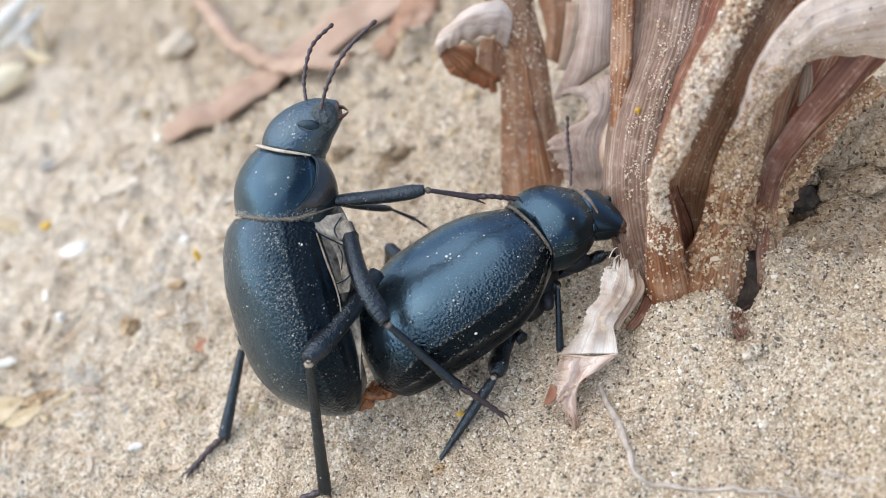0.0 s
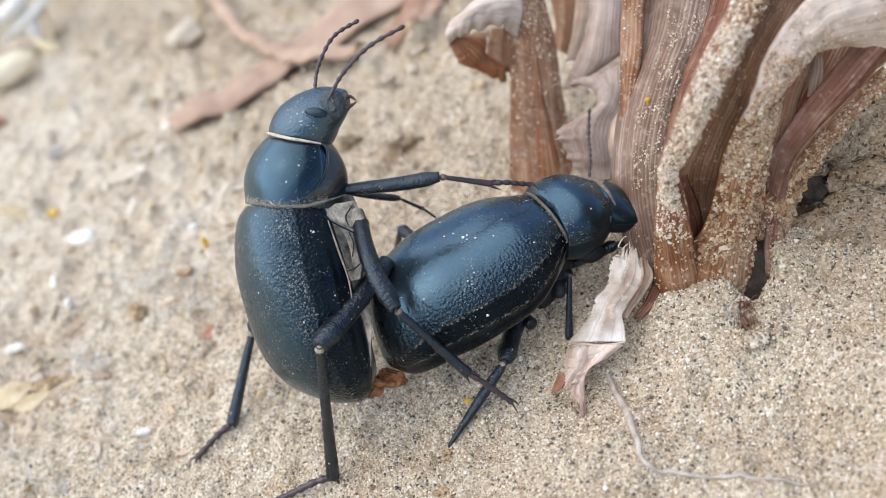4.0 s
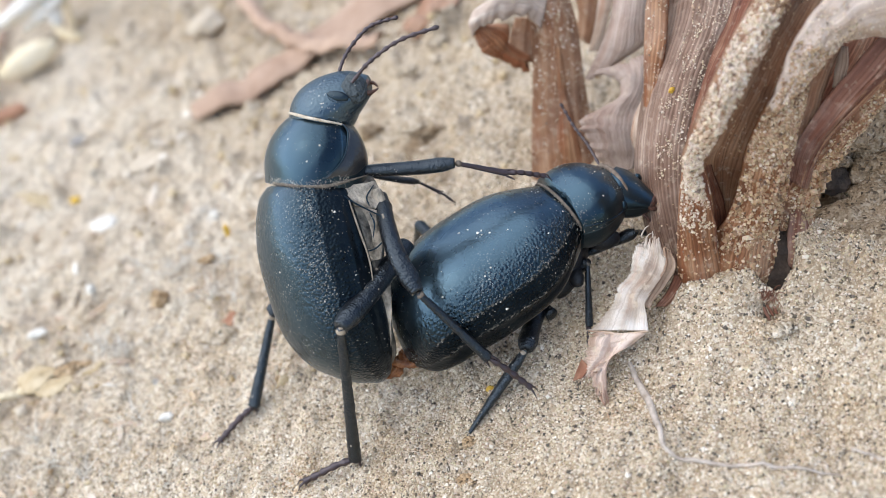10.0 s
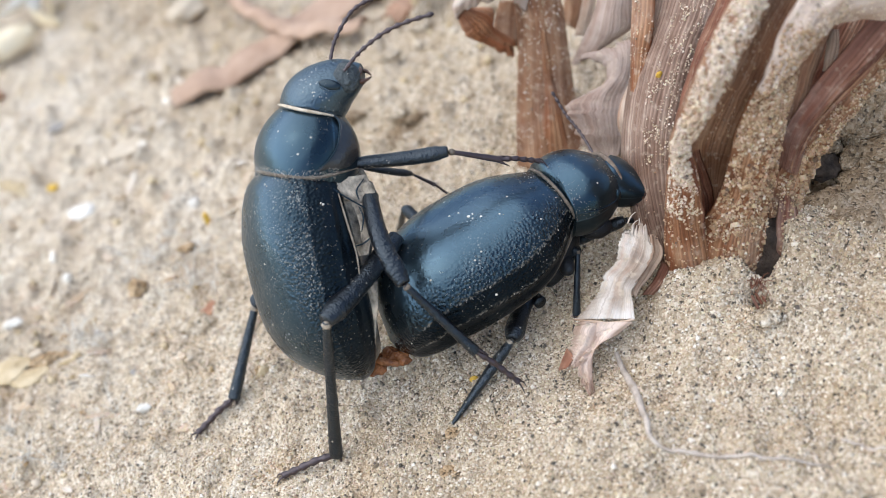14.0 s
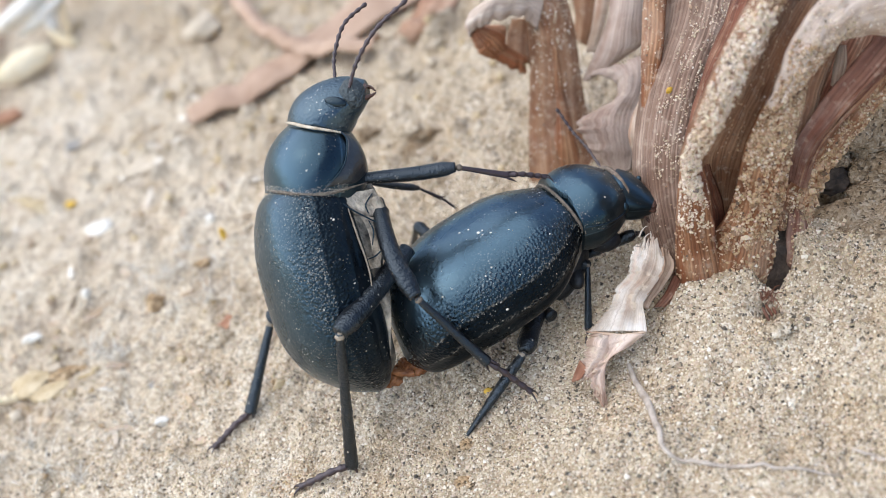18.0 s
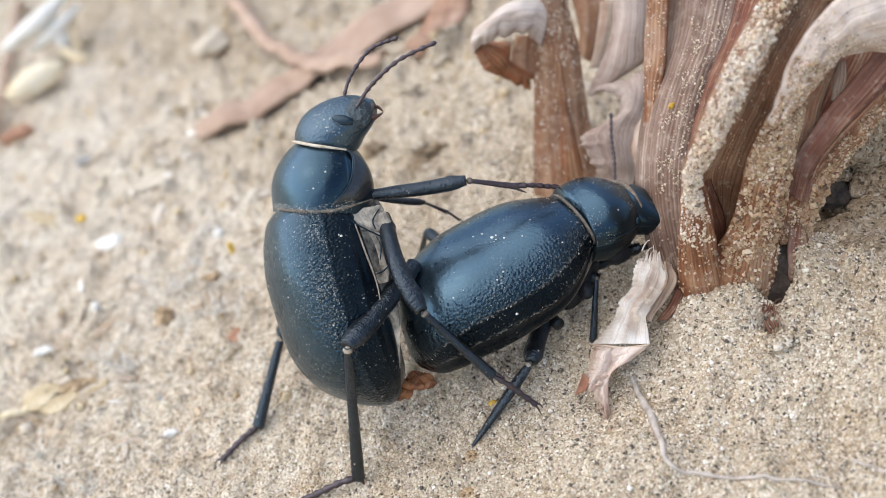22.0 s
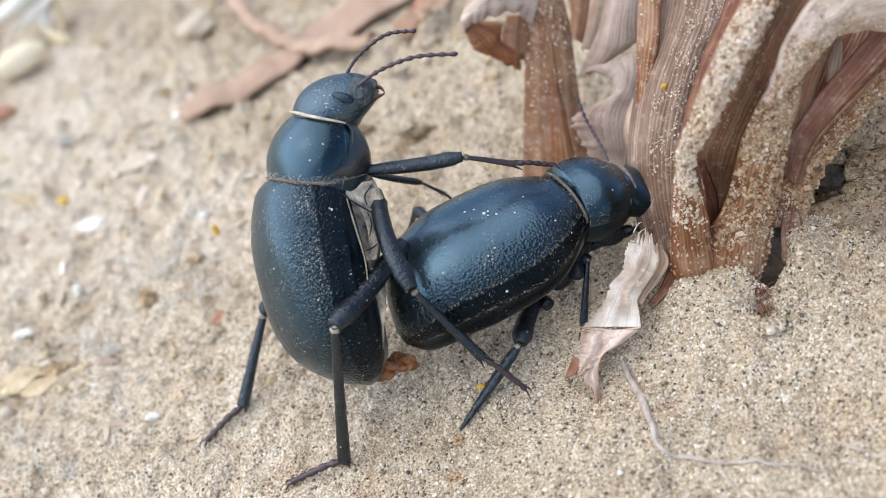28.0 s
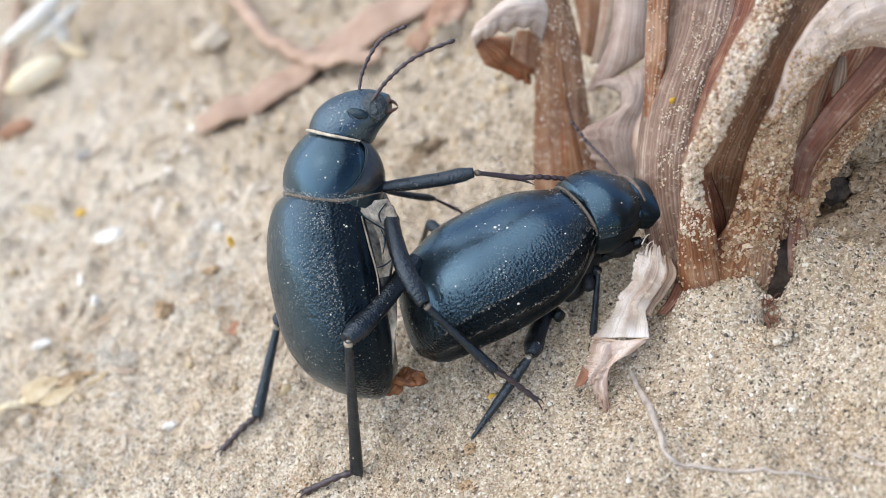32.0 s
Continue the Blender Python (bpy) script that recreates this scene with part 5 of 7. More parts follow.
    # dark rolled stalk leaning out, and its sandy skirt
    _, bl = leaf([(38.02, -1.99, 15.70), (38.74, -1.66, 19.04), (40.71, -1.51, 22.16), (42.93, -1.29, 24.71), (44.99, -0.97, 26.75), (47.65, -0.22, 28.68)],
         [(39.50, -2.31, 14.64), (40.80, -1.70, 18.03), (43.16, -1.50, 20.88), (45.57, -1.51, 23.14), (47.58, -1.28, 25.06), (50.47, -0.53, 26.67)], [0.6, 0.8, 1.0, 1.0, 1.0, 1.0], LEAF_MAUVE, "dark rolled red-brown sheath leaning outwards", nl=56, nw=24, thick=0.3, seed=8)
    rng = np.random.default_rng(62)
    for k in range(9):
        j, a, b = int(rng.integers(2, 22)), int(rng.integers(0, 14)), int(rng.integers(34, 55))
        line = [bl[0][i, min(23, max(0, j + (i - a) // 14))] + bl[1][i, j] * rng.uniform(0.02, 0.16) for i in range(a, b, 6)]
        part("fibre", tube(line, [0.05, 0.15, 0.17, 0.13, 0.05], 7, 40, 0.7, 0.05, k), (LEAF_MAUVE, LEAF_TAN, LEAF_RED)[k % 3], p)
    ob, bl = leaf([(37.05, -2.69, 10.91), (38.30, -1.83, 14.61), (40.44, -1.44, 17.37), (43.01, -1.26, 20.22), (45.57, -1.16, 22.61), (48.17, -0.90, 24.56)],
                  [(40.23, -1.84, 10.37), (41.26, -1.06, 12.99), (42.49, -0.50, 15.34), (45.20, -0.05, 18.19), (47.46, 0.17, 20.73), (50.17, -0.12, 22.32)], [0.3, 0.5, 0.6, 0.6, 0.5, 0.4], LEAF, "sandy lower edge of the leaning sheath", "leaf_edge", 56, 18, 0.3, 9, 0.0, 0.15)
    crust(ob, bl, 6000, (0.0, 1.0), (0.0, 1.0), 0.085, 27, 0.48, CRUST)
    crust(ob, bl, 260, (0.0, 0.5), (0.2, 1.0), 0.22, 53, 0.6, CRUST)
    # dark backing sheath added behind the clump, for the shade in its gaps
    leaf([(35.59, 0.69, -2.63), (36.63, 3.72, 6.12), (38.72, 4.51, 16.06), (41.94, 6.64, 22.84), (45.85, 10.01, 27.98)],
         [(40.40, 0.76, -2.55), (41.40, 3.50, 5.02), (44.18, 4.32, 14.20), (48.67, 6.02, 20.44), (53.81, 9.29, 25.43)], [0.6, 0.8, 0.8, 0.8, 0.6], LEAF_RED, "dark backing sheath added for shade between the leaves", nl=44, nw=20, seed=18)
    # small torn leaf at the foot
    ob, bl = leaf([(37.45, -3.89, 4.50), (37.39, -3.82, 8.48), (37.61, -3.08, 11.06), (38.18, -2.25, 13.10)], [(38.52, -3.56, 4.27), (39.13, -3.58, 7.81), (39.60, -2.70, 10.24), (39.53, -1.93, 12.20)], [0.3, 0.4, 0.4, 0.3], LEAF_MAUVE, "small torn sheath at the foot", nl=36, nw=14, thick=0.2, seed=10, ragged=0.6)
    crust(ob, bl, 450, (0.0, 1.0), (0.0, 1.0), 0.085, 28, 0.3, CRUST)
    # dark blade added in the gap at the foot: shade put into its colour
    leaf([(34.25, -4.68, 6.41), (35.25, -3.55, 8.18), (36.20, -2.57, 9.76), (37.19, -1.45, 11.52)], [(37.17, -5.37, 6.18), (37.61, -4.09, 7.98), (37.99, -2.97, 9.58), (38.63, -1.41, 11.74)], [0.2, 0.3, 0.3, 0.2], HOLLOW_SHADE, "dark blade added for the shade in the foot gap", "gap_shade", 40, 16, 0.3, 61, 0.3, 0.25)
    # tall blade behind with its curled top
    ob, bl = leaf([(18.27, 20.10, 5.15), (19.12, 22.29, 9.74), (20.34, 24.49, 15.17), (21.05, 26.29, 20.07), (20.63, 27.44, 23.48), (21.08, 28.97, 27.06)],
                  [(26.29, 18.22, 4.38), (25.67, 21.26, 8.76), (25.72, 24.14, 14.07), (25.99, 26.56, 18.78), (25.71, 28.26, 21.93), (26.25, 30.20, 25.39)], [1.3, 1.4, 1.3, 1.0, 0.8, 0.6], LEAF_TAN, "upright warm brown blade", nl=60, nw=30, seed=11)
    crust(ob, bl, 2200, (0.1, 0.98), (0.0, 1.0), 0.075, 29, 0.36, CRUST_PALE)
    leaf([(20.38, 19.27, 5.55), (21.46, 20.96, 10.00), (22.63, 23.29, 14.60), (23.05, 24.75, 18.42)], [(24.06, 18.29, 5.28), (23.76, 20.49, 9.72), (23.59, 22.99, 14.54), (23.62, 24.68, 18.32)], [0.4, 0.6, 0.5, 0.2], LEAF, "narrow brown rib on the blade", "leaf_blade", 36, 14, seed=54)
    leaf([(21.90, 25.38, 20.20), (20.05, 25.14, 22.16), (17.53, 24.67, 22.21), (14.92, 25.17, 21.55), (14.99, 25.77, 20.70)],
         [(23.29, 28.55, 24.26), (21.37, 27.15, 25.07), (19.08, 26.53, 25.25), (16.77, 26.21, 24.18), (15.67, 26.41, 22.17)], [0.5, 1.0, 1.2, 0.9, 0.2], FLAP, "bleached outer face of a curled leaf tip", "leaf_curl", 56, 24, seed=12, crumple=0.1, fray=0.25)
    leaf([(14.93, 25.55, 21.22), (15.37, 25.24, 19.05), (17.09, 25.40, 17.62), (20.04, 24.68, 15.41)],
         [(15.97, 27.00, 21.29), (18.81, 27.72, 20.27), (18.58, 27.11, 18.51), (20.63, 26.41, 16.64)], [-0.6, -1.0, -0.8, -0.3], LEAF_RUST, "red-brown hollow inside of the curled tip", "leaf_curl", 46, 20, seed=13, ragged=0.4, fray=0.3)
    leaf([(18.54, 28.12, 17.04), (19.11, 28.72, 18.63), (19.91, 29.38, 20.12)], [(20.82, 26.62, 15.93), (21.40, 27.69, 17.95), (21.96, 28.74, 19.96)], [0.2, 0.3, 0.2], LEAF_TAN, "", "leaf_blade", 20, 10, seed=55)
    # ribbed grey leaf rolled between
    leaf([(25.55, 22.40, 15.08), (26.47, 22.67, 16.72), (28.12, 23.18, 19.34), (29.26, 24.19, 21.76), (30.23, 26.81, 25.93)],
         [(27.01, 22.40, 15.41), (31.80, 21.40, 18.36), (32.24, 21.72, 20.39), (32.73, 22.70, 22.29), (33.69, 25.03, 25.92)], [0.4, 1.0, 1.2, 1.1, 0.8], LEAF_MAUVEPALE, "grey ribbed curling blade", "leaf_blade", 46, 26, seed=14)
    leaf([(25.15, 14.35, 9.00), (24.03, 15.31, 10.88), (23.07, 16.38, 12.90), (23.90, 17.02, 14.05), (27.56, 17.51, 14.99), (27.86, 19.27, 16.28), (25.60, 20.99, 16.53)],
         [(27.66, 12.60, 9.68), (28.33, 13.41, 11.37), (28.59, 14.43, 13.01), (29.32, 15.56, 14.46), (30.21, 16.50, 15.65), (31.14, 18.31, 17.33), (31.54, 20.04, 18.23)], [0.4, 0.8, 1.0, 1.0, 0.9, 0.8, 0.4], LEAF_MAUVEPALE, "torn grey blade with ragged edges", "leaf_blade", 90, 26, seed=15, ragged=0.5, crumple=0.10, fray=0.3)
    leaf([(26.07, 30.34, 15.83), (26.99, 31.50, 18.12), (26.79, 33.75, 21.81)], [(27.71, 28.65, 15.29), (28.97, 29.94, 17.75), (30.48, 32.32, 21.61)], [0.4, 0.6, 0.5], LEAF_TAN, "", "leaf_blade", 24, 14, seed=16)
    leaf([(26.95, 27.47, 15.40), (28.21, 28.74, 17.84), (29.46, 30.76, 21.23)], [(28.04, 26.79, 15.50), (29.41, 28.13, 17.87), (30.99, 29.99, 21.23)], [0.3, 0.4, 0.3], LEAF_PALE, "", "leaf_blade", 24, 10, seed=56)
    leaf([(28.14, 9.37, 11.07), (27.66, 11.58, 13.58), (28.19, 12.78, 15.11), (29.76, 14.12, 16.82)], [(28.63, 8.64, 11.44), (28.68, 10.26, 14.17), (28.99, 11.47, 15.72), (29.89, 13.23, 17.31)], [0.3, 0.7, 0.7, 0.3], LEAF_PALE, "", "leaf_blade", 28, 14, seed=17)
    part("seed_speck", blob((31.16, 9.83, 19.46), (0.30, 0.24, 0.26), 3, 0.4), YELLOW, p, "tiny yellow speck")
    return p


build_plant()


def build_bract():
    b = thing("dry_leaf_fragment", np.array((20.53, -6.50, 6.84)), "bleached torn dry leaf scrap propped on the sand", "dry leaf")
    g = ribbon([(18.68, -6.41, 7.28), (20.06, -5.50, 7.96), (21.27, -4.63, 8.59), (22.11, -3.70, 9.29), (23.28, -2.87, 9.86), (23.87, -1.82, 10.88), (24.60, -0.98, 11.64), (25.35, -0.55, 12.01)],
               [(23.54, -8.15, 7.49), (23.70, -7.02, 8.29), (23.85, -6.20, 8.85), (24.61, -5.33, 9.32), (25.65, -4.55, 9.82), (26.33, -3.70, 10.43), (26.73, -2.74, 11.16), (26.82, -1.51, 12.10)], [0.3, 0.35, 0.4, 0.35, 0.3, 0.25, 0.2, 0.2], 110, 80, 0.2, 0.03, 31, 0.9, 0.15, 0.15, 0.04)
    part("upper_blade", g[:3], BRACT, b, "bleached fibrous upper piece")
    g = ribbon([(23.85, -6.20, 8.85), (24.69, -5.41, 9.37), (25.75, -4.58, 9.95), (26.55, -3.65, 10.65), (26.76, -2.37, 11.63)],
               [(24.26, -5.98, 8.00), (25.45, -4.66, 8.38), (26.96, -3.71, 8.95), (27.53, -2.94, 9.93), (27.45, -1.99, 11.15)], [-0.2, -0.5, -0.6, -0.5, -0.2], 50, 24, 0.25, 0.05, 35, 0.3, 0.10, 0.08, 0.04)
    part("side_fold", g[:3], BRACT_TAN, b, "folded-back tan side of the scrap")
    for left, right, seed in (([(18.45, -6.54, 7.27), (17.66, -7.80, 6.15), (17.07, -8.53, 5.37), (16.51, -9.40, 4.59)], [(21.11, -7.50, 7.19), (19.83, -8.74, 6.08), (18.47, -9.51, 5.10), (17.53, -9.94, 4.55)], 32),
                              ([(19.63, -7.06, 7.27), (18.46, -8.88, 5.58), (17.83, -10.30, 4.41), (18.44, -12.24, 3.07)], [(23.33, -8.38, 7.36), (21.34, -8.76, 6.54), (19.64, -9.39, 5.74), (19.06, -10.67, 4.76), (18.97, -12.17, 3.33)], 36)):
        g = ribbon(left, right, [-0.3, -0.25, -0.15, -0.1, -0.1][:len(left)], 60, 48, 0.10, 0.04, seed, 1.5, 0.26, 0.4, 0.06)
        part("lower_blade", g[:3], ROSEPALE, b, "thin pinkish lower piece")
    g = ribbon([(17.48, -8.37, 6.07), (16.81, -9.10, 5.46), (16.27, -9.71, 4.84)], [(17.93, -9.01, 5.58), (17.38, -9.56, 5.19), (16.70, -9.81, 4.88)], [0.1, 0.15, 0.05], 20, 10, 0.15, 0.05, 34, 0.2, 0.1)
    part("torn_tip", g[:3], RUST, b, "rust-brown torn corner")
    part("hem", tube([(18.55, -6.61, 7.51), (19.90, -7.25, 7.51), (21.25, -7.81, 7.44), (22.42, -8.12, 7.52), (23.47, -8.29, 7.64)], [0.06, 0.12, 0.10, 0.13, 0.05], 8, 50, 1.0, 0.2, 4), BRACT_TAN, b, "brown crease across the scrap")
    for line in ([(25.06, -0.86, 11.94), (25.36, -0.59, 12.30), (25.73, -0.39, 12.55), (26.00, -0.36, 12.59)], [(25.98, -1.21, 11.83), (26.10, -1.00, 12.09), (26.11, -0.82, 12.33)], [(25.37, -1.19, 11.85), (25.73, -1.06, 12.18), (26.05, -1.01, 12.24)]):
        part("fibre", tube(line, [0.09, 0.06, 0.03], 5, 10), BRACT, b)
    return b


build_bract()
g = ribbon([(25.04, -4.75, 6.97), (26.32, -3.95, 7.67), (27.40, -3.00, 8.57)], [(26.02, -4.88, 6.80), (27.15, -4.22, 7.33), (28.37, -2.97, 8.28)], [0.3, 0.4, 0.3], 20, 10, 0.2, 0.05, 33)
single("leaf_scrap", g[:3], LEAF_RED, on_ground(26.5, -3.5), "small dark curled leaf scrap at the plant's foot", "dry leaf")


def laid(points, radii, lift=0.0, sides=8, rings=40):
    """A thin stem lying on the sand through places (x, y)."""
    C = curve_through([(x, y, 0) for x, y in points], rings)
    C[:, 2] = ground_height(C[:, 0], C[:, 1]) + max(radii) * 0.6 + lift
    return tube(C, radii, sides, rings, 1.0, 0.06, 7)


single("rootlet", laid([(21.66, -8.37), (22.00, -11.96), (22.00, -16.50), (21.81, -19.15), (23.74, -20.42), (27.69, -22.20), (31.54, -23.72), (34.45, -24.54)], [0.22, 0.33, 0.31, 0.22, 0.17, 0.18, 0.16, 0.12, 0.06]), BARK, on_ground(*(21.64, -18.92)), "thin grey dry rootlet bent on the sand", "rootlet")
single("rootlet", laid([(35.52, -22.45), (36.79, -23.54), (38.52, -24.93)], [0.1, 0.14, 0.12]), BARK, on_ground(*(36.79, -23.54)), "thin dry grass stem half buried in sand", "rootlet")


def flat_strip(points, widths, lift, mat, label, name="dry_leaf_strip", seed=0):
    """A flat dry strip lying on the sand along places (x, y), raised a little."""
    C = curve_through([(x, y, 0) for x, y in points], 24)
    W = curve_through(np.asarray(widths, float)[:, None], 24)[:, 0]
    L, R = [], []
    for i in range(24):
        t = C[min(i + 1, 23)] - C[max(i - 1, 0)]
        s = unit(np.cross(t, (0, 0, 1)))
        zc = float(ground_height(C[i, 0], C[i, 1])) + lift
        L.append(C[i] - s * W[i] / 2 + np.array((0, 0, zc)))
        R.append(C[i] + s * W[i] / 2 + np.array((0, 0, zc)))
    g = ribbon(L, R, [0.9] * 4, 40, 14, 0.35, 0.04, seed)
    return single(name, g[:3], mat, on_ground(*points[len(points) // 2]), label, "dry leaf")


flat_strip([(-23.36, 61.11), (-15.79, 61.76), (-8.91, 63.76), (-1.95, 66.36), (8.71, 70.63), (14.33, 74.37)], [5.0, 7.0, 6.5, 8.0, 9.0, 8.0], 1.2, ROSE, "long rose-brown dry leaf lying on the sand", seed=41)
flat_strip([(-20.18, 100.37), (-15.98, 86.55), (-12.25, 74.29), (-7.98, 66.35), (-2.27, 60.90), (4.81, 56.78)], [2.6, 2.6, 2.4, 2.8, 3.2, 2.2], 2.4, ROSE, "twisted rose-brown dry leaf crossing another", seed=42)
flat_strip([(8.08, 57.19), (12.14, 60.71), (14.64, 64.12), (16.58, 69.01)], [3.0, 5.0, 5.5, 5.0], 1.2, LEAF_ROSE, "short curled brown dry leaf", seed=43)


def bit(name, u, size, mat, label, category, seed, lumps=0.2, sink=0.3, rot=0.0):
    c = on_ground(*u, size[2] * (1 - sink))
    ax = np.array([(math.cos(rot), math.sin(rot), 0.1), (-math.sin(rot), math.cos(rot), 0.1), (0, -0.1, 1)])
    return single(name, blob(c, size, seed, lumps, 20, 28, ax), mat, c, label, category)


single("seed_husk", blob((-54.42, 94.24, -2.28), (5.2, 2.3, 2.1), 51, 0.06, 24, 32, np.array([unit(VIEW_R + VIEW_U * 0.62), unit(VIEW_U - VIEW_R * 0.62), VIEW_T])), STRAWPALE, np.array((-54.68, 94.49, -2.77)), "pale yellow seed husk lying on the sand", "seed")


def build_flower():
    f = thing("dry_flower", np.array((-53.21, 106.95, 0.18)), "bleached white dry flower scrap with yellow tips", "dry flower")
    for k, (a, b, c) in enumerate(((((-60.31, 103.31, 0.39)), (-54.31, 103.55, 3.14), (-48.01, 107.73, 6.05)), ((-56.02, 103.53, -0.94), (-51.12, 103.45, 1.39), (-46.36, 107.24, 3.81)), ((-52.36, 106.49, 4.46), (-50.02, 102.85, 1.43), (-49.69, 101.34, -1.31)))):
        w = (3.0, 2.2, 1.3)[k]
        part("petal", tube([a, b, c], [w * 0.5, w, w, w * 0.4], 16, 24, 0.5, 0.03, k), WHITE, f)
    part("stalk", tube([(-47.66, 106.48, 4.45), (-47.65, 103.30, 1.19), (-47.25, 101.62, -0.95), (-47.90, 100.86, -1.92)], [0.45, 0.5, 0.5, 0.4], 8, 20), STRAW, f, "tan curled stalk")
    part("tip", tube([(-50.62, 102.06, -0.39), (-48.76, 100.28, -1.86), (-46.85, 99.61, -2.71), (-45.76, 99.92, -2.80)], [0.5, 0.9, 1.0, 0.35], 10, 20), STRAWPALE, f, "yellow curled tip")


build_flower()
bit("pebble", (-22.19, 84.48), (3.0, 2.4, 1.8), STONE, "crumbly tan pebble on sand", "pebble", 54, 0.35)
bit("pebble", (-35.87, 44.72), (1.7, 1.3, 1.0), WHITE, "small bright white pebble", "pebble", 55, 0.2)
bit("orange_crumb", (-41.18, 52.95), (0.7, 0.6, 0.5), YELLOW, "small orange crumb on sand", "crumb", 56)
bit("white_crumb", (-24.39, 6.85), (0.75, 0.55, 0.55), WHITE, "tiny bright white shell crumb", "crumb", 57, 0.25, 0.2)
bit("brown_flake", (-41.40, 19.51), (2.4, 1.4, 0.5), STRAW, "tan flake of dry plant", "flake", 58, 0.3)
bit("bluish_crumb", (-42.39, 67.08), (1.2, 0.9, 0.5), BLUEGREY, "blue-grey crumb on the sand", "crumb", 59, 0.3)
bit("bluish_crumb", (-25.98, 12.65), (0.5, 0.35, 0.3), BLUEGREY, "small dark grey crumb", "crumb", 60, 0.2)
bit("sand_clod", (5.34, -13.93), (1.3, 0.7, 0.16), CLOD, "orange-brown crumb of damp sand", "clod", 62, 0.5, 0.5)
bit("soil_crumb", (6.50, -10.12), (0.7, 0.45, 0.2), CLOD, "small brown crumb where the claw digs in", "crumb", 161, 0.25, 0.1)
bit("sand_clod", (34.03, -11.13), (1.0, 0.7, 0.55), SAND, "crumb of sand at a small hole", "clod", 63, 0.3)
for k, (a, b) in enumerate((((33.50, -8.49, 7.87), (33.75, -9.47, 7.10)), ((33.90, -8.19, 7.76), (34.16, -9.13, 7.21)), ((34.43, -8.38, 7.52), (34.48, -9.05, 7.31)))):
    single("twig_bit", tube([a, (np.array(a) + np.array(b)) / 2, b], [0.1, 0.16, 0.1], 7, 8), (LEAF_MAUVE, LEAF_RED, LEAF_RED)[k], np.array(b), "short brown twig bit in a sand hole", "twig")
bit("sand_clod", (-18.45, 16.03), (1.9, 1.3, 1.0), SAND, "rounded crumb of sand", "clod", 65, 0.3)
bit("brown_flake", (-17.12, 16.82), (0.95, 0.7, 0.4), RUST, "rust-red torn plant flake", "flake", 66, 0.45, 0.1, 0.5)
bit("seed_speck", (9.24, -5.38), (0.4, 0.3, 0.25), YELLOW, "orange grain on the sand", "crumb", 67)
bit("yellow_petal", (-17.37, 30.65), (0.4, 0.35, 0.8), YELLOW, "tiny yellow petal on a stalk", "petal", 68, 0.2, -0.6)
bit("soil_patch", (-29.59, 54.81), (2.6, 1.8, 0.3), STONE, "brown crumbly soil clod", "clod", 69, 0.4, 0.5)
for k, u in enumerate(((-47.43, 55.70), (-46.47, 54.14), (-45.93, 54.55))):
    c = on_ground(*u, 0.9)
    single("dry_husk", tube([c + np.array((-3.0 + k, 1.5 - k * 0.8, 0.6)), c + np.array((0, 0, 0.6)), c + np.array((2.6, -2.4 + k * 0.6, -0.4))], [0.3, 0.8, 0.25], 10, 16, 0.5, 0.05, 70 + k), STRAW, c, "pale brown dry grass husk", "husk")


single("straw_stick", laid([(-48.09, 18.56), (-44.80, 18.39), (-42.27, 18.73)], [0.35, 0.5, 0.55], 0.2), STRAWPALE, on_ground(*(-44.80, 18.39)), "pale straw stick lying on sand", "straw")
single("straw_stick", laid([(-35.43, 17.70), (-33.67, 17.71), (-32.64, 17.89)], [0.2, 0.35, 0.25], 0.1), STRAW, on_ground(*(-34.05, 17.89)), "short yellow straw bit on sand", "straw")
single("straw_stick", laid([(-64.74, 133.75), (-63.39, 115.60), (-61.68, 97.49), (-60.87, 86.09)], [0.7, 0.8, 0.7, 0.5], 1.2), ROSE, on_ground(*(-63.39, 115.60)), "pale pinkish dry stem on sand", "straw")
bit("brown_flake", (-56.63, 83.69), (3.5, 1.6, 0.8), RUST, "red-brown leaf scrap on sand", "flake", 71, 0.35)
bit("brown_flake", (-39.31, 17.68), (1.9, 1.2, 0.5), STRAW, "tan papery flake on sand", "flake", 72, 0.35)
bit("soil_crumb", (-36.72, 19.43), (1.6, 0.8, 0.6), CLOD, "brown crumb of plant soil", "crumb", 73, 0.5)
bit("pebble", (-38.72, 20.82), (1.0, 0.7, 0.5), STONE, "small tan pebble on sand", "pebble", 74, 0.3)
bit("white_crumb", (-35.64, 30.82), (0.7, 0.5, 0.5), WHITE, "small white crumb on sand", "crumb", 75, 0.3)
bit("white_crumb", (-19.77, 36.98), (0.7, 0.5, 0.6), WHITE, "small white crumb on sand", "crumb", 76, 0.3)
bit("white_crumb", (-42.19, 26.55), (1.0, 0.6, 0.6), WHITE, "white shell chip on sand", "crumb", 77, 0.3)
bit("soil_crumb", (-26.19, 24.91), (1.1, 0.9, 0.7), CLOD, "brown crumb among seed hairs", "crumb", 78, 0.4)
bit("soil_crumb", (-20.62, 29.15), (0.8, 0.6, 0.4), CLOD, "brown crumb of sandy soil", "crumb", 79, 0.4)
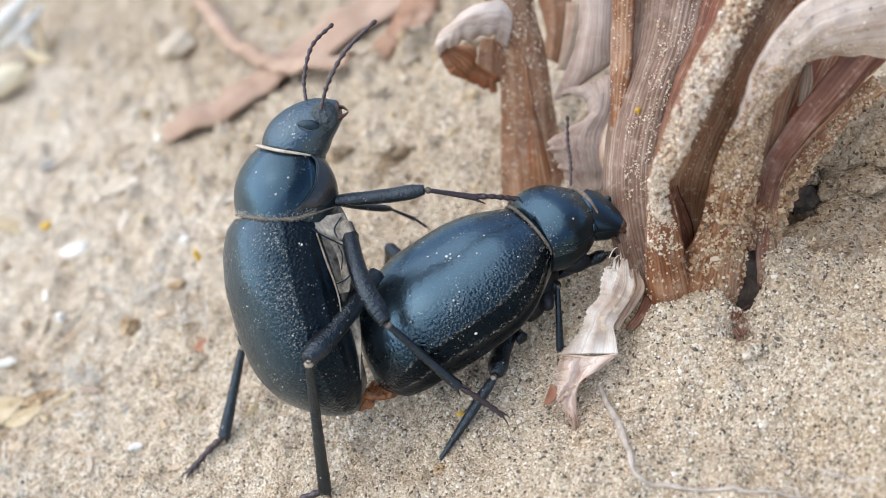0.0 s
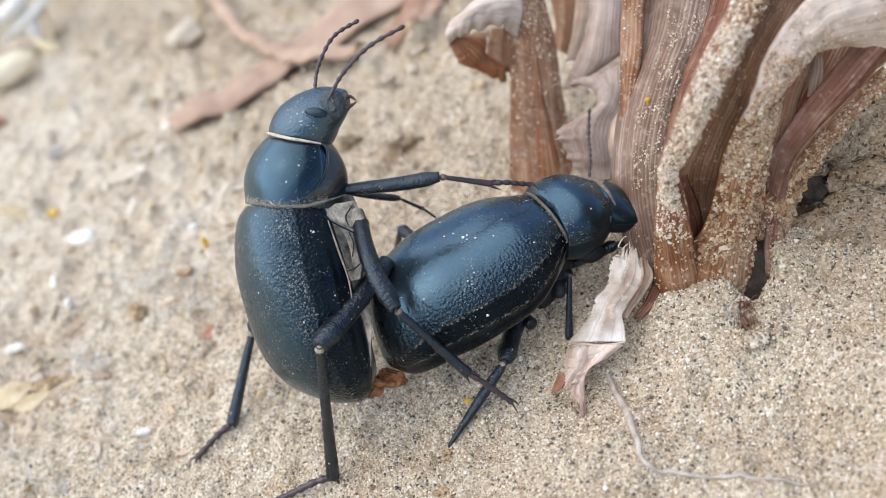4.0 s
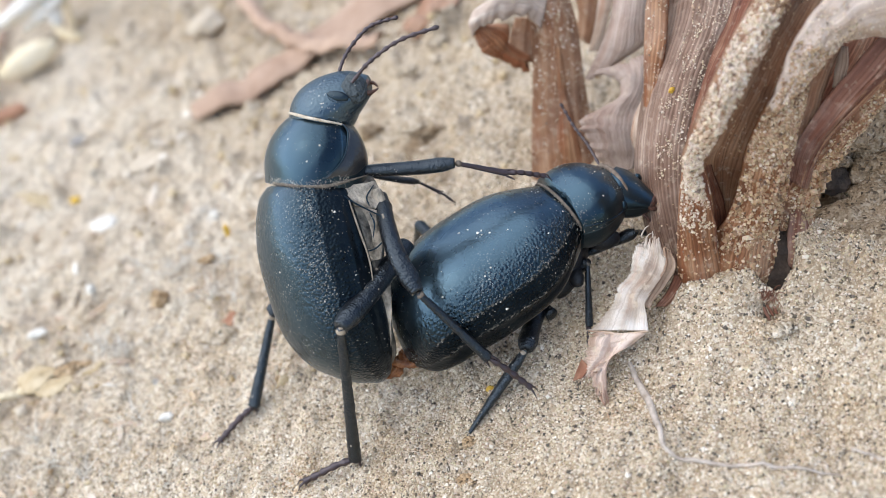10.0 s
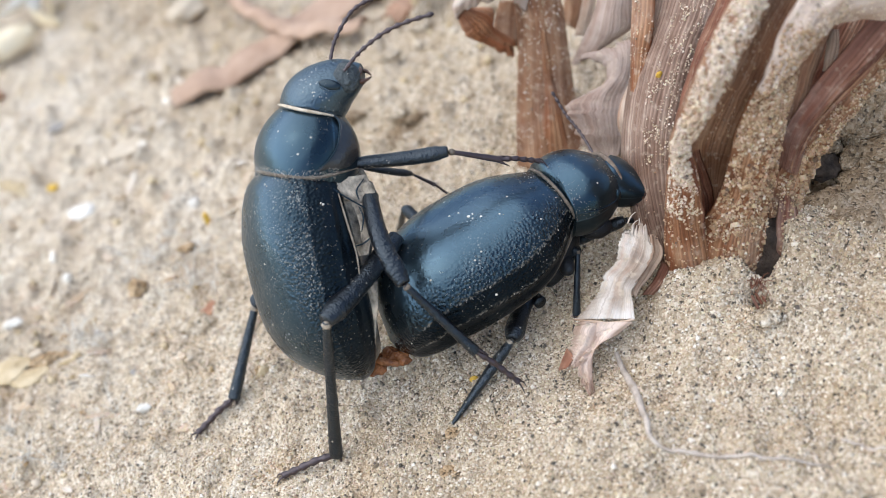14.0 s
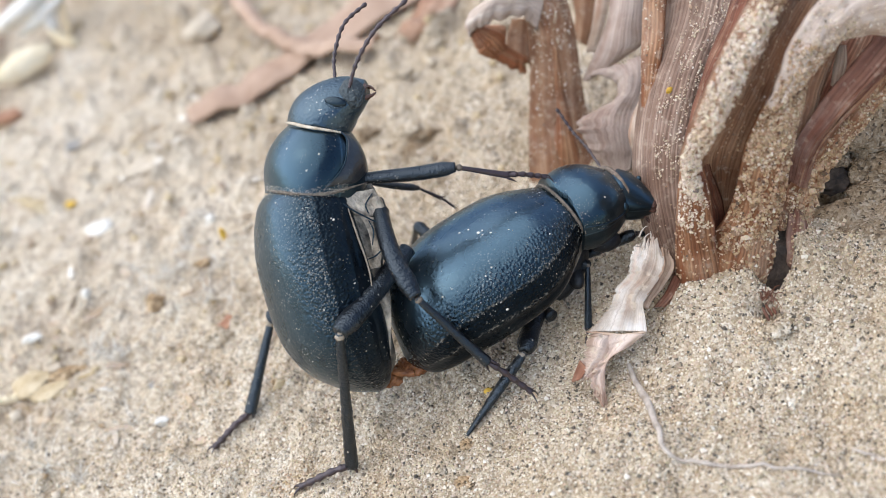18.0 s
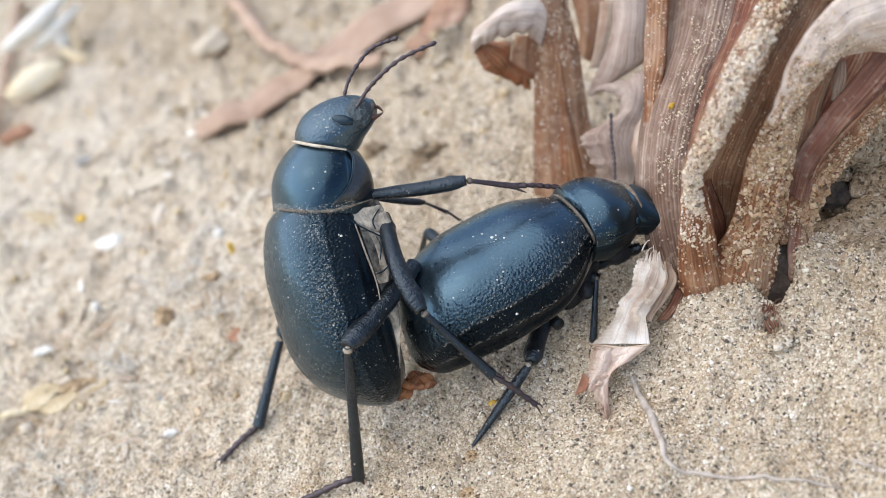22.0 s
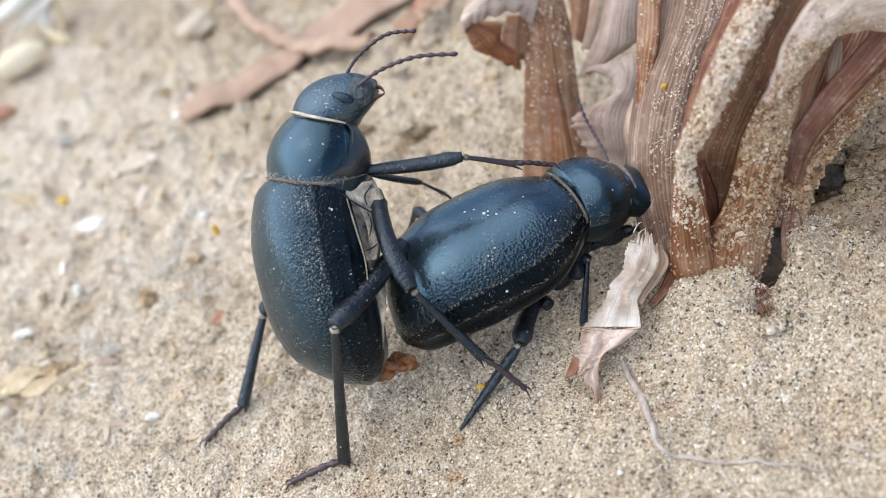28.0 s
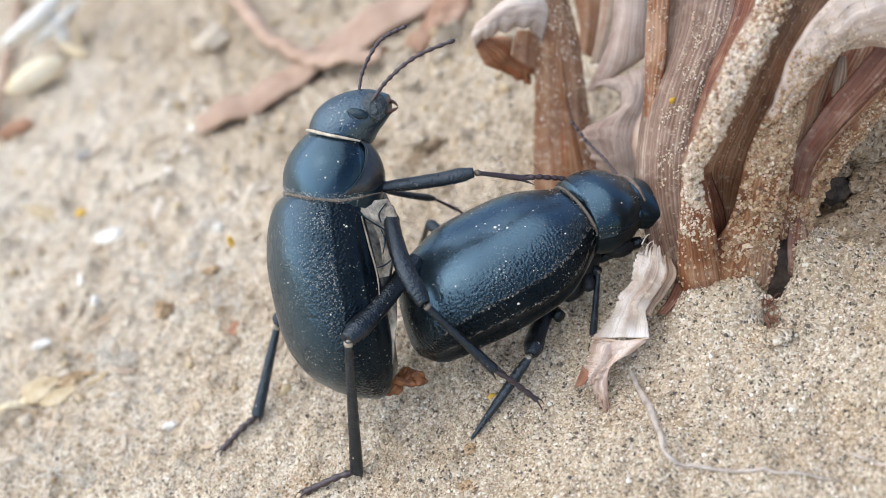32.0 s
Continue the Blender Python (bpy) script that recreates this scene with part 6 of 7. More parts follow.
# Bank lumps whose darker colour holds the shade under the sheath.
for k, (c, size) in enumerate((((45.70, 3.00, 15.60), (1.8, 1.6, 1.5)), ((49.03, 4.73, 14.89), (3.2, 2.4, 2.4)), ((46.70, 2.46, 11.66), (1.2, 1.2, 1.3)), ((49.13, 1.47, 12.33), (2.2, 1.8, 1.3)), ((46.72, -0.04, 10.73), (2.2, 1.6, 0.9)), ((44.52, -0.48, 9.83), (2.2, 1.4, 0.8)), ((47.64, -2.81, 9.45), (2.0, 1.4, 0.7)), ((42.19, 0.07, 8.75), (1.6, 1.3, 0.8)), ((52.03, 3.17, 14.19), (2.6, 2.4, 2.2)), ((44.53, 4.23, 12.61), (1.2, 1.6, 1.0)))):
    single("sand_clod", blob(c, size, 95 + k, 0.22, 36, 52), SOIL_SHADE, c, "lump of sand in the bank, darkened for shade", "clod")


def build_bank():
    """The foot of the bank under the leaning sheath, shade painted in its colour."""
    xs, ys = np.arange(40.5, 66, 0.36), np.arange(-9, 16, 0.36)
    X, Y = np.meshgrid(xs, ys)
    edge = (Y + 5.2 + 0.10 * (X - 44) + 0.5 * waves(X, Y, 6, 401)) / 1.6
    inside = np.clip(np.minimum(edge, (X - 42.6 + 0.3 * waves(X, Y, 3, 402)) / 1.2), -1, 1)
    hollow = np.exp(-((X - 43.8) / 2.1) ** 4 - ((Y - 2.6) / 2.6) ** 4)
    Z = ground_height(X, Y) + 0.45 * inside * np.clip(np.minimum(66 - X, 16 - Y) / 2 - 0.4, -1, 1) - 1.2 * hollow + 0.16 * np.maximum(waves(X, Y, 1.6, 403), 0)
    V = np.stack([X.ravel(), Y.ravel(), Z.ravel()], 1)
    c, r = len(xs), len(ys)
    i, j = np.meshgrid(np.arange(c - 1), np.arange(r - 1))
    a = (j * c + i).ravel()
    single("sand_bank", (V, np.stack([a, a + 1, a + c + 1, a + c], 1)), SOIL_SHADE, on_ground(50, 2), "sand at the foot of the bank, shade in its colour", "sand", kind="structure")


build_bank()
# Dark lump added to stand for the shade inside the bank's hollow.
single("hollow_shade_lump", blob((44.36, 3.07, 10.81), (1.5, 1.3, 1.3), 404, 0.3, 24, 32), HOLLOW_SHADE, (44.28, 2.79, 10.13), "dark lump added for the shade in a hollow of the bank", "debris")


def hairs(name, places, seed, label, mat, spread=1.7):
    """A tuft of fine white plant hairs."""
    rng = np.random.default_rng(seed)
    out = []
    for x, y in places:
        c = on_ground(x, y, 0.1)
        for _ in range(14):
            e = rng.normal(0, spread, 3)
            e[2] = abs(e[2]) * 0.8 + 0.2
            out.append(tube([c + rng.normal(0, 0.4, 3) * (1, 1, 0.1), c + e * 0.6 + (0, 0, 0.3), c + e], [0.05, 0.04, 0.03], 4, 5))
    c = on_ground(*places[0])
    return single(name, joined(*out), mat, c, label, "plant hairs")


hairs("seed_hairs", ((-33.71, 21.01), (-32.85, 19.71)), 81, "tuft of fine white seed hairs", WHITE)
hairs("seed_hairs", ((-19.30, 21.76), (-17.68, 27.52)), 82, "fine pale seed hairs on the sand", WHITE)
hairs("seed_hairs", ((-37.02, 5.04), (-27.92, 8.07)), 83, "fine pale hairs on the sand", WHITE)
hairs("seed_hairs", ((-27.51, 27.98), (-29.41, 32.98)), 84, "fine pale hairs on the sand", WHITE)
hairs("seed_hairs", ((34.29, -7.41), (34.61, -7.92)), 85, "dark fibres in a small sand hole", LEAF_RED, 0.45)


def litter():
    """Crumbs and plant bits too many to count on the far sand."""
    rng = np.random.default_rng(91)
    for name, mat, n, lo, hi, label in (("pale_crumbs", STONE, 500, 0.2, 0.7, "pale crumbs of sand and shell"), ("straw_crumbs", STRAW, 600, 0.2, 0.8, "straw-coloured plant crumbs"), ("dark_crumbs", CLOD, 150, 0.2, 0.5, "brown soil crumbs")):
        x, y = rng.uniform(-90, 60, n * 3), rng.uniform(-5, 150, n * 3)
        keep = (y - 0.55 * x > 14 + rng.normal(0, 8, n * 3)) & (waves(x, y, 12, 92) > rng.normal(0, 0.8, n * 3))
        x, y = x[keep][:n], y[keep][:n]
        s = rng.uniform(lo, hi, len(x)) * (0.7 + 0.6 * rng.uniform(size=len(x)))
        V, F = grains(np.stack([x, y, ground_height(x, y) + s * 0.2], 1), s, 93)
        tagged(new(name, mesh_of(name, V, F, mat, smooth=True)), label, "crumbs", kind="stuff")


litter()


def chaff():
    """Flat scraps of dry plant strewn over the far sand, too many to count."""
    rng = np.random.default_rng(191)
    out = []
    while len(out) < 170:
        x, y = rng.uniform(-66, 2), rng.uniform(-12, 70)
        if y - 0.55 * x < 12 + rng.normal(0, 7):
            continue
        a, ln, w = rng.uniform(0, 6.283), rng.lognormal(-0.05, 0.45), rng.uniform(0.12, 0.5)
        d, s = np.array((math.cos(a), math.sin(a), rng.normal(0.1, 0.15))), np.array((-math.sin(a), math.cos(a), rng.normal(0, 0.5)))
        c = on_ground(x, y, 0.15 + 0.2 * rng.uniform())
        L = [c - d * ln - s * w * 0.2, c - s * w + (0, 0, 0.1), c + d * ln - s * w * 0.2]
        R = [c - d * ln + s * w * 0.2, c + s * w, c + d * ln + s * w * 0.2]
        g = ribbon(L, R, [0.1, 0.2, 0.1], 6, 4, 0.1, 0.0, int(rng.integers(999)), 0.0, 0.03)
        out.append(g[:2])
    V, F = joined(*out)
    tagged(new("plant_chaff", mesh_of("plant_chaff", V, F, CHAFF)), "straw and white chaff of dry plants on the sand", "chaff", kind="stuff")


chaff()
hairs("seed_hairs", ((-23.58, 29.78), (-24.60, 28.37)), 181, "tuft of fine white seed hairs", WHITE)
hairs("seed_hairs", ((-29.89, 18.26), (-30.76, 19.99)), 182, "tuft of fine white seed hairs", WHITE)
hairs("seed_hairs", ((-33.52, 3.21), (-39.80, 9.92)), 183, "fine pale hairs on the sand", WHITE)
hairs("seed_hairs", ((-16.49, 19.84), (-23.00, 33.01)), 184, "fine pale hairs on the sand", WHITE)

rng_far = np.random.default_rng(301)
for k in range(24):
    x, y, w = rng_far.uniform(-2, 21), rng_far.uniform(27, 64), rng_far.uniform(0.5, 1.7)
    c = on_ground(x, y, -w * 0.12)
    single("sand_clod", blob(c, (w, w * rng_far.uniform(0.6, 0.9), w * 0.55), 310 + k, 0.4, 18, 26), (SOIL_SHADE, SAND, SAND)[k % 3], c, "crumbly lump of tan sandy soil", "clod", "clods on the sand behind the beetles")



# ---------- movement ----------
PIVOTS = {"female": np.array((12.69, 0.18, 11.33)), "male": np.array((-2.16, -2.88, 5.79)), "pronotum": np.array((-1.31, 4.00, 21.09)), "head": np.array((0.60, 5.37, 26.09))}


def turn(pivot, degrees):
    p = Vector(pivot) * MM
    return Matrix.Translation(p) @ Matrix.Rotation(radians(degrees), 4, Vector(VIEW_T)) @ Matrix.Translation(-p)


def sway(which, right, up, degrees, yaw=0.0, nod=0.0):
    """A small move across the view and turns about the pivot, as a world matrix."""
    step, p = Vector(VIEW_R * right + VIEW_U * up) * MM, Vector(PIVOTS[which]) * MM
    tilt = Matrix.Rotation(radians(yaw), 4, Vector(VIEW_U)) @ Matrix.Rotation(radians(nod), 4, Vector(VIEW_R))
    return Matrix.Translation(step) @ turn(PIVOTS[which], degrees) @ Matrix.Translation(p) @ tilt @ Matrix.Translation(-p)


def sway_f(right, up, degrees, yaw=0.0, nod=0.0):
    return sway("female", right, up, degrees, yaw, nod)


def sway_m(right, up, degrees, yaw=0.0, nod=0.0):
    return sway("male", right, up, degrees, yaw, nod)


def sway_p(right, up, degrees, yaw=0.0, nod=0.0):
    return sway("pronotum", right, up, degrees, yaw, nod)


def sway_h(right, up, degrees, yaw=0.0, nod=0.0):
    return sway("head", right, up, degrees, yaw, nod)


def at_time(rows, t):
    """The world matrix of a list of rows at one time, between two rows if need be."""
    for (a, m), (b, n) in zip(rows, rows[1:]):
        if a <= t <= b:
            return m.lerp(n, (t - a) / (b - a))
    return rows[-1][1]


def in_thing(ob, body, world):
    """A part's pose in its thing's space, from world moves of body and part."""
    b = Matrix.Translation(ob["rest"])
    return b.inverted() @ body.inverted() @ world @ b


def stand(body_rows, hip, toe, toe_rows=None):
    """World moves of a leg whose hip follows the body and whose toe stays where it stands."""
    hip, toe = Vector(hip) * MM, Vector(toe) * MM
    out = []
    for t, m in body_rows:
        h, f = m @ hip, (at_time(toe_rows, t) @ toe if toe_rows else toe)
        q = (hip - toe).rotation_difference(h - f).to_matrix().to_4x4()
        shift = ((h - f).length - (hip - toe).length) * 0.5 * (h - f).normalized()
        out.append((t, Matrix.Translation(f + shift) @ q @ Matrix.Translation(-toe)))
    return out


def motions():
    m, m_pron, m_head, m_near, m_far, m_legs = male
    f, f_pron, f_head, f_near, f_far, f_legs = female
    m["rest"], f["rest"] = m.location.copy(), f.location.copy()
    female_rows = [
        (0, sway_f(-0.41, -0.38, 2.5, -0.4, 0.3)),
        (0.5, sway_f(-0.40, -0.49, 3.0, -0.4, 0.3)),
        (1, sway_f(-0.37, -0.54, 3.6, -0.3, 0.3)),
        (1.5, sway_f(-0.44, -0.47, 3.2, -0.5, 0.4)),
        (2, sway_f(-0.39, -0.48, 3.0, -0.4, 0.3)),
        (2.5, sway_f(-0.07, 0.30, -1.5, 0.0, -0.0)),
        (4.5, sway_f(-0.10, -0.04, -0.1, -0.1, 0.1)),
        (5, sway_f(-0.75, -0.40, 4.0, -0.7, 0.4)),
        (5.5, sway_f(-0.70, -0.46, 4.1, -0.7, 0.4)),
        (6, sway_f(-0.69, -0.48, 3.9, -0.7, 0.4)),
        (6.5, sway_f(0.11, 0.28, -1.8, 0.3, -0.2)),
        (7, sway_f(0.15, 0.48, -2.9, 0.4, -0.4)),
        (7.5, sway_f(-0.24, -0.18, 1.0, -0.3, 0.2)),
        (8, sway_f(-0.44, -0.40, 3.2, -0.5, 0.2)),
        (8.5, sway_f(-0.46, -0.39, 2.8, -0.4, 0.2)),
        (9, sway_f(0.00, -0.00, 0.0, -0.0, 0.0)),
        (9.5, sway_f(-0.19, -0.29, 1.5, -0.1, 0.1)),
        (10, sway_f(-0.54, -0.46, 3.4, -0.5, 0.4)),
        (10.5, sway_f(-0.48, -0.49, 3.2, -0.6, 0.4)),
        (11, sway_f(0.13, 0.16, -1.0, 0.2, -0.1)),
        (11.5, sway_f(0.01, -0.10, 0.8, 0.1, -0.0)),
        (12, sway_f(-0.38, -0.39, 3.1, -0.4, 0.3)),
        (12.5, sway_f(-0.32, -0.45, 3.0, -0.4, 0.3)),
        (13, sway_f(-0.32, -0.44, 2.8, -0.3, 0.3)),
        (13.5, sway_f(-0.06, -0.24, 1.1, 0.1, 0.0)),
        (14, sway_f(-0.03, -0.26, 1.5, 0.2, -0.1)),
        (14.5, sway_f(-0.08, -0.28, 1.6, 0.2, -0.1)),
        (16.5, sway_f(-0.12, -0.33, 1.9, 0.0, 0.0)),
        (17, sway_f(-0.19, -0.40, 2.0, 0.0, 0.0)),
        (17.5, sway_f(-0.26, -0.45, 2.4, -0.2, 0.1)),
        (18, sway_f(-0.29, -0.43, 2.6, -0.2, 0.2)),
        (18.5, sway_f(-0.30, -0.47, 3.0, -0.3, 0.2)),
        (19, sway_f(-0.30, -0.49, 2.7, -0.3, 0.2)),
        (19.5, sway_f(-0.26, -0.47, 2.7, -0.2, 0.2)),
        (20, sway_f(-0.28, -0.47, 2.5, -0.2, 0.3)),
        (20.5, sway_f(-0.24, -0.42, 2.7, -0.3, 0.3)),
        (21, sway_f(-0.23, -0.44, 2.8, -0.3, 0.3)),
        (21.5, sway_f(-0.22, -0.45, 3.0, -0.3, 0.3)),
        (22, sway_f(0.27, 0.27, -0.8, 0.6, -0.5)),
        (22.5, sway_f(0.18, -0.00, 1.2, 0.4, -0.3)),
        (23, sway_f(-0.23, -0.29, 3.5, -0.2, -0.1)),
        (23.5, sway_f(0.32, 0.20, 0.4, 0.6, -0.6)),
        (24, sway_f(0.48, 0.37, -1.8, 0.8, -0.9)),
        (24.5, sway_f(0.06, 0.10, 1.4, 0.2, -0.3)),
        (25, sway_f(-0.02, -0.03, 2.2, 0.1, -0.2)),
        (25.5, sway_f(0.21, 0.14, 1.0, 0.5, -0.5)),
        (27.5, sway_f(0.03, 0.26, 0.4, 0.4, -0.5)),
        (28, sway_f(0.37, 0.62, -2.3, 1.0, -0.9)),
        (28.5, sway_f(0.47, 0.83, -4.6, 1.0, -1.0)),
        (29, sway_f(0.45, 0.57, -2.9, 1.0, -0.9)),
        (29.5, sway_f(0.40, 0.42, -1.3, 0.8, -0.8)),
        (30, sway_f(0.43, 0.40, -1.9, 0.8, -0.8)),
        (30.5, sway_f(0.46, 0.47, -2.0, 0.9, -0.8)),
        (31, sway_f(0.44, 0.50, -2.0, 0.7, -0.7)),
        (31.5, sway_f(0.43, 0.52, -1.6, 0.7, -0.6)),
        (32, sway_f(0.47, 0.52, -1.7, 0.7, -0.7)),
    ]
    male_rows = [
        (0, sway_m(0.02, -0.08, 1.7)),
        (0.5, sway_m(-0.02, -0.10, 1.7)),
        (1, sway_m(0.08, -0.10, 1.4)),
        (1.5, sway_m(-0.08, 0.04, 1.4)),
        (2, sway_m(0.02, -0.15, 1.4)),
        (2.5, sway_m(-0.12, -0.14, 1.8)),
        (4.5, sway_m(0.13, -0.20, 1.8, 0.1, 0.1)),
        (5, sway_m(-0.12, 0.19, 2.4, -0.1, 0.0)),
        (5.5, sway_m(-0.09, 0.11, 2.4, -0.1, -0.0)),
        (6, sway_m(-0.13, 0.06, 2.1, -0.0, -0.0)),
        (6.5, sway_m(-0.02, -0.06, -0.0, 0.1, 0.0)),
        (7, sway_m(0.01, -0.22, -0.2, 0.0, -0.0)),
        (7.5, sway_m(-0.06, 0.09, 0.9, 0.0, 0.0)),
        (8, sway_m(-0.07, 0.40, 1.9, -0.2, -0.1)),
        (8.5, sway_m(-0.08, 0.34, 1.8, -0.1, -0.0)),
        (9, sway_m(-0.00, -0.00, -0.0, 0.0, 0.0)),
        (9.5, sway_m(-0.05, -0.02, 0.3, -0.0, 0.0)),
        (10, sway_m(-0.12, 0.35, 2.1, -0.1, -0.0)),
        (10.5, sway_m(-0.13, 0.29, 2.2, -0.1, -0.1)),
        (11, sway_m(0.03, -0.08, -0.5, 0.0, 0.1)),
        (11.5, sway_m(-0.08, -0.13, -0.7, 0.0, 0.0)),
        (12, sway_m(-0.05, 0.42, 2.4, -0.1, -0.1)),
        (12.5, sway_m(0.08, 0.24, 2.5, -0.1, -0.0)),
        (13, sway_m(0.09, 0.26, 2.5, -0.1, -0.1)),
        (13.5, sway_m(0.02, -0.07, 0.2, 0.0, 0.0)),
        (14, sway_m(0.05, -0.22, -0.2, 0.1, 0.0)),
        (14.5, sway_m(0.10, -0.29, 0.0, 0.0, 0.0)),
        (16.5, sway_m(0.09, -0.48, 0.6, -0.1, -0.1)),
        (17, sway_m(0.06, -0.28, 1.5, -0.1, -0.1)),
        (17.5, sway_m(0.10, -0.24, 1.9, -0.0, -0.0)),
        (18, sway_m(0.09, -0.26, 2.1, -0.0, -0.1)),
        (18.5, sway_m(0.06, -0.30, 1.6, 0.0, 0.1)),
        (19, sway_m(0.15, -0.28, 2.2, 0.0, 0.0)),
        (19.5, sway_m(0.03, -0.38, 1.4, -0.1, -0.2)),
        (20, sway_m(0.04, -0.42, 0.9, -0.1, -0.1)),
        (20.5, sway_m(0.07, -0.39, 1.2, -0.0, -0.0)),
        (21, sway_m(0.14, -0.43, 1.3, -0.0, -0.1)),
        (21.5, sway_m(0.19, -0.37, 1.4, -0.0, -0.1)),
        (22, sway_m(0.46, -0.39, 3.2, -0.1, -0.1)),
        (22.5, sway_m(0.20, -0.35, 1.1, -0.1, -0.1)),
        (23, sway_m(0.09, 0.12, 2.8, -0.3, -0.3)),
        (23.5, sway_m(0.26, -0.46, 1.7, -0.2, -0.1)),
        (24, sway_m(0.38, -0.47, 3.2, -0.2, -0.2)),
        (24.5, sway_m(0.11, -0.32, 1.8, -0.3, -0.3)),
        (25, sway_m(0.23, 0.33, 3.6, -0.5, -0.5)),
        (25.5, sway_m(0.21, 0.06, 1.8, -0.4, -0.4)),
        (27.5, sway_m(-0.03, 0.75, 3.7)),
        (28, sway_m(0.03, 0.02, 0.0)),
        (28.5, sway_m(0.08, -0.29, 1.0)),
        (29, sway_m(0.04, -0.24, -0.0)),
        (29.5, sway_m(-0.22, -0.17, -0.9)),
        (30, sway_m(-0.17, -0.24, -0.8)),
        (30.5, sway_m(-0.09, -0.23, -0.8)),
        (31, sway_m(-0.21, -0.24, -1.4)),
        (31.5, sway_m(-0.23, -0.28, -1.3)),
        (32, sway_m(-0.27, -0.33, -1.7)),
    ]
    pronotum_rows = [
        (0, sway_p(-0.33, -0.11, 1.5)),
        (0.5, sway_p(-0.39, -0.17, 1.5)),
        (1, sway_p(-0.22, -0.20, 1.5)),
        (1.5, sway_p(-0.41, -0.01, 1.5)),
        (2, sway_p(-0.32, -0.20, 1.5)),
        (2.5, sway_p(-0.54, -0.21, 1.5)),
        (4.5, sway_p(-0.46, -0.28, 1.3)),
        (5, sway_p(-0.92, 0.13, 1.2)),
        (5.5, sway_p(-0.85, -0.01, 1.9)),
        (6, sway_p(-0.80, -0.00, 1.4)),
        (6.5, sway_p(0.05, -0.05, -0.8)),
        (7, sway_p(-0.13, -0.16, -1.3)),
        (7.5, sway_p(-0.57, 0.15, -1.5)),
        (8, sway_p(-0.77, 0.42, -0.5)),
        (8.5, sway_p(-0.70, 0.28, -0.6)),
        (9, sway_p(-0.00, 0.00, 0.0)),
        (9.5, sway_p(-0.19, -0.11, -0.0)),
        (10, sway_p(-0.84, 0.30, 0.5)),
        (10.5, sway_p(-0.87, 0.26, 0.8)),
        (11, sway_p(0.26, -0.12, 0.6)),
        (11.5, sway_p(0.21, -0.17, 0.8)),
        (12, sway_p(-0.90, 0.39, 0.2)),
        (12.5, sway_p(-0.75, 0.18, 0.7)),
        (13, sway_p(-0.69, 0.17, 0.8)),
        (13.5, sway_p(0.02, -0.20, 0.8)),
        (14, sway_p(0.17, -0.33, 1.1)),
        (14.5, sway_p(0.17, -0.38, 1.1)),
        (16.5, sway_p(-0.03, -0.62, 1.6)),
        (17, sway_p(-0.34, -0.50, 2.3)),
        (17.5, sway_p(-0.43, -0.45, 2.3)),
        (18, sway_p(-0.49, -0.41, 2.0)),
        (18.5, sway_p(-0.42, -0.43, 1.8)),
        (19, sway_p(-0.44, -0.52, 1.8)),
        (19.5, sway_p(-0.38, -0.55, 1.8)),
        (20, sway_p(-0.22, -0.59, 1.5)),
        (20.5, sway_p(-0.24, -0.52, 1.3)),
        (21, sway_p(-0.23, -0.50, 1.3)),
        (21.5, sway_p(-0.13, -0.55, 1.6)),
        (22, sway_p(-0.46, -0.61, 3.4)),
        (22.5, sway_p(-0.06, -0.50, 1.4)),
        (23, sway_p(-0.73, -0.13, 3.0)),
        (23.5, sway_p(-0.23, -0.59, 2.0)),
        (24, sway_p(-0.54, -0.70, 3.6)),
        (24.5, sway_p(-0.39, -0.52, 2.0)),
        (25, sway_p(-0.67, 0.05, 3.1)),
        (25.5, sway_p(-0.27, -0.13, 1.4)),
        (27.5, sway_p(-0.79, 0.21, 3.5)),
        (28, sway_p(0.32, -0.13, 0.7)),
        (28.5, sway_p(0.03, -0.49, 1.6)),
        (29, sway_p(0.53, -0.41, 1.6)),
        (29.5, sway_p(0.40, -0.33, -0.4)),
        (30, sway_p(0.28, -0.35, 0.6)),
        (30.5, sway_p(0.47, -0.31, 0.8)),
        (31, sway_p(0.40, -0.33, 1.1)),
        (31.5, sway_p(0.54, -0.41, 0.8)),
        (32, sway_p(0.43, -0.41, 0.6)),
    ]
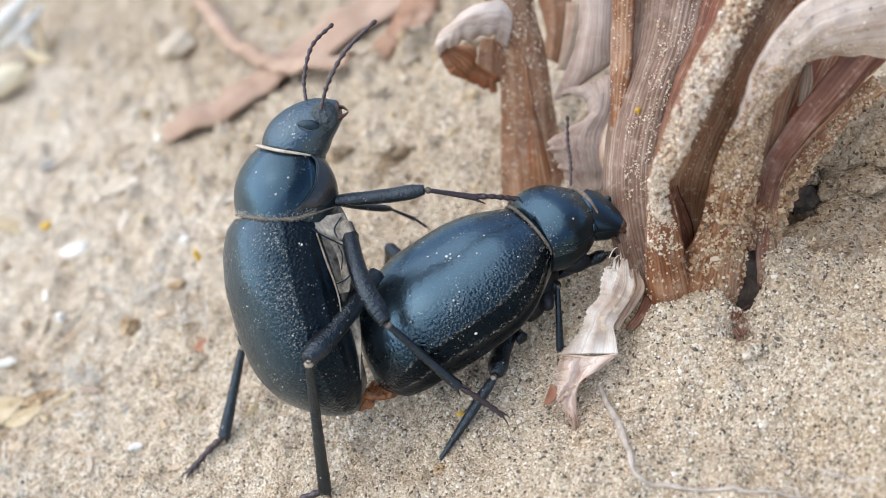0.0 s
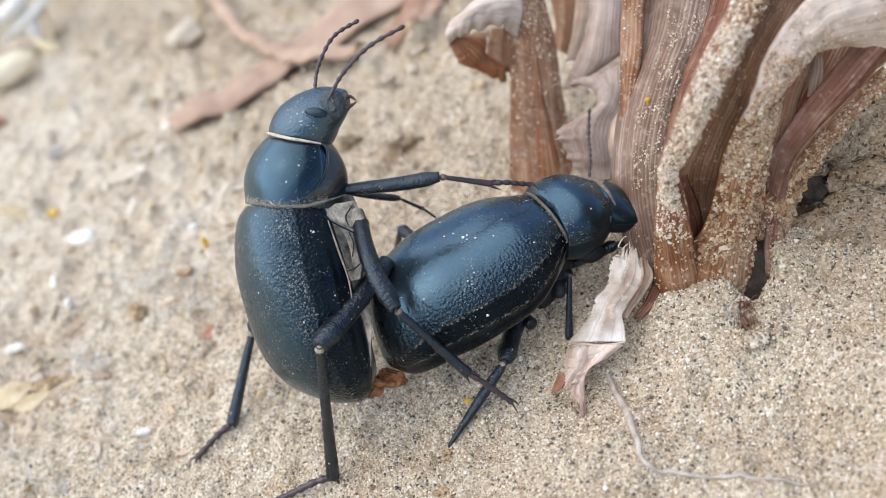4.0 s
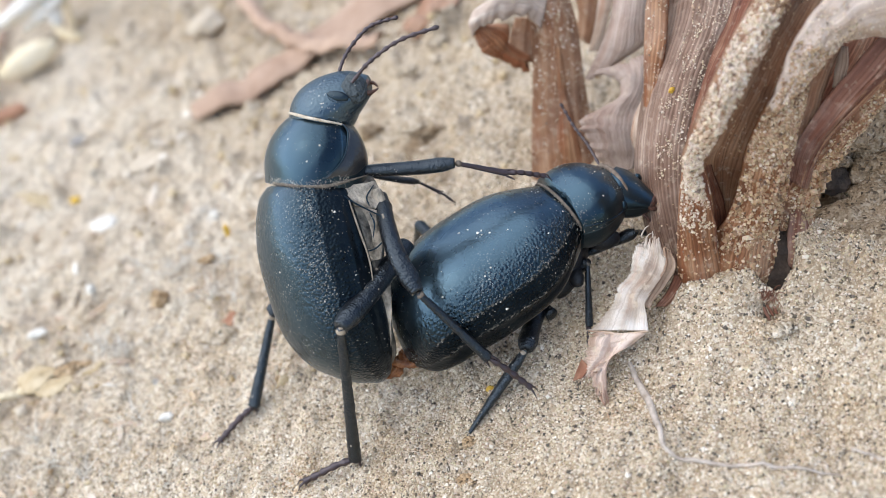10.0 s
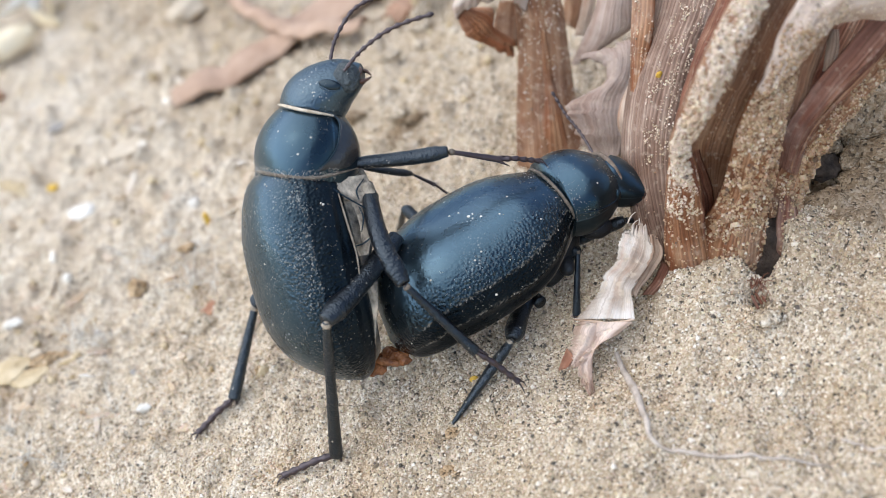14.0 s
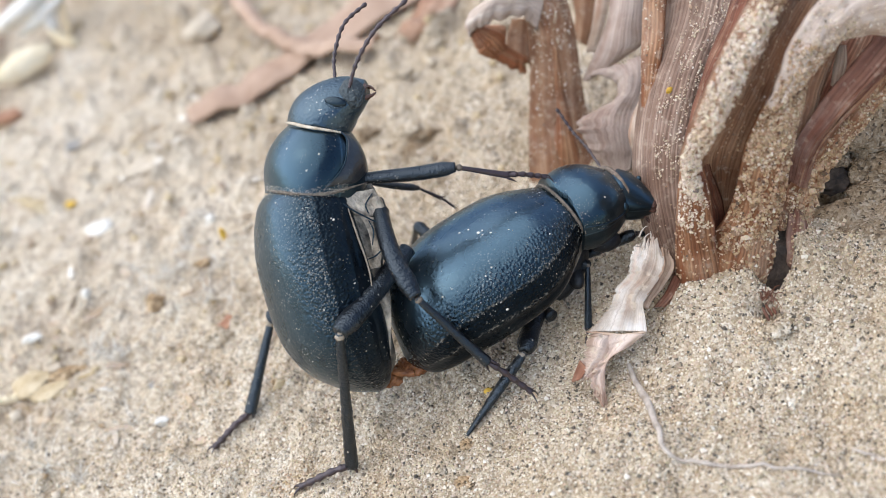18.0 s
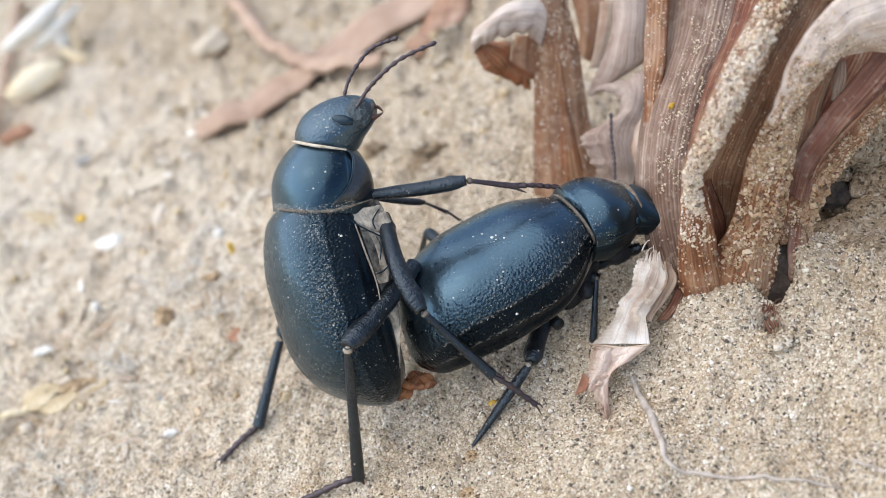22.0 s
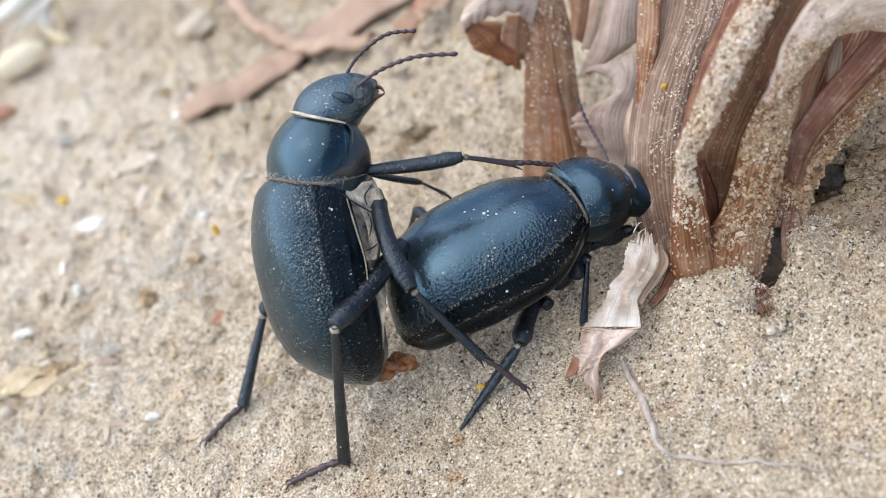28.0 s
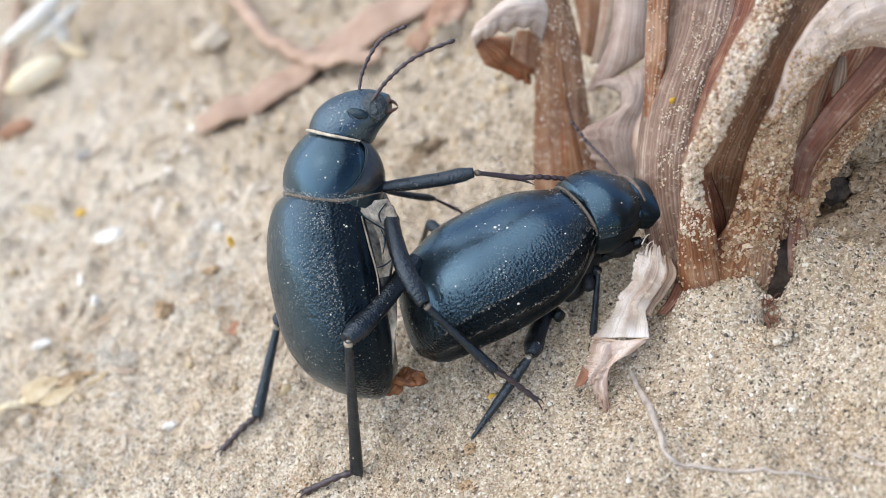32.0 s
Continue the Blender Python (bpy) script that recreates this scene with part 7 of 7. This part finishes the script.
    head_rows = [
        (0, sway_h(-0.12, -0.09, 4.9)),
        (0.5, sway_h(-0.18, -0.16, 4.9)),
        (1, sway_h(-0.01, -0.19, 5.0)),
        (1.5, sway_h(-0.20, 0.02, 5.0)),
        (2, sway_h(-0.12, -0.19, 5.1)),
        (2.5, sway_h(-0.34, -0.22, 5.4)),
        (4.5, sway_h(-0.62, -0.17, 2.1)),
        (5, sway_h(-1.05, 0.18, 1.7)),
        (5.5, sway_h(-0.99, 0.16, -0.4)),
        (6, sway_h(-1.02, 0.17, 1.1)),
        (6.5, sway_h(0.10, 0.17, -2.5)),
        (7, sway_h(0.12, -0.10, -0.6)),
        (7.5, sway_h(-0.42, 0.04, 1.1)),
        (8, sway_h(-0.76, 0.37, -2.0)),
        (8.5, sway_h(-0.80, 0.25, 0.6)),
        (9, sway_h(-0.00, 0.00, -0.0)),
        (9.5, sway_h(-0.16, -0.11, 0.7)),
        (10, sway_h(-1.01, 0.23, -0.9)),
        (10.5, sway_h(-1.10, 0.38, 1.2)),
        (11, sway_h(0.29, 0.06, -4.5)),
        (11.5, sway_h(0.19, -0.01, -1.1)),
        (12, sway_h(-1.03, 0.39, 0.8)),
        (12.5, sway_h(-0.97, 0.20, -0.3)),
        (13, sway_h(-1.01, 0.25, 0.8)),
        (13.5, sway_h(-0.05, -0.26, -1.9)),
        (14, sway_h(0.01, -0.21, -0.8)),
        (14.5, sway_h(0.02, -0.24, -1.4)),
        (16.5, sway_h(-0.21, -0.42, -0.4)),
        (17, sway_h(-0.55, -0.23, -3.0)),
        (17.5, sway_h(-0.70, -0.32, 0.7)),
        (18, sway_h(-0.78, -0.28, 1.2)),
        (18.5, sway_h(-0.62, -0.28, 0.6)),
        (19, sway_h(-0.77, -0.36, 1.3)),
        (19.5, sway_h(-0.52, -0.42, -2.1)),
        (20, sway_h(-0.39, -0.44, 0.9)),
        (20.5, sway_h(-0.43, -0.32, 1.3)),
        (21, sway_h(-0.35, -0.36, 0.9)),
        (21.5, sway_h(-0.38, -0.47, 0.6)),
        (22, sway_h(-0.83, -0.38, -1.6)),
        (22.5, sway_h(-0.38, -0.61, 0.0)),
        (23, sway_h(-1.18, -0.18, -2.7)),
        (23.5, sway_h(-0.47, -0.62, -1.8)),
        (24, sway_h(-1.10, -0.77, -0.4)),
        (24.5, sway_h(-0.70, -0.51, -0.3)),
        (25, sway_h(-1.05, 0.06, -3.0)),
        (25.5, sway_h(-0.53, -0.19, -0.4)),
        (27.5, sway_h(-1.19, 0.18, 0.6)),
        (28, sway_h(0.12, -0.32, -5.8)),
        (28.5, sway_h(-0.27, -0.43, -1.6)),
        (29, sway_h(0.29, -0.45, -3.3)),
        (29.5, sway_h(0.20, -0.51, -6.0)),
        (30, sway_h(0.21, -0.40, -3.0)),
        (30.5, sway_h(0.37, -0.23, -5.7)),
        (31, sway_h(0.46, -0.33, -3.0)),
        (31.5, sway_h(0.44, -0.46, -3.0)),
        (32, sway_h(0.33, -0.46, -3.0)),
    ]
    walk(f, [(t, w @ Matrix.Translation(f["rest"])) for t, w in female_rows])
    walk(m, [(t, w @ Matrix.Translation(m["rest"])) for t, w in male_rows])
    for ob, rows in ((m_pron, pronotum_rows), (m_head, head_rows)):
        walk(ob, [(t, in_thing(m, at_time(male_rows, t), w)) for t, w in rows])
    for ob, hip, toe, body, ground_rows in (
            (m_legs[0], (3.19, 3.77, 21.13), (18.76, 3.98, 17.16), pronotum_rows, female_rows),
            (m_legs[1], (3.34, 7.00, 18.43), (10.08, 9.08, 12.17), pronotum_rows, pronotum_rows),
            (m_legs[2], (3.75, 1.49, 18.69), (12.84, -9.47, 4.50), male_rows, None),
            (m_legs[3], (4.01, -0.89, 14.84), (-9.22, -8.46, -2.27), male_rows, None),
            (m_legs[4], (-8.10, 7.42, 6.79), (-17.87, 0.16, -3.49), male_rows, None)):
        walk(ob, [(t, in_thing(m, at_time(male_rows, t), w)) for t, w in stand(body, hip, toe, ground_rows)])
    for ob, hip, toe in (
            (f_legs[0], (15.51, -1.13, 6.74), (6.37, -9.28, 0.42)),
            (f_legs[1], (18.94, 1.25, 7.02), (18.74, -4.73, 3.95)),
            (f_legs[2], (21.78, 2.53, 8.65), (29.50, 3.07, 7.72)),
            (f_legs[3], (7.58, 10.13, 8.64), (4.25, 16.52, 2.31))):
        walk(ob, [(t, in_thing(f, at_time(female_rows, t), w)) for t, w in stand(female_rows, hip, toe)])
    for ob, root, base, rows in (
            (m_near, (3.79, 6.65, 28.38), m, [(0, 23), (1, 14), (2, 8), (2.5, 16), (4.5, 10), (5, 10), (6, 1), (7, 0), (8, 2), (9, 0), (10, 4), (11, -6), (12, 12), (13, 13), (14, 4), (14.5, 12), (16.5, 25), (17, 22), (18, 26), (19, 19), (20, 30), (21, 27), (22, 11), (23, 11), (24, 1), (25, 5), (25.5, 4), (27.5, 8), (28, -6), (29, -2), (30, 5), (31, 13), (31.5, 52), (32, 10)]),
            (m_far, (2.58, 9.85, 27.77), m, [(0, 24), (1, 14), (2, 19), (2.5, 23), (4.5, 9), (6, 2), (7, -1), (8, 3), (9, 0), (10, 3), (11, -6), (12, 12), (13, 26), (14, 12), (16.5, 30), (17, 28), (18, 25), (19, 18), (20, 27), (21, 22), (22, 8), (23, 3), (24, 1), (25, 3), (28, -3), (29, 3), (30, 5), (31, 12), (31.5, 32), (32, 16)]),
            (f_far, (24.70, 8.65, 13.24), f, [(0, -39), (1, -15), (2, -10), (2.5, -20), (4.5, -39), (5, -39), (6, -8), (7, -8), (8, -5), (9, 0), (10, -10), (11, -7), (12, -6), (13, -1), (14, -7), (16.5, -8), (18, -5), (20, -6), (21, -12), (22, -36), (23, -36), (24, -39), (25, -20), (25.5, -14), (28, -12), (29, -4), (30, -1), (31, -4), (32, 2)])):
        b = Matrix.Translation(base["rest"])
        walk(ob, [(t, b.inverted() @ turn(root, a) @ b) for t, a in rows])


motions()
